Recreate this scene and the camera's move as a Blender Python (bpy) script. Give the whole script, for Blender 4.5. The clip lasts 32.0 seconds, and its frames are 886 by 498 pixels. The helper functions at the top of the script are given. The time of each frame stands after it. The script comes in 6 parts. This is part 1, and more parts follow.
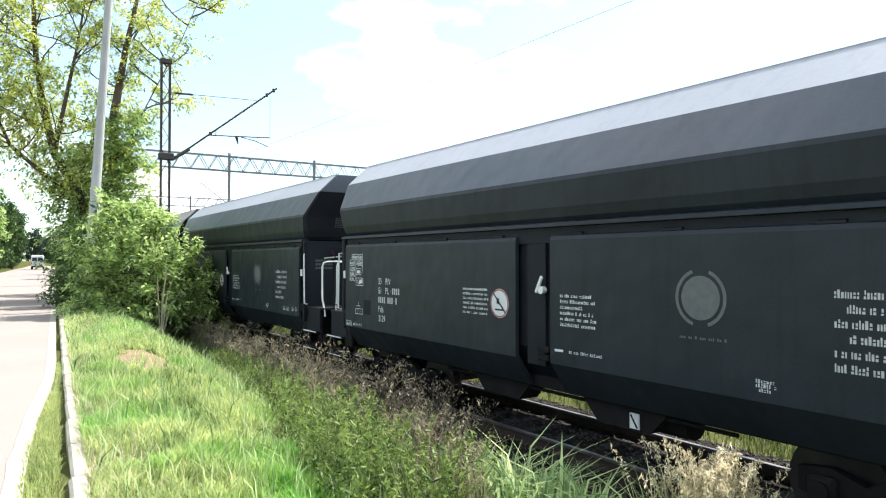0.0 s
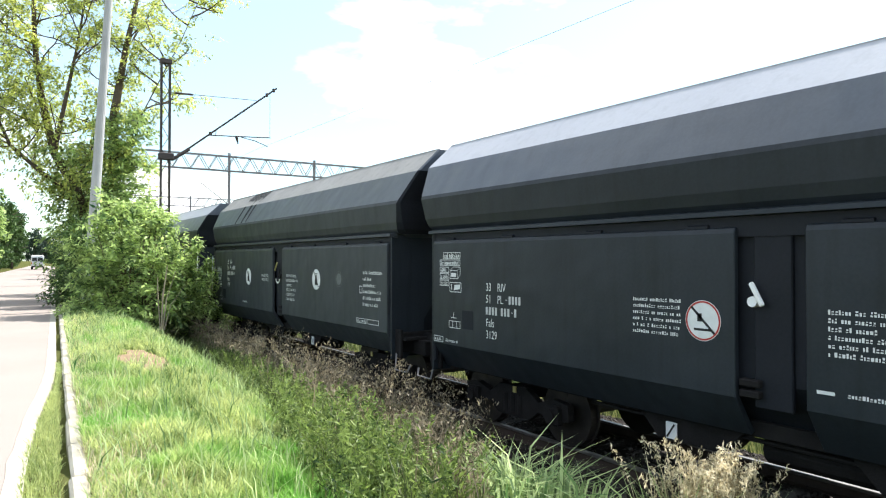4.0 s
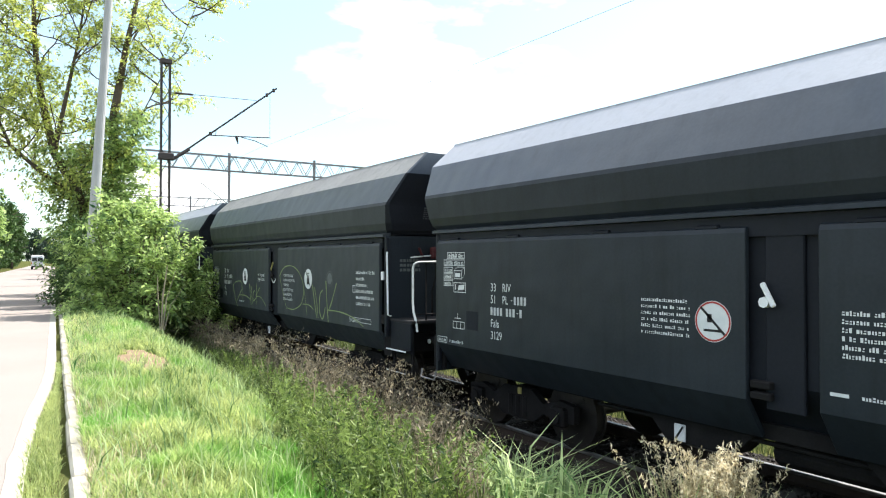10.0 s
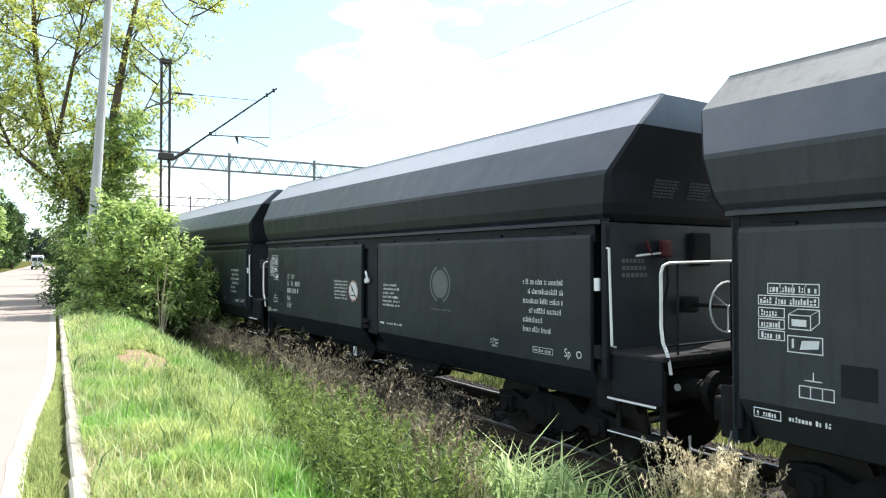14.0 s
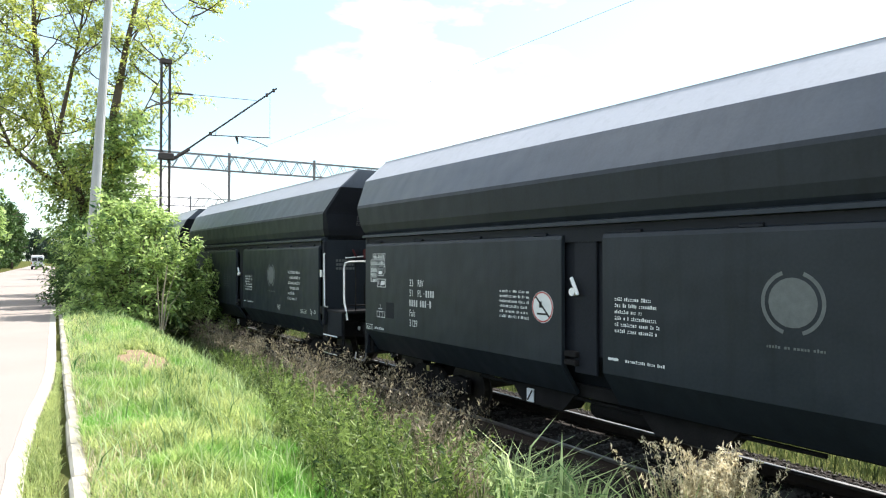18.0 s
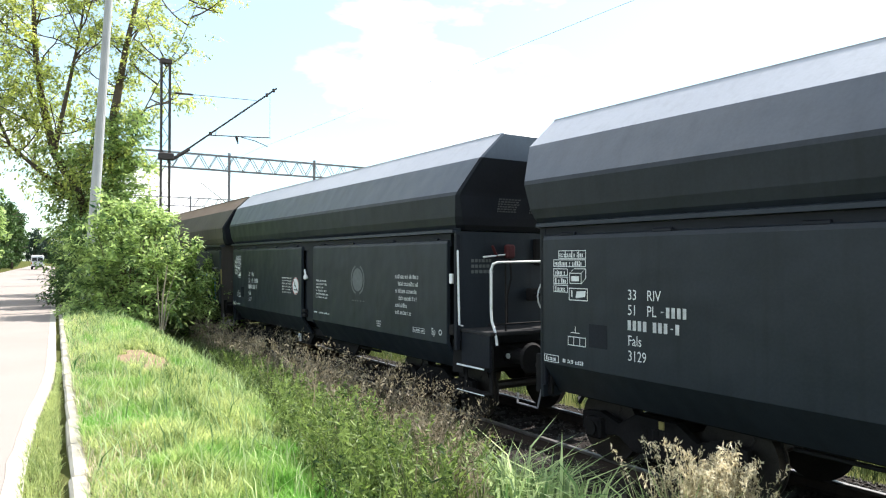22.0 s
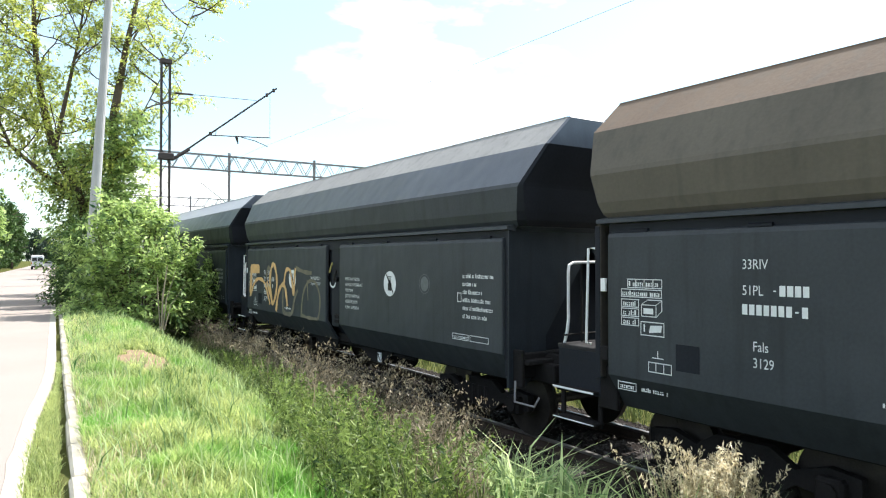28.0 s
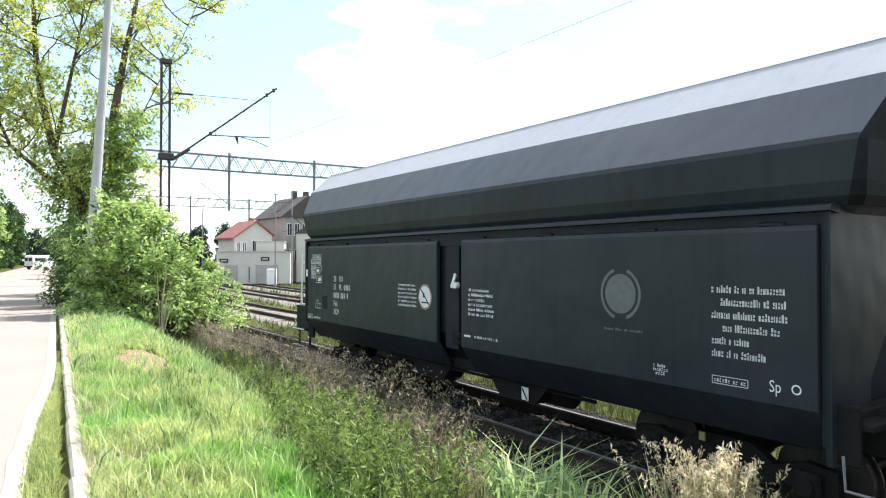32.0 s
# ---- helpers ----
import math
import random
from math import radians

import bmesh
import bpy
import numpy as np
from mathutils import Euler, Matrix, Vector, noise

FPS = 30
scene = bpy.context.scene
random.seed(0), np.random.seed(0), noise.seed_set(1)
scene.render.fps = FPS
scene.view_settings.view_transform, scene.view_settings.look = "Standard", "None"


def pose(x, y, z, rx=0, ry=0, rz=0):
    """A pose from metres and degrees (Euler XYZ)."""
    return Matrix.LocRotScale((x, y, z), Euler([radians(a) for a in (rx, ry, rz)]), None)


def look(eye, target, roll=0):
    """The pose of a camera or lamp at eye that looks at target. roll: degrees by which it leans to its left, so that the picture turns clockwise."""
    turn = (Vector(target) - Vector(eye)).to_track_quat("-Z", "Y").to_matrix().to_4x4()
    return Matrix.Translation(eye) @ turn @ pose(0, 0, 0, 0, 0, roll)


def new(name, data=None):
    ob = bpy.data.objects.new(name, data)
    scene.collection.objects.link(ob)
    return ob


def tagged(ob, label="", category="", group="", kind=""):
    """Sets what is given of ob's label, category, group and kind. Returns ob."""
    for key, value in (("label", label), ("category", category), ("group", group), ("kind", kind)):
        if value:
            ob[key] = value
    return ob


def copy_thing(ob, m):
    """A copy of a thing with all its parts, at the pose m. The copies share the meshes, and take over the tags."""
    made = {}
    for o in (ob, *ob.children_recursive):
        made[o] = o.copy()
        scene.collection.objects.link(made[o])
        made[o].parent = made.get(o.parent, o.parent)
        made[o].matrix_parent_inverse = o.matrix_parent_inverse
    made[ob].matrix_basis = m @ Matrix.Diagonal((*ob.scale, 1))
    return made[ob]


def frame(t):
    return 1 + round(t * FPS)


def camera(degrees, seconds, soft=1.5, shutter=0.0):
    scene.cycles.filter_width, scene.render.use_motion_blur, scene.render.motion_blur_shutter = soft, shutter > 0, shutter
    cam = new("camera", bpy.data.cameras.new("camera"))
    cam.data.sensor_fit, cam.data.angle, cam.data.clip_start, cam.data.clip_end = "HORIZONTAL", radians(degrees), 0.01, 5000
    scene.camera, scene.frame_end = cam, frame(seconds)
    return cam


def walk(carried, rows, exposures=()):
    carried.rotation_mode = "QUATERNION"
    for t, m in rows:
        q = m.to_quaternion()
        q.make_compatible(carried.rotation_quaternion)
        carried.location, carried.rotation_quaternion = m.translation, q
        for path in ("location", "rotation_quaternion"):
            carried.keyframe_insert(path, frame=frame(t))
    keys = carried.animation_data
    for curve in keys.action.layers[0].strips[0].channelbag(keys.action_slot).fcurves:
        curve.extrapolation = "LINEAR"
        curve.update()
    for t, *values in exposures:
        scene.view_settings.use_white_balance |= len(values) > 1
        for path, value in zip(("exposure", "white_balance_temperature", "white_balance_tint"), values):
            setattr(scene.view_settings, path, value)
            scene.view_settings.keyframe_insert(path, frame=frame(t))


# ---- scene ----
# One straight look along a country railway from the road beside it; the camera stands still.
cam = camera(66.0, 32.0, soft=1.15)
EYE = Vector((0.0, 0.0, 1.6))
YAW, TILT = radians(33.4), radians(0.95)
AIM = EYE + Vector((math.sin(YAW) * math.cos(TILT), math.cos(YAW) * math.cos(TILT), math.sin(TILT)))
walk(cam, [(0.0, look(EYE, AIM)), (32.0, look(EYE, AIM))], [(0.0, 1.19), (32.0, 1.19)])

# ---- plan numbers ----
RAIL_Z = -0.95          # rail head; the road surface is 0
TRACK_X = 7.40          # centre of the near track where it is straight
BEND = 0.0011           # the tracks bend to the east past BEND_Y
BEND_Y = 28.0
KERB_A, KERB_B = 0.10, 0.066


def bend(y):
    return BEND * max(0.0, y - BEND_Y) ** 2


def kerb_x(y):
    return KERB_A + KERB_B * y


def smooth(a, b, v):
    k = min(1.0, max(0.0, (v - a) / (b - a)))
    return k * k * (3 - 2 * k)


def ground_z(x, y):
    p = x - TRACK_X - bend(y)
    a = kerb_x(y) + 1.1
    b = TRACK_X + bend(y) - 2.3
    if b - a < 1.0:
        a = b - 1.0
    z = 0.03 - 1.18 * smooth(a, b, x)
    if x < kerb_x(y):
        z = -0.06
    if p > 2.0:
        z -= 0.06 * smooth(2.0, 4.0, p)
    return z


# ---- world, sun ----
SUN_DIR = Vector((0.61, 0.06, 0.79)).normalized()
world = bpy.data.worlds.new("sky")
scene.world = world
world.use_nodes = True
wn, wl = world.node_tree.nodes, world.node_tree.links
wn.clear()
sky = wn.new("ShaderNodeTexSky")
sky.sky_type = "NISHITA"
sky.sun_disc = False
sky.sun_elevation = math.asin(SUN_DIR.z)
sky.sun_rotation = math.atan2(SUN_DIR.x, SUN_DIR.y)
sky.air_density, sky.dust_density, sky.ozone_density = 1.0, 1.0, 1.0
coord = wn.new("ShaderNodeTexCoord")
wmap = wn.new("ShaderNodeMapping")
wmap.inputs["Scale"].default_value = (1.0, 1.0, 2.6)
wmap.inputs["Location"].default_value = (0.35, 0.1, 0.0)
cloud = wn.new("ShaderNodeTexNoise")
cloud.inputs["Scale"].default_value, cloud.inputs["Detail"].default_value = 2.3, 7.0
cloud.inputs["Roughness"].default_value = 0.55
ramp = wn.new("ShaderNodeValToRGB")
ramp.color_ramp.elements[0].position, ramp.color_ramp.elements[1].position = 0.49, 0.62
ramp.color_ramp.elements[0].color = (0.15, 0.15, 0.15, 1)
mixc = wn.new("ShaderNodeMix")
mixc.data_type = "RGBA"
mixc.inputs[7].default_value = (15.0, 15.2, 15.4, 1)
bg = wn.new("ShaderNodeBackground")
bg.inputs["Strength"].default_value = 0.07
wout = wn.new("ShaderNodeOutputWorld")
wl.new(coord.outputs["Generated"], wmap.inputs[0])
wl.new(wmap.outputs[0], cloud.inputs["Vector"])
wl.new(cloud.outputs["Fac"], ramp.inputs[0])
wl.new(ramp.outputs[0], mixc.inputs[0])
tint = wn.new("ShaderNodeMix")
tint.data_type, tint.blend_type = "RGBA", "MULTIPLY"
tint.inputs[0].default_value = 1.0
tint.inputs[7].default_value = (1.4, 1.75, 1.72, 1)
wl.new(sky.outputs[0], tint.inputs[6])
wl.new(tint.outputs[2], mixc.inputs[6])
wl.new(mixc.outputs[2], bg.inputs["Color"])
wl.new(bg.outputs[0], wout.inputs[0])

sun = new("sun", bpy.data.lights.new("sun", "SUN"))
sun.data.energy, sun.data.angle, sun.data.color = 5.0, radians(0.5), (1.0, 0.97, 0.92)
sun.matrix_world = look(SUN_DIR * 60, (0, 0, 0))


# ---- materials ----
def mat(name, c1, c2, rough=0.6, metal=0.0, big=1.2, fine=40.0, bump=0.15, spread=0.5, streak=0.0, streak_col=(0.3, 0.25, 0.2), island=0.0, rand=0.0, spec=0.3, ior=1.45, dent=0.0):
    """A procedural surface: two colours mixed by coarse and fine noise, a fine bump, and if wanted vertical streaks."""
    m = bpy.data.materials.new(name)
    m.use_nodes = True
    n, l = m.node_tree.nodes, m.node_tree.links
    b = n["Principled BSDF"]
    b.inputs["Roughness"].default_value, b.inputs["Metallic"].default_value = rough, metal
    b.inputs["Specular IOR Level"].default_value, b.inputs["IOR"].default_value = spec, ior
    tc = n.new("ShaderNodeTexCoord")
    n1, n2 = n.new("ShaderNodeTexNoise"), n.new("ShaderNodeTexNoise")
    n1.inputs["Scale"].default_value, n1.inputs["Detail"].default_value = big, 6
    n2.inputs["Scale"].default_value, n2.inputs["Detail"].default_value = fine, 3
    for q in (n1, n2):
        l.new(tc.outputs["Object"], q.inputs["Vector"])
    add = n.new("ShaderNodeMath")
    add.operation = "MULTIPLY_ADD"
    l.new(n2.outputs["Fac"], add.inputs[0])
    add.inputs[1].default_value = 0.5
    l.new(n1.outputs["Fac"], add.inputs[2])
    mr = n.new("ShaderNodeMapRange")
    mr.inputs[1].default_value, mr.inputs[2].default_value = 0.75 - spread * 0.5, 0.75 + spread * 0.5
    l.new(add.outputs[0], mr.inputs[0])
    mx = n.new("ShaderNodeMix")
    mx.data_type = "RGBA"
    mx.inputs[6].default_value, mx.inputs[7].default_value = (*c1, 1), (*c2, 1)
    l.new(mr.outputs[0], mx.inputs[0])
    col = mx.outputs[2]
    if streak:
        mp = n.new("ShaderNodeMapping")
        mp.inputs["Scale"].default_value = (3.0, 3.0, 0.25)
        n3 = n.new("ShaderNodeTexNoise")
        n3.inputs["Scale"].default_value, n3.inputs["Detail"].default_value = 2.5, 5
        l.new(tc.outputs["Object"], mp.inputs[0])
        l.new(mp.outputs[0], n3.inputs["Vector"])
        m3 = n.new("ShaderNodeMapRange")
        m3.inputs[1].default_value, m3.inputs[2].default_value, m3.inputs[4].default_value = 0.5, 0.75, streak
        l.new(n3.outputs["Fac"], m3.inputs[0])
        x3 = n.new("ShaderNodeMix")
        x3.data_type = "RGBA"
        x3.inputs[7].default_value = (*streak_col, 1)
        l.new(m3.outputs[0], x3.inputs[0])
        l.new(col, x3.inputs[6])
        col = x3.outputs[2]
    if rand or island:
        hs = n.new("ShaderNodeHueSaturation")
        src = n.new("ShaderNodeNewGeometry").outputs["Random Per Island"] if island else n.new("ShaderNodeObjectInfo").outputs["Random"]
        mv = n.new("ShaderNodeMapRange")
        k = island or rand
        mv.inputs[3].default_value, mv.inputs[4].default_value = 1 - k, 1 + k
        l.new(src, mv.inputs[0])
        l.new(mv.outputs[0], hs.inputs["Value"])
        l.new(col, hs.inputs["Color"])
        col = hs.outputs[0]
    l.new(col, b.inputs["Base Color"])
    if bump:
        bp = n.new("ShaderNodeBump")
        bp.inputs["Strength"].default_value, bp.inputs["Distance"].default_value = bump, 0.02
        l.new(n2.outputs["Fac"], bp.inputs["Height"])
        l.new(bp.outputs[0], b.inputs["Normal"])
        if dent:
            # shallow dents of the sheet
            n4 = n.new("ShaderNodeTexNoise")
            n4.inputs["Scale"].default_value, n4.inputs["Detail"].default_value = 2.2, 1
            l.new(tc.outputs["Object"], n4.inputs["Vector"])
            b4 = n.new("ShaderNodeBump")
            b4.inputs["Strength"].default_value, b4.inputs["Distance"].default_value = dent, 0.06
            l.new(n4.outputs["Fac"], b4.inputs["Height"])
            l.new(b4.outputs[0], bp.inputs["Normal"])
    return m


def leaf_mat(name, c1, c2, trans=0.45, rough=0.5, patch=None, scale=0.9):
    """Thin leaves: they let light through, and each leaf has its own tint."""
    m = bpy.data.materials.new(name)
    m.use_nodes = True
    n, l = m.node_tree.nodes, m.node_tree.links
    b = n["Principled BSDF"]
    b.inputs["Roughness"].default_value = rough
    b.inputs["Specular IOR Level"].default_value = 0.3
    g = n.new("ShaderNodeNewGeometry")
    tc = n.new("ShaderNodeTexCoord")
    nz = n.new("ShaderNodeTexNoise")
    nz.inputs["Scale"].default_value = scale
    nz.inputs["Detail"].default_value = 4
    l.new(tc.outputs["Object"], nz.inputs["Vector"])
    ad = n.new("ShaderNodeMath")
    ad.operation = "MULTIPLY_ADD"
    ad.inputs[1].default_value = 0.55
    l.new(g.outputs["Random Per Island"], ad.inputs[0])
    l.new(nz.outputs["Fac"], ad.inputs[2])
    mr = n.new("ShaderNodeMapRange")
    mr.inputs[1].default_value, mr.inputs[2].default_value = 0.42, 1.08
    l.new(ad.outputs[0], mr.inputs[0])
    mx = n.new("ShaderNodeMix")
    mx.data_type = "RGBA"
    mx.inputs[6].default_value, mx.inputs[7].default_value = (*c1, 1), (*c2, 1)
    l.new(mr.outputs[0], mx.inputs[0])
    col = mx.outputs[2]
    if patch:
        # patches of a fresher growth
        np_ = n.new("ShaderNodeTexNoise")
        np_.inputs["Scale"].default_value, np_.inputs["Detail"].default_value = 0.8, 3
        l.new(tc.outputs["Object"], np_.inputs["Vector"])
        pr = n.new("ShaderNodeMapRange")
        pr.inputs[1].default_value, pr.inputs[2].default_value, pr.inputs[4].default_value = 0.47, 0.62, 0.8
        l.new(np_.outputs["Fac"], pr.inputs[0])
        px = n.new("ShaderNodeMix")
        px.data_type = "RGBA"
        px.inputs[7].default_value = (*patch, 1)
        l.new(pr.outputs[0], px.inputs[0])
        l.new(col, px.inputs[6])
        col = px.outputs[2]
    l.new(col, b.inputs["Base Color"])
    t = n.new("ShaderNodeBsdfTranslucent")
    thru = n.new("ShaderNodeHueSaturation")
    thru.inputs["Value"].default_value = 1.5
    l.new(col, thru.inputs["Color"])
    l.new(thru.outputs[0], t.inputs["Color"])
    ms = n.new("ShaderNodeMixShader")
    ms.inputs[0].default_value = trans
    l.new(b.outputs[0], ms.inputs[1])
    l.new(t.outputs[0], ms.inputs[2])
    l.new(ms.outputs[0], n["Material Output"].inputs[0])
    return m


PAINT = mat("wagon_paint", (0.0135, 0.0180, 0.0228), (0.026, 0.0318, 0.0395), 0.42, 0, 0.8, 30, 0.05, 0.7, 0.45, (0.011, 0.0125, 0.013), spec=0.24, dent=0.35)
PAINT_DUSTY = mat("wagon_paint_dusty", (0.028, 0.0325, 0.037), (0.050, 0.056, 0.0625), 0.5, 0, 0.7, 30, 0.05, 0.7, 0.45, (0.018, 0.020, 0.021), spec=0.24, dent=0.35)
SLURRY = mat("coal_slurry", (0.022, 0.022, 0.024), (0.07, 0.07, 0.074), 0.7, 0, 5, 40, 0.1, 0.8)
# dark paint, also the shaded copy for recesses and overhanging ends
PAINT_DARK_SHADE = mat("wagon_dark_and_shaded", (0.009, 0.0105, 0.0145), (0.017, 0.019, 0.025), 0.6, 0, 1.5, 30, 0.08, 0.6, spec=0.18)
# paler, bluer copy of the wall paint: sky sheen put into the colour
HOPPER = mat("hopper_paint_sky_tinted", (0.040, 0.050, 0.068), (0.064, 0.078, 0.102), 0.36, 0, 0.7, 25, 0.06, 0.8, 0.35, (0.030, 0.036, 0.046), spec=0.5, ior=1.55, dent=0.3)
# top facets: sun and sky light put into a pale colour
HOPPER_TOP_LIT = mat("hopper_top_lit", (0.31, 0.318, 0.352), (0.40, 0.408, 0.445), 0.45, 0, 0.5, 25, 0.06, 0.9, 0.22, (0.20, 0.20, 0.21))
HOPPER_OLIVE = mat("hopper_dust_olive", (0.080, 0.071, 0.057), (0.128, 0.113, 0.090), 0.8, 0, 0.8, 25, 0.1, 0.9, 0.4, (0.05, 0.05, 0.042))
HOPPER_BROWN = mat("hopper_dust_brown", (0.105, 0.072, 0.053), (0.18, 0.133, 0.098), 0.85, 0, 0.8, 25, 0.1, 0.9, 0.4, (0.12, 0.11, 0.095))
END_BROWN = mat("end_dust_brown", (0.036, 0.032, 0.029), (0.072, 0.063, 0.055), 0.75, 0, 1.2, 30, 0.08, 0.8, 0.4, (0.03, 0.028, 0.026))
HOPPER_DUST = mat("hopper_dust_grey", (0.20, 0.197, 0.193), (0.31, 0.302, 0.292), 0.7, 0, 0.9, 25, 0.08, 0.8, 0.4, (0.11, 0.11, 0.11))
FRAME = mat("underframe_grime", (0.009, 0.0085, 0.009), (0.022, 0.020, 0.0195), 0.85, 0.0, 3, 50, 0.25, 0.6, spec=0.15)
PLATE = mat("platform_plate", (0.02, 0.02, 0.022), (0.05, 0.048, 0.048), 0.9, 0, 4, 50, 0.3, 0.7, spec=0.06)
STEEL = mat("wheel_steel", (0.03, 0.027, 0.025), (0.075, 0.065, 0.06), 0.5, 0.6, 4, 60, 0.15, 0.6)
WHITE = mat("white_paint", (0.66, 0.67, 0.68), (0.82, 0.82, 0.82), 0.5, 0, 6, 80, 0.05, 0.8)
MARK = mat("stencil_white", (0.55, 0.57, 0.57), (0.74, 0.75, 0.75), 0.6, 0, 9, 120, 0.0, 0.7)
MARK_FAINT = mat("stencil_faded", (0.085, 0.095, 0.095), (0.15, 0.16, 0.16), 0.6, 0, 12, 90, 0.0, 0.8)
MARK_RED = mat("stencil_red", (0.32, 0.03, 0.03), (0.45, 0.06, 0.05), 0.6, 0, 9, 90, 0.0, 0.7)
LEVER_RED = mat("lever_dark_red", (0.05, 0.010, 0.012), (0.10, 0.022, 0.024), 0.6, 0, 9, 90, 0.0, 0.7)
MARK_BLACK = mat("stencil_black", (0.015, 0.015, 0.016), (0.03, 0.03, 0.03), 0.6, 0, 9, 90, 0.0, 0.7)
YELLOW = mat("latch_yellow", (0.20, 0.175, 0.06), (0.34, 0.29, 0.10), 0.6, 0, 9, 90, 0.1, 0.7)
MARK_GHOST = mat("stencil_ghost", (0.05, 0.052, 0.056), (0.12, 0.122, 0.126), 0.6, 0, 14, 90, 0.0, 0.8)
MARK_WORN = mat("stencil_worn", (0.30, 0.31, 0.31), (0.62, 0.63, 0.63), 0.6, 0, 16, 120, 0.0, 0.7)
SPRAY_LIME = mat("spray_lime", (0.11, 0.14, 0.075), (0.36, 0.43, 0.20), 0.7, 0, 3.5, 60, 0.0, 0.9)
SPRAY_ORANGE = mat("spray_ochre", (0.40, 0.25, 0.11), (0.78, 0.49, 0.21), 0.7, 0, 4, 60, 0.0, 0.9)
SPRAY_ORANGE_FADED = mat("spray_ochre_thin", (0.065, 0.065, 0.055), (0.24, 0.21, 0.14), 0.7, 0, 5, 60, 0.0, 0.9)
SPRAY_GREEN = mat("spray_green", (0.20, 0.42, 0.03), (0.27, 0.52, 0.05), 0.6, 0, 5, 60, 0.0, 0.9)
SPRAY_BLUE = mat("spray_blue", (0.13, 0.30, 0.62), (0.20, 0.40, 0.75), 0.6, 0, 5, 60, 0.0, 0.9)
SPRAY_TEAL = mat("spray_teal", (0.02, 0.20, 0.12), (0.05, 0.30, 0.17), 0.6, 0, 5, 60, 0.0, 0.9)
SPRAY_PALE = mat("spray_pale", (0.5, 0.6, 0.6), (0.65, 0.72, 0.72), 0.6, 0, 5, 60, 0.0, 0.9)
ASPHALT = mat("asphalt_pale", (0.24, 0.203, 0.183), (0.315, 0.272, 0.248), 0.95, 0, 0.35, 90, 0.35, 0.9, spec=0.1)
CONCRETE = mat("concrete", (0.25, 0.225, 0.18), (0.46, 0.425, 0.355), 0.9, 0, 3, 70, 0.4, 0.9, rand=0.1)
POST = mat("post_concrete", (0.33, 0.33, 0.33), (0.45, 0.45, 0.45), 0.85, 0, 2, 70, 0.3, 0.9)
GROUND = mat("grass_soil", (0.04, 0.05, 0.016), (0.12, 0.12, 0.045), 1.0, 0, 0.35, 9, 0.5, 0.9, spec=0.0)
SOIL = mat("bare_soil", (0.15, 0.10, 0.06), (0.31, 0.225, 0.145), 0.95, 0, 3, 60, 0.5, 0.9)
# near bed: gravel darkened in colour for the shade of the train
BALLAST_SHADED = mat("ballast", (0.015, 0.012, 0.011), (0.044, 0.037, 0.033), 1.0, 0, 3, 55, 0.7, 0.9, island=0.3, spec=0.05)
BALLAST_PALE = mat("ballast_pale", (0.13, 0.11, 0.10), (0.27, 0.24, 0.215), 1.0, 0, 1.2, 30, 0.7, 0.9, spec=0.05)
# loose stones of the near bed, with the same shade in their colour
STONE_SHADED = mat("ballast_stone_shaded", (0.02, 0.017, 0.015), (0.075, 0.065, 0.058), 0.8, 0, 6, 60, 0.3, 0.9, island=0.5)
RAIL_TOP = mat("rail_steel", (0.10, 0.094, 0.09), (0.18, 0.168, 0.16), 0.5, 0.7, 6, 70, 0.1, 0.6)
RAIL_RUST = mat("rail_rust", (0.04, 0.029, 0.024), (0.08, 0.058, 0.048), 0.85, 0.2, 6, 70, 0.3, 0.8)
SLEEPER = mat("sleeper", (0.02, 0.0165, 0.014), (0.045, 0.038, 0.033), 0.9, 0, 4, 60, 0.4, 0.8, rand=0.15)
MAST = mat("mast_steel", (0.04, 0.038, 0.04), (0.09, 0.075, 0.07), 0.7, 0.3, 4, 60, 0.2, 0.8)
GALV = mat("galvanised_steel", (0.18, 0.175, 0.18), (0.27, 0.265, 0.27), 0.7, 0.1, 3, 60, 0.1, 0.8)
BARK_PALE = mat("pale_stem_bark", (0.22, 0.18, 0.12), (0.38, 0.32, 0.24), 0.9, 0, 4, 40, 0.3, 0.8)
BARK = mat("bark", (0.055, 0.042, 0.030), (0.13, 0.10, 0.075), 0.95, 0, 3, 25, 0.8, 0.8)
LEAF_TREE = leaf_mat("leaves_willow", (0.09, 0.14, 0.045), (0.60, 0.63, 0.17), 0.52, scale=1.1)
LEAF_SHRUB = leaf_mat("leaves_shrub", (0.028, 0.08, 0.026), (0.48, 0.60, 0.21), 0.42, scale=1.6)
LEAF_DARK = leaf_mat("leaves_far", (0.03, 0.065, 0.02), (0.075, 0.13, 0.035), 0.3)
LEAF_BLUE = leaf_mat("leaves_far_dark", (0.018, 0.035, 0.025), (0.04, 0.07, 0.045), 0.2)
GRASS = leaf_mat("grass_blades", (0.055, 0.125, 0.022), (0.62, 0.66, 0.28), 0.42, patch=(0.15, 0.38, 0.055), scale=2.2)
WEED = leaf_mat("weed_blades", (0.02, 0.035, 0.012), (0.14, 0.17, 0.055), 0.3, scale=1.6)
STRAW = leaf_mat("dry_straw", (0.24, 0.20, 0.11), (0.74, 0.65, 0.46), 0.36, scale=3.0)
SEED = leaf_mat("seed_heads", (0.05, 0.04, 0.025), (0.36, 0.30, 0.20), 0.28, scale=2.5)
GUTTER = leaf_mat("gutter_blades", (0.12, 0.18, 0.045), (0.48, 0.52, 0.21), 0.38)
LONG = leaf_mat("long_blades", (0.035, 0.11, 0.025), (0.56, 0.66, 0.32), 0.35)
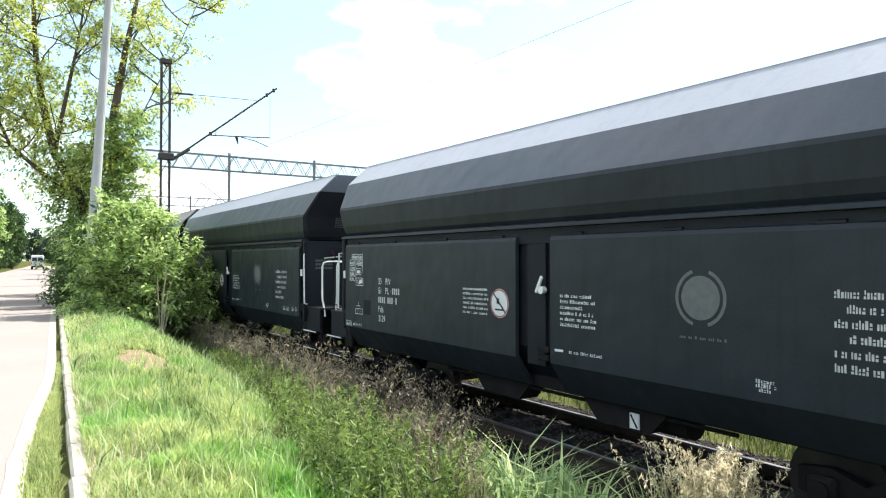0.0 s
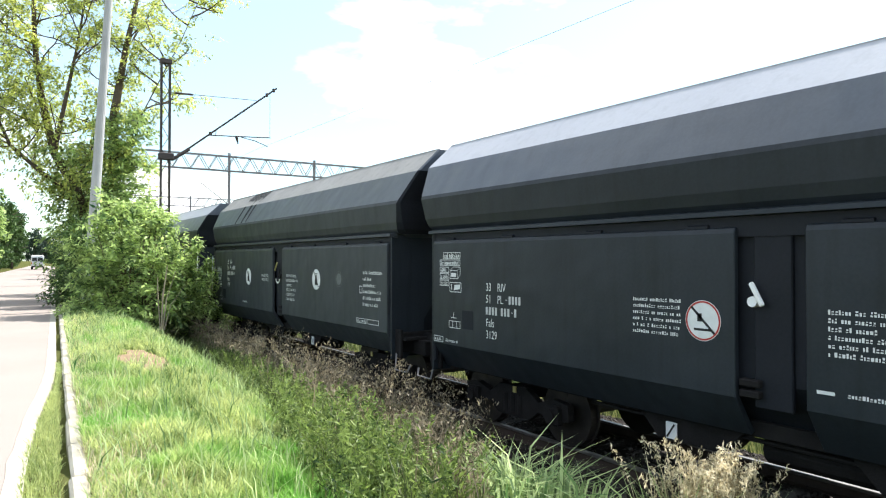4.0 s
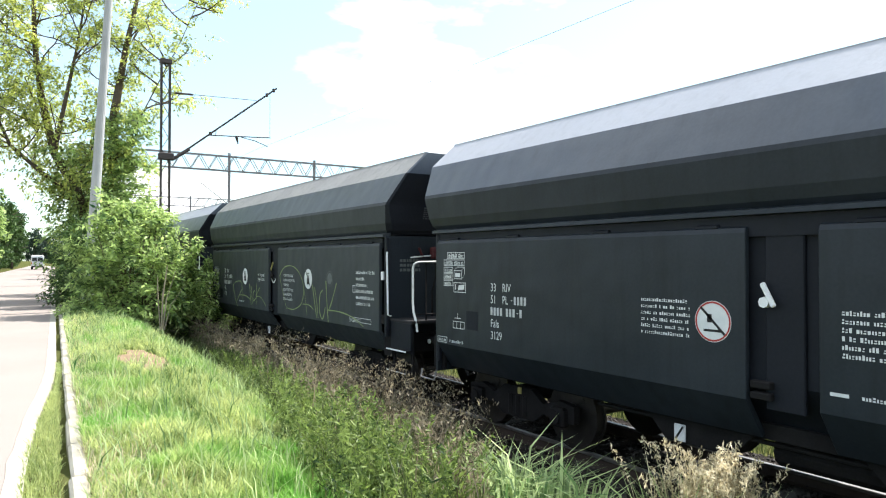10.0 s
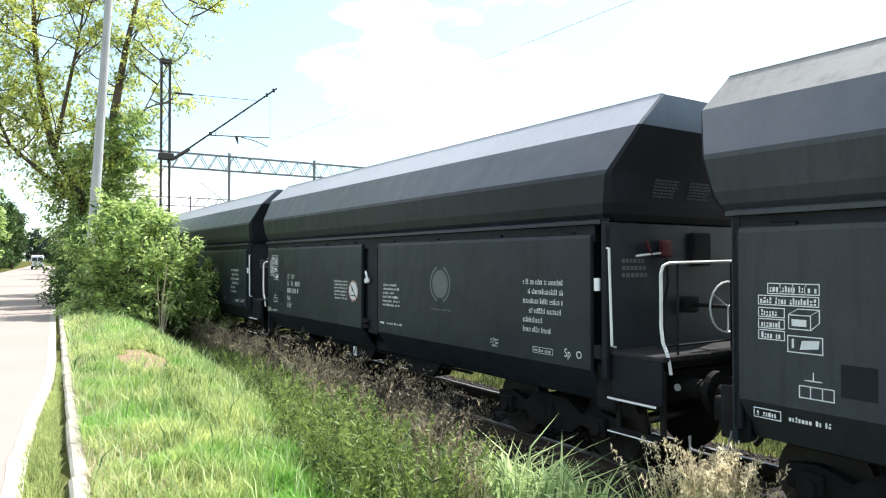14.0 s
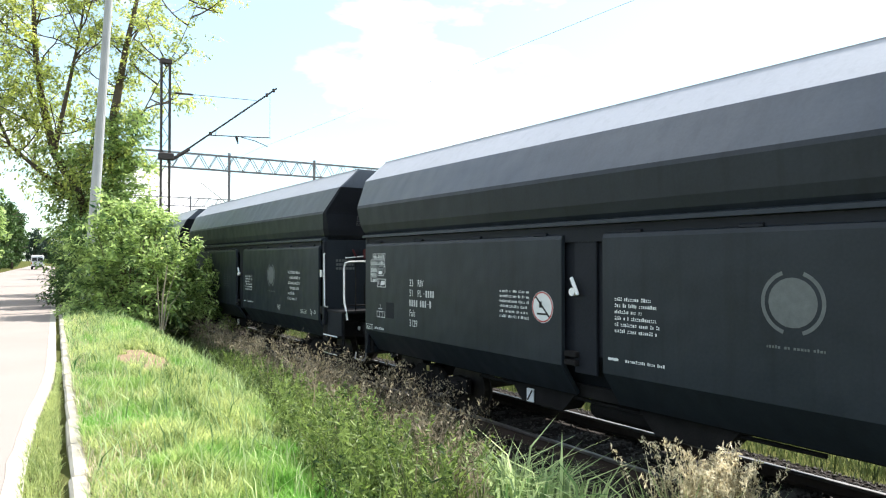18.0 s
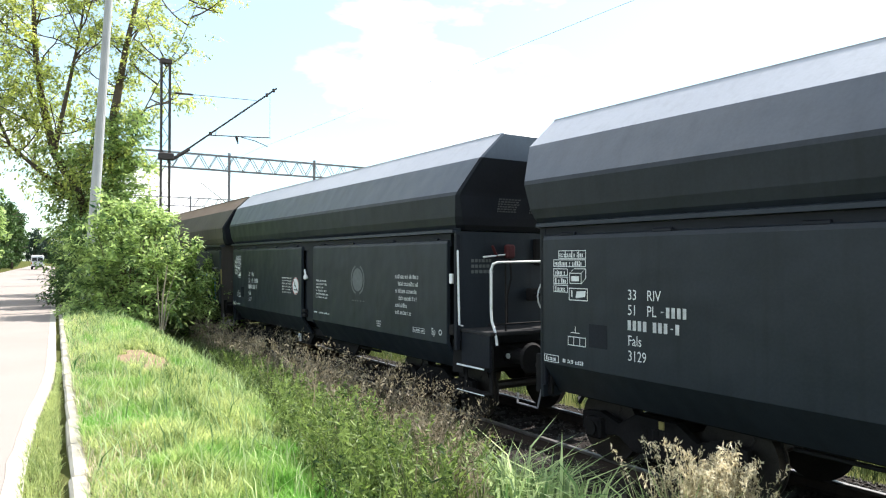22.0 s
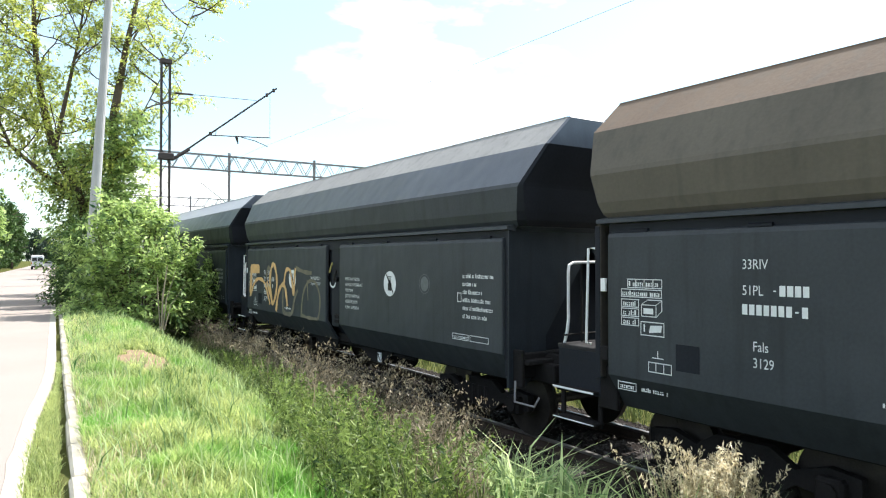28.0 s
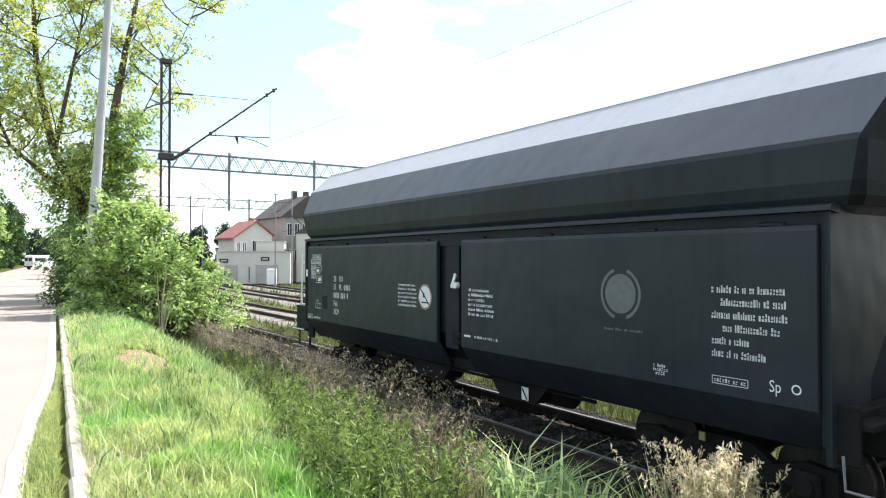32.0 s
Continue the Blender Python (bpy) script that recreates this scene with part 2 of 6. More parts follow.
NETTLE = leaf_mat("nettle_leaves", (0.02, 0.05, 0.012), (0.26, 0.34, 0.09), 0.34, scale=2.2)
PLASTER = mat("plaster_white", (0.46, 0.44, 0.40), (0.58, 0.56, 0.52), 0.9, 0, 0.7, 30, 0.1, 0.9, 0.2, (0.5, 0.48, 0.43))
PLASTER_GREY = mat("plaster_grey", (0.30, 0.28, 0.26), (0.42, 0.40, 0.37), 0.9, 0, 0.7, 30, 0.1, 0.9, 0.3, (0.24, 0.22, 0.2))
ROOF_RED = mat("roof_red", (0.20, 0.08, 0.07), (0.29, 0.13, 0.115), 0.8, 0, 1.5, 30, 0.3, 0.8)
ROOF_DARK = mat("roof_dark", (0.06, 0.05, 0.05), (0.11, 0.09, 0.085), 0.8, 0, 1.5, 30, 0.3, 0.8)
GLASS = mat("window_glass", (0.02, 0.025, 0.03), (0.05, 0.055, 0.06), 0.08, 0, 2, 20, 0.0, 0.6)
VAN_WHITE = mat("van_white", (0.68, 0.69, 0.70), (0.78, 0.78, 0.79), 0.25, 0, 2, 20, 0.0, 0.6)
RUBBER = mat("rubber", (0.012, 0.012, 0.012), (0.03, 0.03, 0.03), 0.8, 0, 5, 60, 0.2, 0.6)
CAR_DARK = mat("car_dark", (0.02, 0.022, 0.03), (0.03, 0.032, 0.04), 0.2, 0.2, 2, 20, 0.0, 0.6)
CAR_SILVER = mat("car_silver", (0.42, 0.43, 0.44), (0.5, 0.5, 0.51), 0.25, 0.2, 2, 20, 0.0, 0.6)
LIGHT_RED = mat("tail_lamp_red", (0.35, 0.01, 0.01), (0.5, 0.02, 0.02), 0.2, 0, 5, 60, 0.0, 0.6)


# ---- mesh helpers ----
def part(name, bm, material, parent=None, label=""):
    """Links a bmesh as one mesh object, under its thing or part if given."""
    me = bpy.data.meshes.new(name)
    bm.normal_update()
    bm.to_mesh(me)
    bm.free()
    for m in material if isinstance(material, (list, tuple)) else [material]:
        me.materials.append(m)
    ob = new(name, me)
    ob.parent = parent
    if label:
        ob["label"] = label
    return ob


def thing(name, label, category, group="", m=None):
    ob = new(name)
    ob.empty_display_size = 0.3
    tagged(ob, label, category, group)
    if m is not None:
        ob.matrix_basis = m
    return ob


def add_box(bm, c, s, bev=0.0, rot=None):
    r = bmesh.ops.create_cube(bm, size=1.0)
    m = Matrix.Translation(c) @ (rot.to_4x4() if rot else Matrix.Identity(4)) @ Matrix.Diagonal((*s, 1))
    bmesh.ops.transform(bm, matrix=m, verts=r["verts"])
    if bev:
        es = list({e for v in r["verts"] for e in v.link_edges})
        bmesh.ops.bevel(bm, geom=es, offset=bev, segments=1, affect="EDGES")


def box(c, s, bev=0.0, rot=None):
    bm = bmesh.new()
    add_box(bm, c, s, bev, rot)
    return bm


def add_rod(bm, a, b, r, n=8, r2=None):
    a, b = Vector(a), Vector(b)
    d = b - a
    m = Matrix.Translation((a + b) / 2) @ d.to_track_quat("Z", "Y").to_matrix().to_4x4()
    bmesh.ops.create_cone(bm, cap_ends=True, segments=n, radius1=r, radius2=r if r2 is None else r2, depth=d.length, matrix=m)


def rod(a, b, r, n=8, r2=None):
    bm = bmesh.new()
    add_rod(bm, a, b, r, n, r2)
    return bm


def add_tube(bm, pts, r, n=6, r_end=None):
    """A bent tube through the points, tapering to r_end."""
    pts = [Vector(p) for p in pts]
    rings = []
    up = Vector((0.13, 0.31, 0.94)).normalized()
    for i, p in enumerate(pts):
        d = (pts[min(i + 1, len(pts) - 1)] - pts[max(i - 1, 0)]).normalized()
        s = d.cross(up)
        if s.length < 0.05:
            s = d.cross(Vector((1, 0, 0)))
        s.normalize()
        q = s.cross(d)
        k = r if r_end is None else r + (r_end - r) * i / max(1, len(pts) - 1)
        rings.append([bm.verts.new(p + (s * math.cos(6.2832 * j / n) + q * math.sin(6.2832 * j / n)) * k) for j in range(n)])
    for a, b in zip(rings, rings[1:]):
        for j in range(n):
            bm.faces.new((a[j], a[(j + 1) % n], b[(j + 1) % n], b[j]))
    bm.faces.new(rings[0][::-1])
    bm.faces.new(rings[-1])


def tube(pts, r, n=6, r_end=None):
    bm = bmesh.new()
    add_tube(bm, pts, r, n, r_end)
    bmesh.ops.recalc_face_normals(bm, faces=bm.faces[:])
    return bm


def add_prism(bm, poly, axis, a, b):
    """Extrudes a polygon of (p, q) along axis x, y or z from a to b."""
    def at(p, q, v):
        return {"x": (v, p, q), "y": (p, v, q), "z": (p, q, v)}[axis]
    lo = [bm.verts.new(at(p, q, a)) for p, q in poly]
    hi = [bm.verts.new(at(p, q, b)) for p, q in poly]
    fs = [bm.faces.new(lo), bm.faces.new(hi)]
    for i in range(len(poly)):
        j = (i + 1) % len(poly)
        fs.append(bm.faces.new((lo[i], lo[j], hi[j], hi[i])))
    bmesh.ops.recalc_face_normals(bm, faces=fs)


def prism(poly, axis, a, b):
    bm = bmesh.new()
    add_prism(bm, poly, axis, a, b)
    return bm


def raw_mesh(name, verts, faces, material, parent=None, label="", smooth_faces=False):
    """One mesh straight from arrays, for what has very many small pieces."""
    me = bpy.data.meshes.new(name)
    verts, faces = np.asarray(verts, np.float32), np.asarray(faces, np.int32)
    n, k = faces.shape
    me.vertices.add(len(verts))
    me.vertices.foreach_set("co", verts.ravel())
    me.loops.add(n * k)
    me.loops.foreach_set("vertex_index", faces.ravel())
    me.polygons.add(n)
    me.polygons.foreach_set("loop_start", np.arange(0, n * k, k, dtype=np.int32))
    me.update(calc_edges=True)
    me.validate()
    me.materials.append(material)
    ob = new(name, me)
    ob.parent = parent
    if label:
        ob["label"] = label
    return ob


# ---- ground, road, kerb ----
def sheet():
    """The ground as one sheet, from far behind the camera to the horizon."""
    xs = sorted(set([-2500, -900, -300, -120, -60, -30, -15, -9, -7, -5, -3, -2, -1] + [round(0.25 * i, 2) for i in range(-2, 60)] + [16, 18, 20, 23, 26, 30, 36, 45, 60, 80, 110, 150, 220, 400, 900, 2500]))
    ys = sorted(set([-900, -300, -100, -40, -20, -10] + [0.8 * i for i in range(-8, 50)] + [42, 46, 50, 55, 60, 66, 72, 80, 88, 96, 105, 115, 125, 140, 160, 190, 230, 300, 450, 800, 1500, 3000]))
    # far rows stop bending so that the sheet stays flat at the horizon
    vs = [(x, y, ground_z(x, min(y, 190.0)) + (0.025 * noise.noise(Vector((x * 0.9, y * 0.9, 0))) if 0.4 < x < 30 and 0 < y < 60 else 0)) for y in ys for x in xs]
    w = len(xs)
    fs = [(j * w + i, j * w + i + 1, (j + 1) * w + i + 1, (j + 1) * w + i) for j in range(len(ys) - 1) for i in range(w - 1)]
    return tagged(raw_mesh("ground", vs, fs, GROUND), "grassy soil verge sloping down to the railway", "ground", kind="structure")


sheet()


def strip(name, material, xa, xb, y0, y1, z, step, label, category, thick=0.05):
    """A long slab between two edges given as functions of y."""
    n = int((y1 - y0) / step)
    bm = bmesh.new()
    rows = []
    for i in range(n + 1):
        y = y0 + (y1 - y0) * i / n
        rows.append([bm.verts.new((xa(y), y, z - thick)), bm.verts.new((xa(y), y, z)), bm.verts.new((xb(y), y, z)), bm.verts.new((xb(y), y, z - thick))])
    for a, b in zip(rows, rows[1:]):
        for j in range(3):
            bm.faces.new((a[j], a[j + 1], b[j + 1], b[j]))
    bmesh.ops.recalc_face_normals(bm, faces=bm.faces[:])
    return tagged(part(name, bm, material), label, category, kind="structure")


def road_edge(y):
    return kerb_x(y) - 0.075 - 0.21 * (1 - smooth(6.0, 12.0, y)) + 0.025 * noise.noise(Vector((y * 1.3, 3, 0)))


strip("road", ASPHALT, lambda y: kerb_x(y) - 6.2, road_edge, -40, 230, 0.0, 0.5, "pale sun-bleached asphalt road beside the verge", "road", 0.1)
strip("gutter", CONCRETE, lambda y: road_edge(y) - 0.13 + 0.03 * noise.noise(Vector((y * 2.1, 8, 0))), lambda y: road_edge(y) + 0.004, -40, 60, 0.006, 0.4, "pale worn concrete gutter along the road", "gutter", 0.03)
strip("far_verge", GROUND, lambda y: kerb_x(y) - 60, lambda y: kerb_x(y) - 6.2, -40, 230, 0.03, 10, "grass verge on the far side of the road", "verge", 0.1)

kerb = thing("kerb", "weathered concrete kerb stones edging the road", "kerb")
kerb["kind"] = "structure"
kerb_mesh = None
for i in range(72):
    y = -10.0 + i * 1.0
    if kerb_mesh is None:
        k0 = part("kerb_stone", box((0, 0, -0.09), (0.12, 0.992, 0.22), 0.022), CONCRETE, kerb)
        kerb_mesh = k0.data
        k = k0
    else:
        k = new("kerb_stone", kerb_mesh)
        k.parent = kerb
    k.matrix_basis = pose(kerb_x(y) + 0.065 + random.uniform(-0.006, 0.006), y, 0.04 + random.uniform(-0.01, 0.01), random.uniform(-0.9, 0.9), random.uniform(-2, 2), -3.78 + random.uniform(-0.8, 0.8))


# ---- tracks ----
def track_x(off, y):
    return TRACK_X + off + bend(y)


def ballast_bed(off, name, material, label):
    bm = bmesh.new()
    prof = ((-2.3, -0.34), (-1.55, -0.17), (1.55, -0.17), (2.3, -0.34))
    rows = []
    ys = [-40 + 1.0 * i for i in range(0, 260)]
    for y in ys:
        rows.append([bm.verts.new((track_x(off, y) + p, y, RAIL_Z + q + 0.02 * noise.noise(Vector((p * 2, y * 2, off))))) for p, q in prof])
    for a, b in zip(rows, rows[1:]):
        for j in range(3):
            bm.faces.new((a[j], a[j + 1], b[j + 1], b[j]))
    return tagged(part(name, bm, material), label, "ballast", kind="structure")


def rails(off, group):
    for s in (-0.7525, 0.7525):
        rail = thing("rail", "worn steel running rail, rusty on its sides", "rail", group)
        for nm, m, prof in (("rail_head", RAIL_TOP, ((-0.036, -0.035), (-0.036, -0.006), (-0.03, 0), (0.03, 0), (0.036, -0.006), (0.036, -0.035))),
                            ("rail_web", RAIL_RUST, ((-0.036, -0.036), (-0.01, -0.05), (-0.01, -0.14), (-0.07, -0.16), (-0.07, -0.17), (0.07, -0.17), (0.07, -0.16), (0.01, -0.14), (0.01, -0.05), (0.036, -0.036)))):
            bm = bmesh.new()
            rows = []
            for i in range(131):
                y = -40 + 2.0 * i
                rows.append([bm.verts.new((track_x(off, y) + s + p, y, RAIL_Z + q)) for p, q in prof])
            for a, b in zip(rows, rows[1:]):
                for j in range(len(prof)):
                    bm.faces.new((a[j], a[(j + 1) % len(prof)], b[(j + 1) % len(prof)], b[j]))
            bmesh.ops.recalc_face_normals(bm, faces=bm.faces[:])
            part(nm, bm, m, rail)


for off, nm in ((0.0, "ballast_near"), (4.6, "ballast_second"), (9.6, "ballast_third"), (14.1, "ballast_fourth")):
    ballast_bed(off, nm, BALLAST_PALE if off else BALLAST_SHADED, "pale dusty ballast bed with low weeds" if off else "ballast bed with low weeds, toned dark for the train's shade")
    rails(off, "rails of the railway")

def ballast_stones():
    """Loose broken stones over the near bed, too many to pick apart."""
    rs = np.random.default_rng(77)
    n = 15000
    Y = 1.5 + 22.0 * rs.uniform(0, 1, n) ** 1.5
    P = rs.uniform(-2.2, 2.2, n)
    X = P + np.array([track_x(0.0, y) for y in Y])
    Z = RAIL_Z - 0.17 - 0.17 * np.clip((np.abs(P) - 1.55) / 0.75, 0, 1)
    C = np.stack([X, Y, Z], 1)
    unit = np.array([(1, 0, 0), (-1, 0, 0), (0, 1, 0), (0, -1, 0), (0, 0, 1), (0, 0, -1)], float)
    turn = np.stack([np.linalg.qr(m)[0] for m in rs.normal(size=(n, 3, 3))])
    V = np.einsum("kj,nji->nki", unit, turn) * rs.uniform(0.6, 1.3, (n, 6, 1)) * rs.uniform(0.018, 0.04, (n, 1, 1)) + C[:, None, :]
    tri = np.array([(0, 2, 4), (2, 1, 4), (1, 3, 4), (3, 0, 4), (2, 0, 5), (1, 2, 5), (3, 1, 5), (0, 3, 5)])
    F = (np.arange(n)[:, None, None] * 6 + tri[None]).reshape(-1, 3)
    tagged(raw_mesh("ballast_stones", V.reshape(-1, 3), F, STONE_SHADED), "loose broken stones of the ballast, toned dark for the train's shade", "ballast", kind="stuff")


ballast_stones()
sleeper_mesh = None
for off, y0, y1 in ((0.0, -4, 62), (4.6, 14, 70), (9.6, 26, 90), (14.1, 40, 90)):
    bed = thing("sleepers", "weathered concrete sleepers in the ballast", "sleepers", "rows of sleepers")
    bed["kind"] = "structure"
    y = y0
    while y < y1:
        if sleeper_mesh is None:
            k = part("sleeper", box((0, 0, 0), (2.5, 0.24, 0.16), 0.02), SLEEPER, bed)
            sleeper_mesh = k.data
        else:
            k = new("sleeper", sleeper_mesh)
            k.parent = bed
        k.matrix_basis = pose(track_x(off, y), y, RAIL_Z - 0.245 + random.uniform(-0.006, 0.006), 0, 0, -math.degrees(2 * BEND * max(0, y - BEND_Y)) + random.uniform(-0.7, 0.7))
        y += 0.65 if off == 0 else 1.3


# ---- hopper wagons ----
# In a wagon's own space: x across the track, y along it, z up from the rail head. The platform end is at -y.
HALF = 5.575            # half the length of the side panels
LIFT = 0.07             # the body sits this much higher than it was first drawn
SIDE = 1.60             # half the width over the panels
# height, half width, where the sides end, half length, half width of the end face
LEVELS = ((2.94, 1.46, 5.66, 5.74, 1.36), (3.02, 1.53, 5.71, 5.80, 1.43), (3.14, 1.57, 5.75, 5.83, 1.49), (3.46, 1.61, 5.82, 5.875, 1.56), (3.515, 1.59, 5.84, 5.89, 1.55), (4.025, 1.32, 6.05, 6.08, 1.29), (4.425, 0.89, 6.03, 6.06, 0.86))
EDGE = (LEVELS[-1][0] + 0.012, 0.895, 6.015, 6.045, 0.865)
REACH = 0.10           # the plain end of the hopper reaches further out


def hopper_mesh():
    """The upper hopper: folded sides, cut corners, a rim, and the walls inside."""
    bm = bmesh.new()
    rings = []
    inner = [(z, w - 0.05, y - 0.05, l - 0.05, h - 0.03) for z, w, y, l, h in LEVELS[::-1]]
    for z, w, y, l, h in [*LEVELS, EDGE, (EDGE[0], *inner[0][1:]), *inner[1:], (2.6, 0.5, 4.8, 5.0, 0.4)]:
        rings.append([bm.verts.new(p) for p in ((-h, -l, z), (h, -l, z), (w, -y, z), (w, y + REACH, z), (h, l + REACH, z), (-h, l + REACH, z), (-w, y + REACH, z), (-w, -y, z))])
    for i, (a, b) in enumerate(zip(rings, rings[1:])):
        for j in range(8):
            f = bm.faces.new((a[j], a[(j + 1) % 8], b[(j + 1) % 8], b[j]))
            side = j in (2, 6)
            # sides step up to the lit top tone; overhanging ends take the shaded tone
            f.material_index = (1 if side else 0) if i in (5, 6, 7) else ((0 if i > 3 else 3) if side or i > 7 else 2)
    bm.faces.new(rings[-1])
    low = [bm.verts.new((v.co.x * 0.9, v.co.y * 0.93, 2.93)) for v in rings[0]]
    for j in range(8):
        bm.faces.new((low[j], low[(j + 1) % 8], rings[0][(j + 1) % 8], rings[0][j]))
    return bm


def door_mesh(length):
    """A side door: an upright sheet with a rolled top edge, turned in at its foot; it lies along y, face at -x."""
    prof = ((-1.40, 1.20), (-1.40, 2.735), (-1.385, 2.78), (-1.355, 2.795), (-1.34, 2.775), (-1.34, 1.22), (-1.12, 0.84), (-1.16, 0.81))
    bm = bmesh.new()
    add_prism(bm, prof, "y", -length / 2, length / 2)
    es = [e for e in bm.edges if abs(e.verts[0].co.y - e.verts[1].co.y) < 1e-4]
    bmesh.ops.bevel(bm, geom=es, offset=0.008, segments=1, affect="EDGES")
    return bm


def hand_wheel(bm, c, r, tilt):
    """A ring with three spokes in the plane across the track."""
    pts = [Vector((c[0] + r * math.cos(a), c[1], c[2] + r * math.sin(a))) for a in [6.2832 * i / 20 for i in range(21)]]
    add_tube(bm, pts, 0.012, 5)
    for k in range(3):
        a = tilt + k * 2.0944
        add_rod(bm, c, (c[0] + r * math.cos(a), c[1], c[2] + r * math.sin(a)), 0.011, 5)


def build_wagon():
    w = thing("hopper_wagon", "dark grey-green steel bogie hopper wagon with white stencils", "railway wagon", "wagons of the coal train")
    part("upper_hopper", hopper_mesh(), [HOPPER, HOPPER_TOP_LIT, PAINT_DARK_SHADE, PAINT], w, "grey upper hopper with folded sides, open on top")
    # long flange under the hopper; recessed band under it, shaded by its colour
    for s in (-1, 1):
        part("flange", prism(((s * 1.27, 2.975), (s * 1.405, 2.945), (s * 1.41, 2.90), (s * 1.27, 2.875)), "y", -5.74, 5.70), PAINT, w)
        part("sill_band", box((s * 1.325, 0, 2.80), (0.05, 11.2, 0.2), 0.0), PAINT_DARK_SHADE, w)
    # body core behind the doors, narrowing to the chutes; recess shade in its colour
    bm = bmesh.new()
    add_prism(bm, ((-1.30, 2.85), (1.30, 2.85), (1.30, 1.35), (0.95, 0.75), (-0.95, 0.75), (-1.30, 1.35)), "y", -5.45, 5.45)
    part("hopper_body", bm, PAINT_DARK_SHADE, w)
    # four side doors; near side is -x
    for s in (-1, 1):
        for e in (-1, 1):
            d = part("side_door", door_mesh(5.24), PAINT, w, "dark grey-green steel side door with white stencils")
            d.matrix_basis = pose(0, e * (HALF - 2.62), 0, 0, 0, 0 if s < 0 else 180)
            yv = e * (HALF - 2.62)
            for k in (-2.2, -0.8, 0.8, 2.2):
                part("door_hinge", rod((s * 1.36, yv + k - 0.12, 2.80), (s * 1.36, yv + k + 0.12, 2.80), 0.026, 6), PAINT_DARK_SHADE, w)
        # centre post with its lock lever; the gap's shade is in its colour
        part("centre_post", box((s * 1.315, 0, 1.95), (0.05, 0.36, 1.65), 0.01), PAINT_DARK_SHADE, w)
        bm = bmesh.new()
        add_rod(bm, (s * 1.34, 0.16, 2.1), (s * 1.40, 0.16, 2.1), 0.05, 8)
        add_box(bm, (s * 1.39, 0.12, 2.17), (0.03, 0.05, 0.24), 0.01, Euler((radians(-28), 0, 0)).to_matrix())
        part("lock_lever", bm, WHITE, w, "white lock lever")
        bm = bmesh.new()
        for z in (1.35, 1.25):
            add_box(bm, (s * 1.36, 0.2, z), (0.08, 0.2, 0.07), 0.01)
        part("lock_box", bm, FRAME, w)
        # sole bar and lower chute plates
        part("sole_bar", box((s * 0.95, 0, 0.95), (0.14, 12.3, 0.26), 0.015), FRAME, w)
        for y in (-1.15, 1.15):
            bm = bmesh.new()
            add_prism(bm, ((y - 0.72, 0.85), (y + 0.72, 0.85), (y + 0.4, 0.52), (y - 0.4, 0.52)), "x", s * 0.75, s * 1.05)
            part("discharge_chute", bm, FRAME, w)
        part("brake_pipe", rod((s * 1.0, -2.6, 0.72), (s * 1.0, 2.6, 0.72), 0.025, 6), FRAME, w)
        part("under_plate", box((s * 1.08, 0, 0.86), (0.05, 10.6, 0.16), 0.01), FRAME, w)
    for s in (-1, 1):
        plate = part("brake_plate", box((s * 1.07, 1.35, 0.63), (0.02, 0.14, 0.18), 0.004), WHITE, w, "small white plate with a black slash")
        part("slash", box((s * 1.083, 1.35, 0.63), (0.006, 0.02, 0.17), 0.0, Euler((radians(34), 0, 0)).to_matrix()), MARK_BLACK, plate)
        part("load_plate", box((s * 1.0, 4.12, 0.63), (0.02, 0.07, 0.09), 0.004), YELLOW, w, "small yellow plate")
    part("air_tank", rod((-0.75, -0.8, 0.62), (-0.75, 0.4, 0.62), 0.17, 12), FRAME, w)
    part("air_tank", rod((0.75, 0.9, 0.62), (0.75, 1.9, 0.62), 0.15, 12), FRAME, w)
    for e in (-1, 1):
        # end bulkhead: at the platform end a plain wall, at the other end two sloping plates round a dark opening
        if e < 0:
            part("end_wall", box((0, e * 5.74, 2.03), (2.74, 0.05, 1.78), 0.008), PAINT, w, "dark end wall above the brakeman's platform")
        else:
            bm = bmesh.new()
            for s in (-1, 1):
                add_prism(bm, ((s * 1.36, 0.75), (s * 1.36, 2.93), (0.0, 2.93), (0.0, 2.68), (s * 0.78, 1.42), (s * 0.78, 1.12), (s * 1.1, 0.75)), "y", 5.62, 5.67)
            part("end_wall", bm, PAINT, w, "dark end wall with a triangular opening")
            part("slope_sheet", box((0, 5.28, 2.0), (2.3, 0.04, 1.9), 0, Euler((radians(-18), 0, 0)).to_matrix()), FRAME, w)
            part("end_shelf", box((0, 5.78, 1.10), (2.5, 0.3, 0.06), 0.01), FRAME, w)
        # corner posts
        for s in (-1, 1):
            part("corner_post", box((s * 1.345, e * 5.76, 2.0), (0.06, 0.08, 1.75), 0.008) if e < 0 else box((s * 1.335, 5.62, 1.9), (0.05, 0.08, 2.0), 0.008), PAINT_DARK_SHADE, w)
            bm = bmesh.new()
            add_box(bm, (s * 1.27, e * 5.70, 1.02), (0.05, 0.30, 0.5), 0.01)
            part("corner_plate", bm, FRAME, w)
        end = 6.745 if e < 0 else 6.305
        part("headstock", box((0, e * (end - 0.63), 1.04), (2.5, 0.16, 0.34), 0.015), FRAME, w)
        for s in (-1, 1):
            b = part("buffer", rod((s * 0.875, e * (end - 0.55), 1.06), (s * 0.875, e * (end - 0.18), 1.06), 0.13, 14, 0.11), FRAME, w)
            bm = bmesh.new()
            add_rod(bm, (s * 0.875, e * (end - 0.23), 1.06), (s * 0.875, e * (end - 0.04), 1.06), 0.09, 14)
            add_rod(bm, (s * 0.875, e * (end - 0.04), 1.06), (s * 0.875, e * (end - 0.004), 1.06), 0.23, 20, 0.20)
            part("buffer_head", bm, FRAME, b, "greased round buffer head")
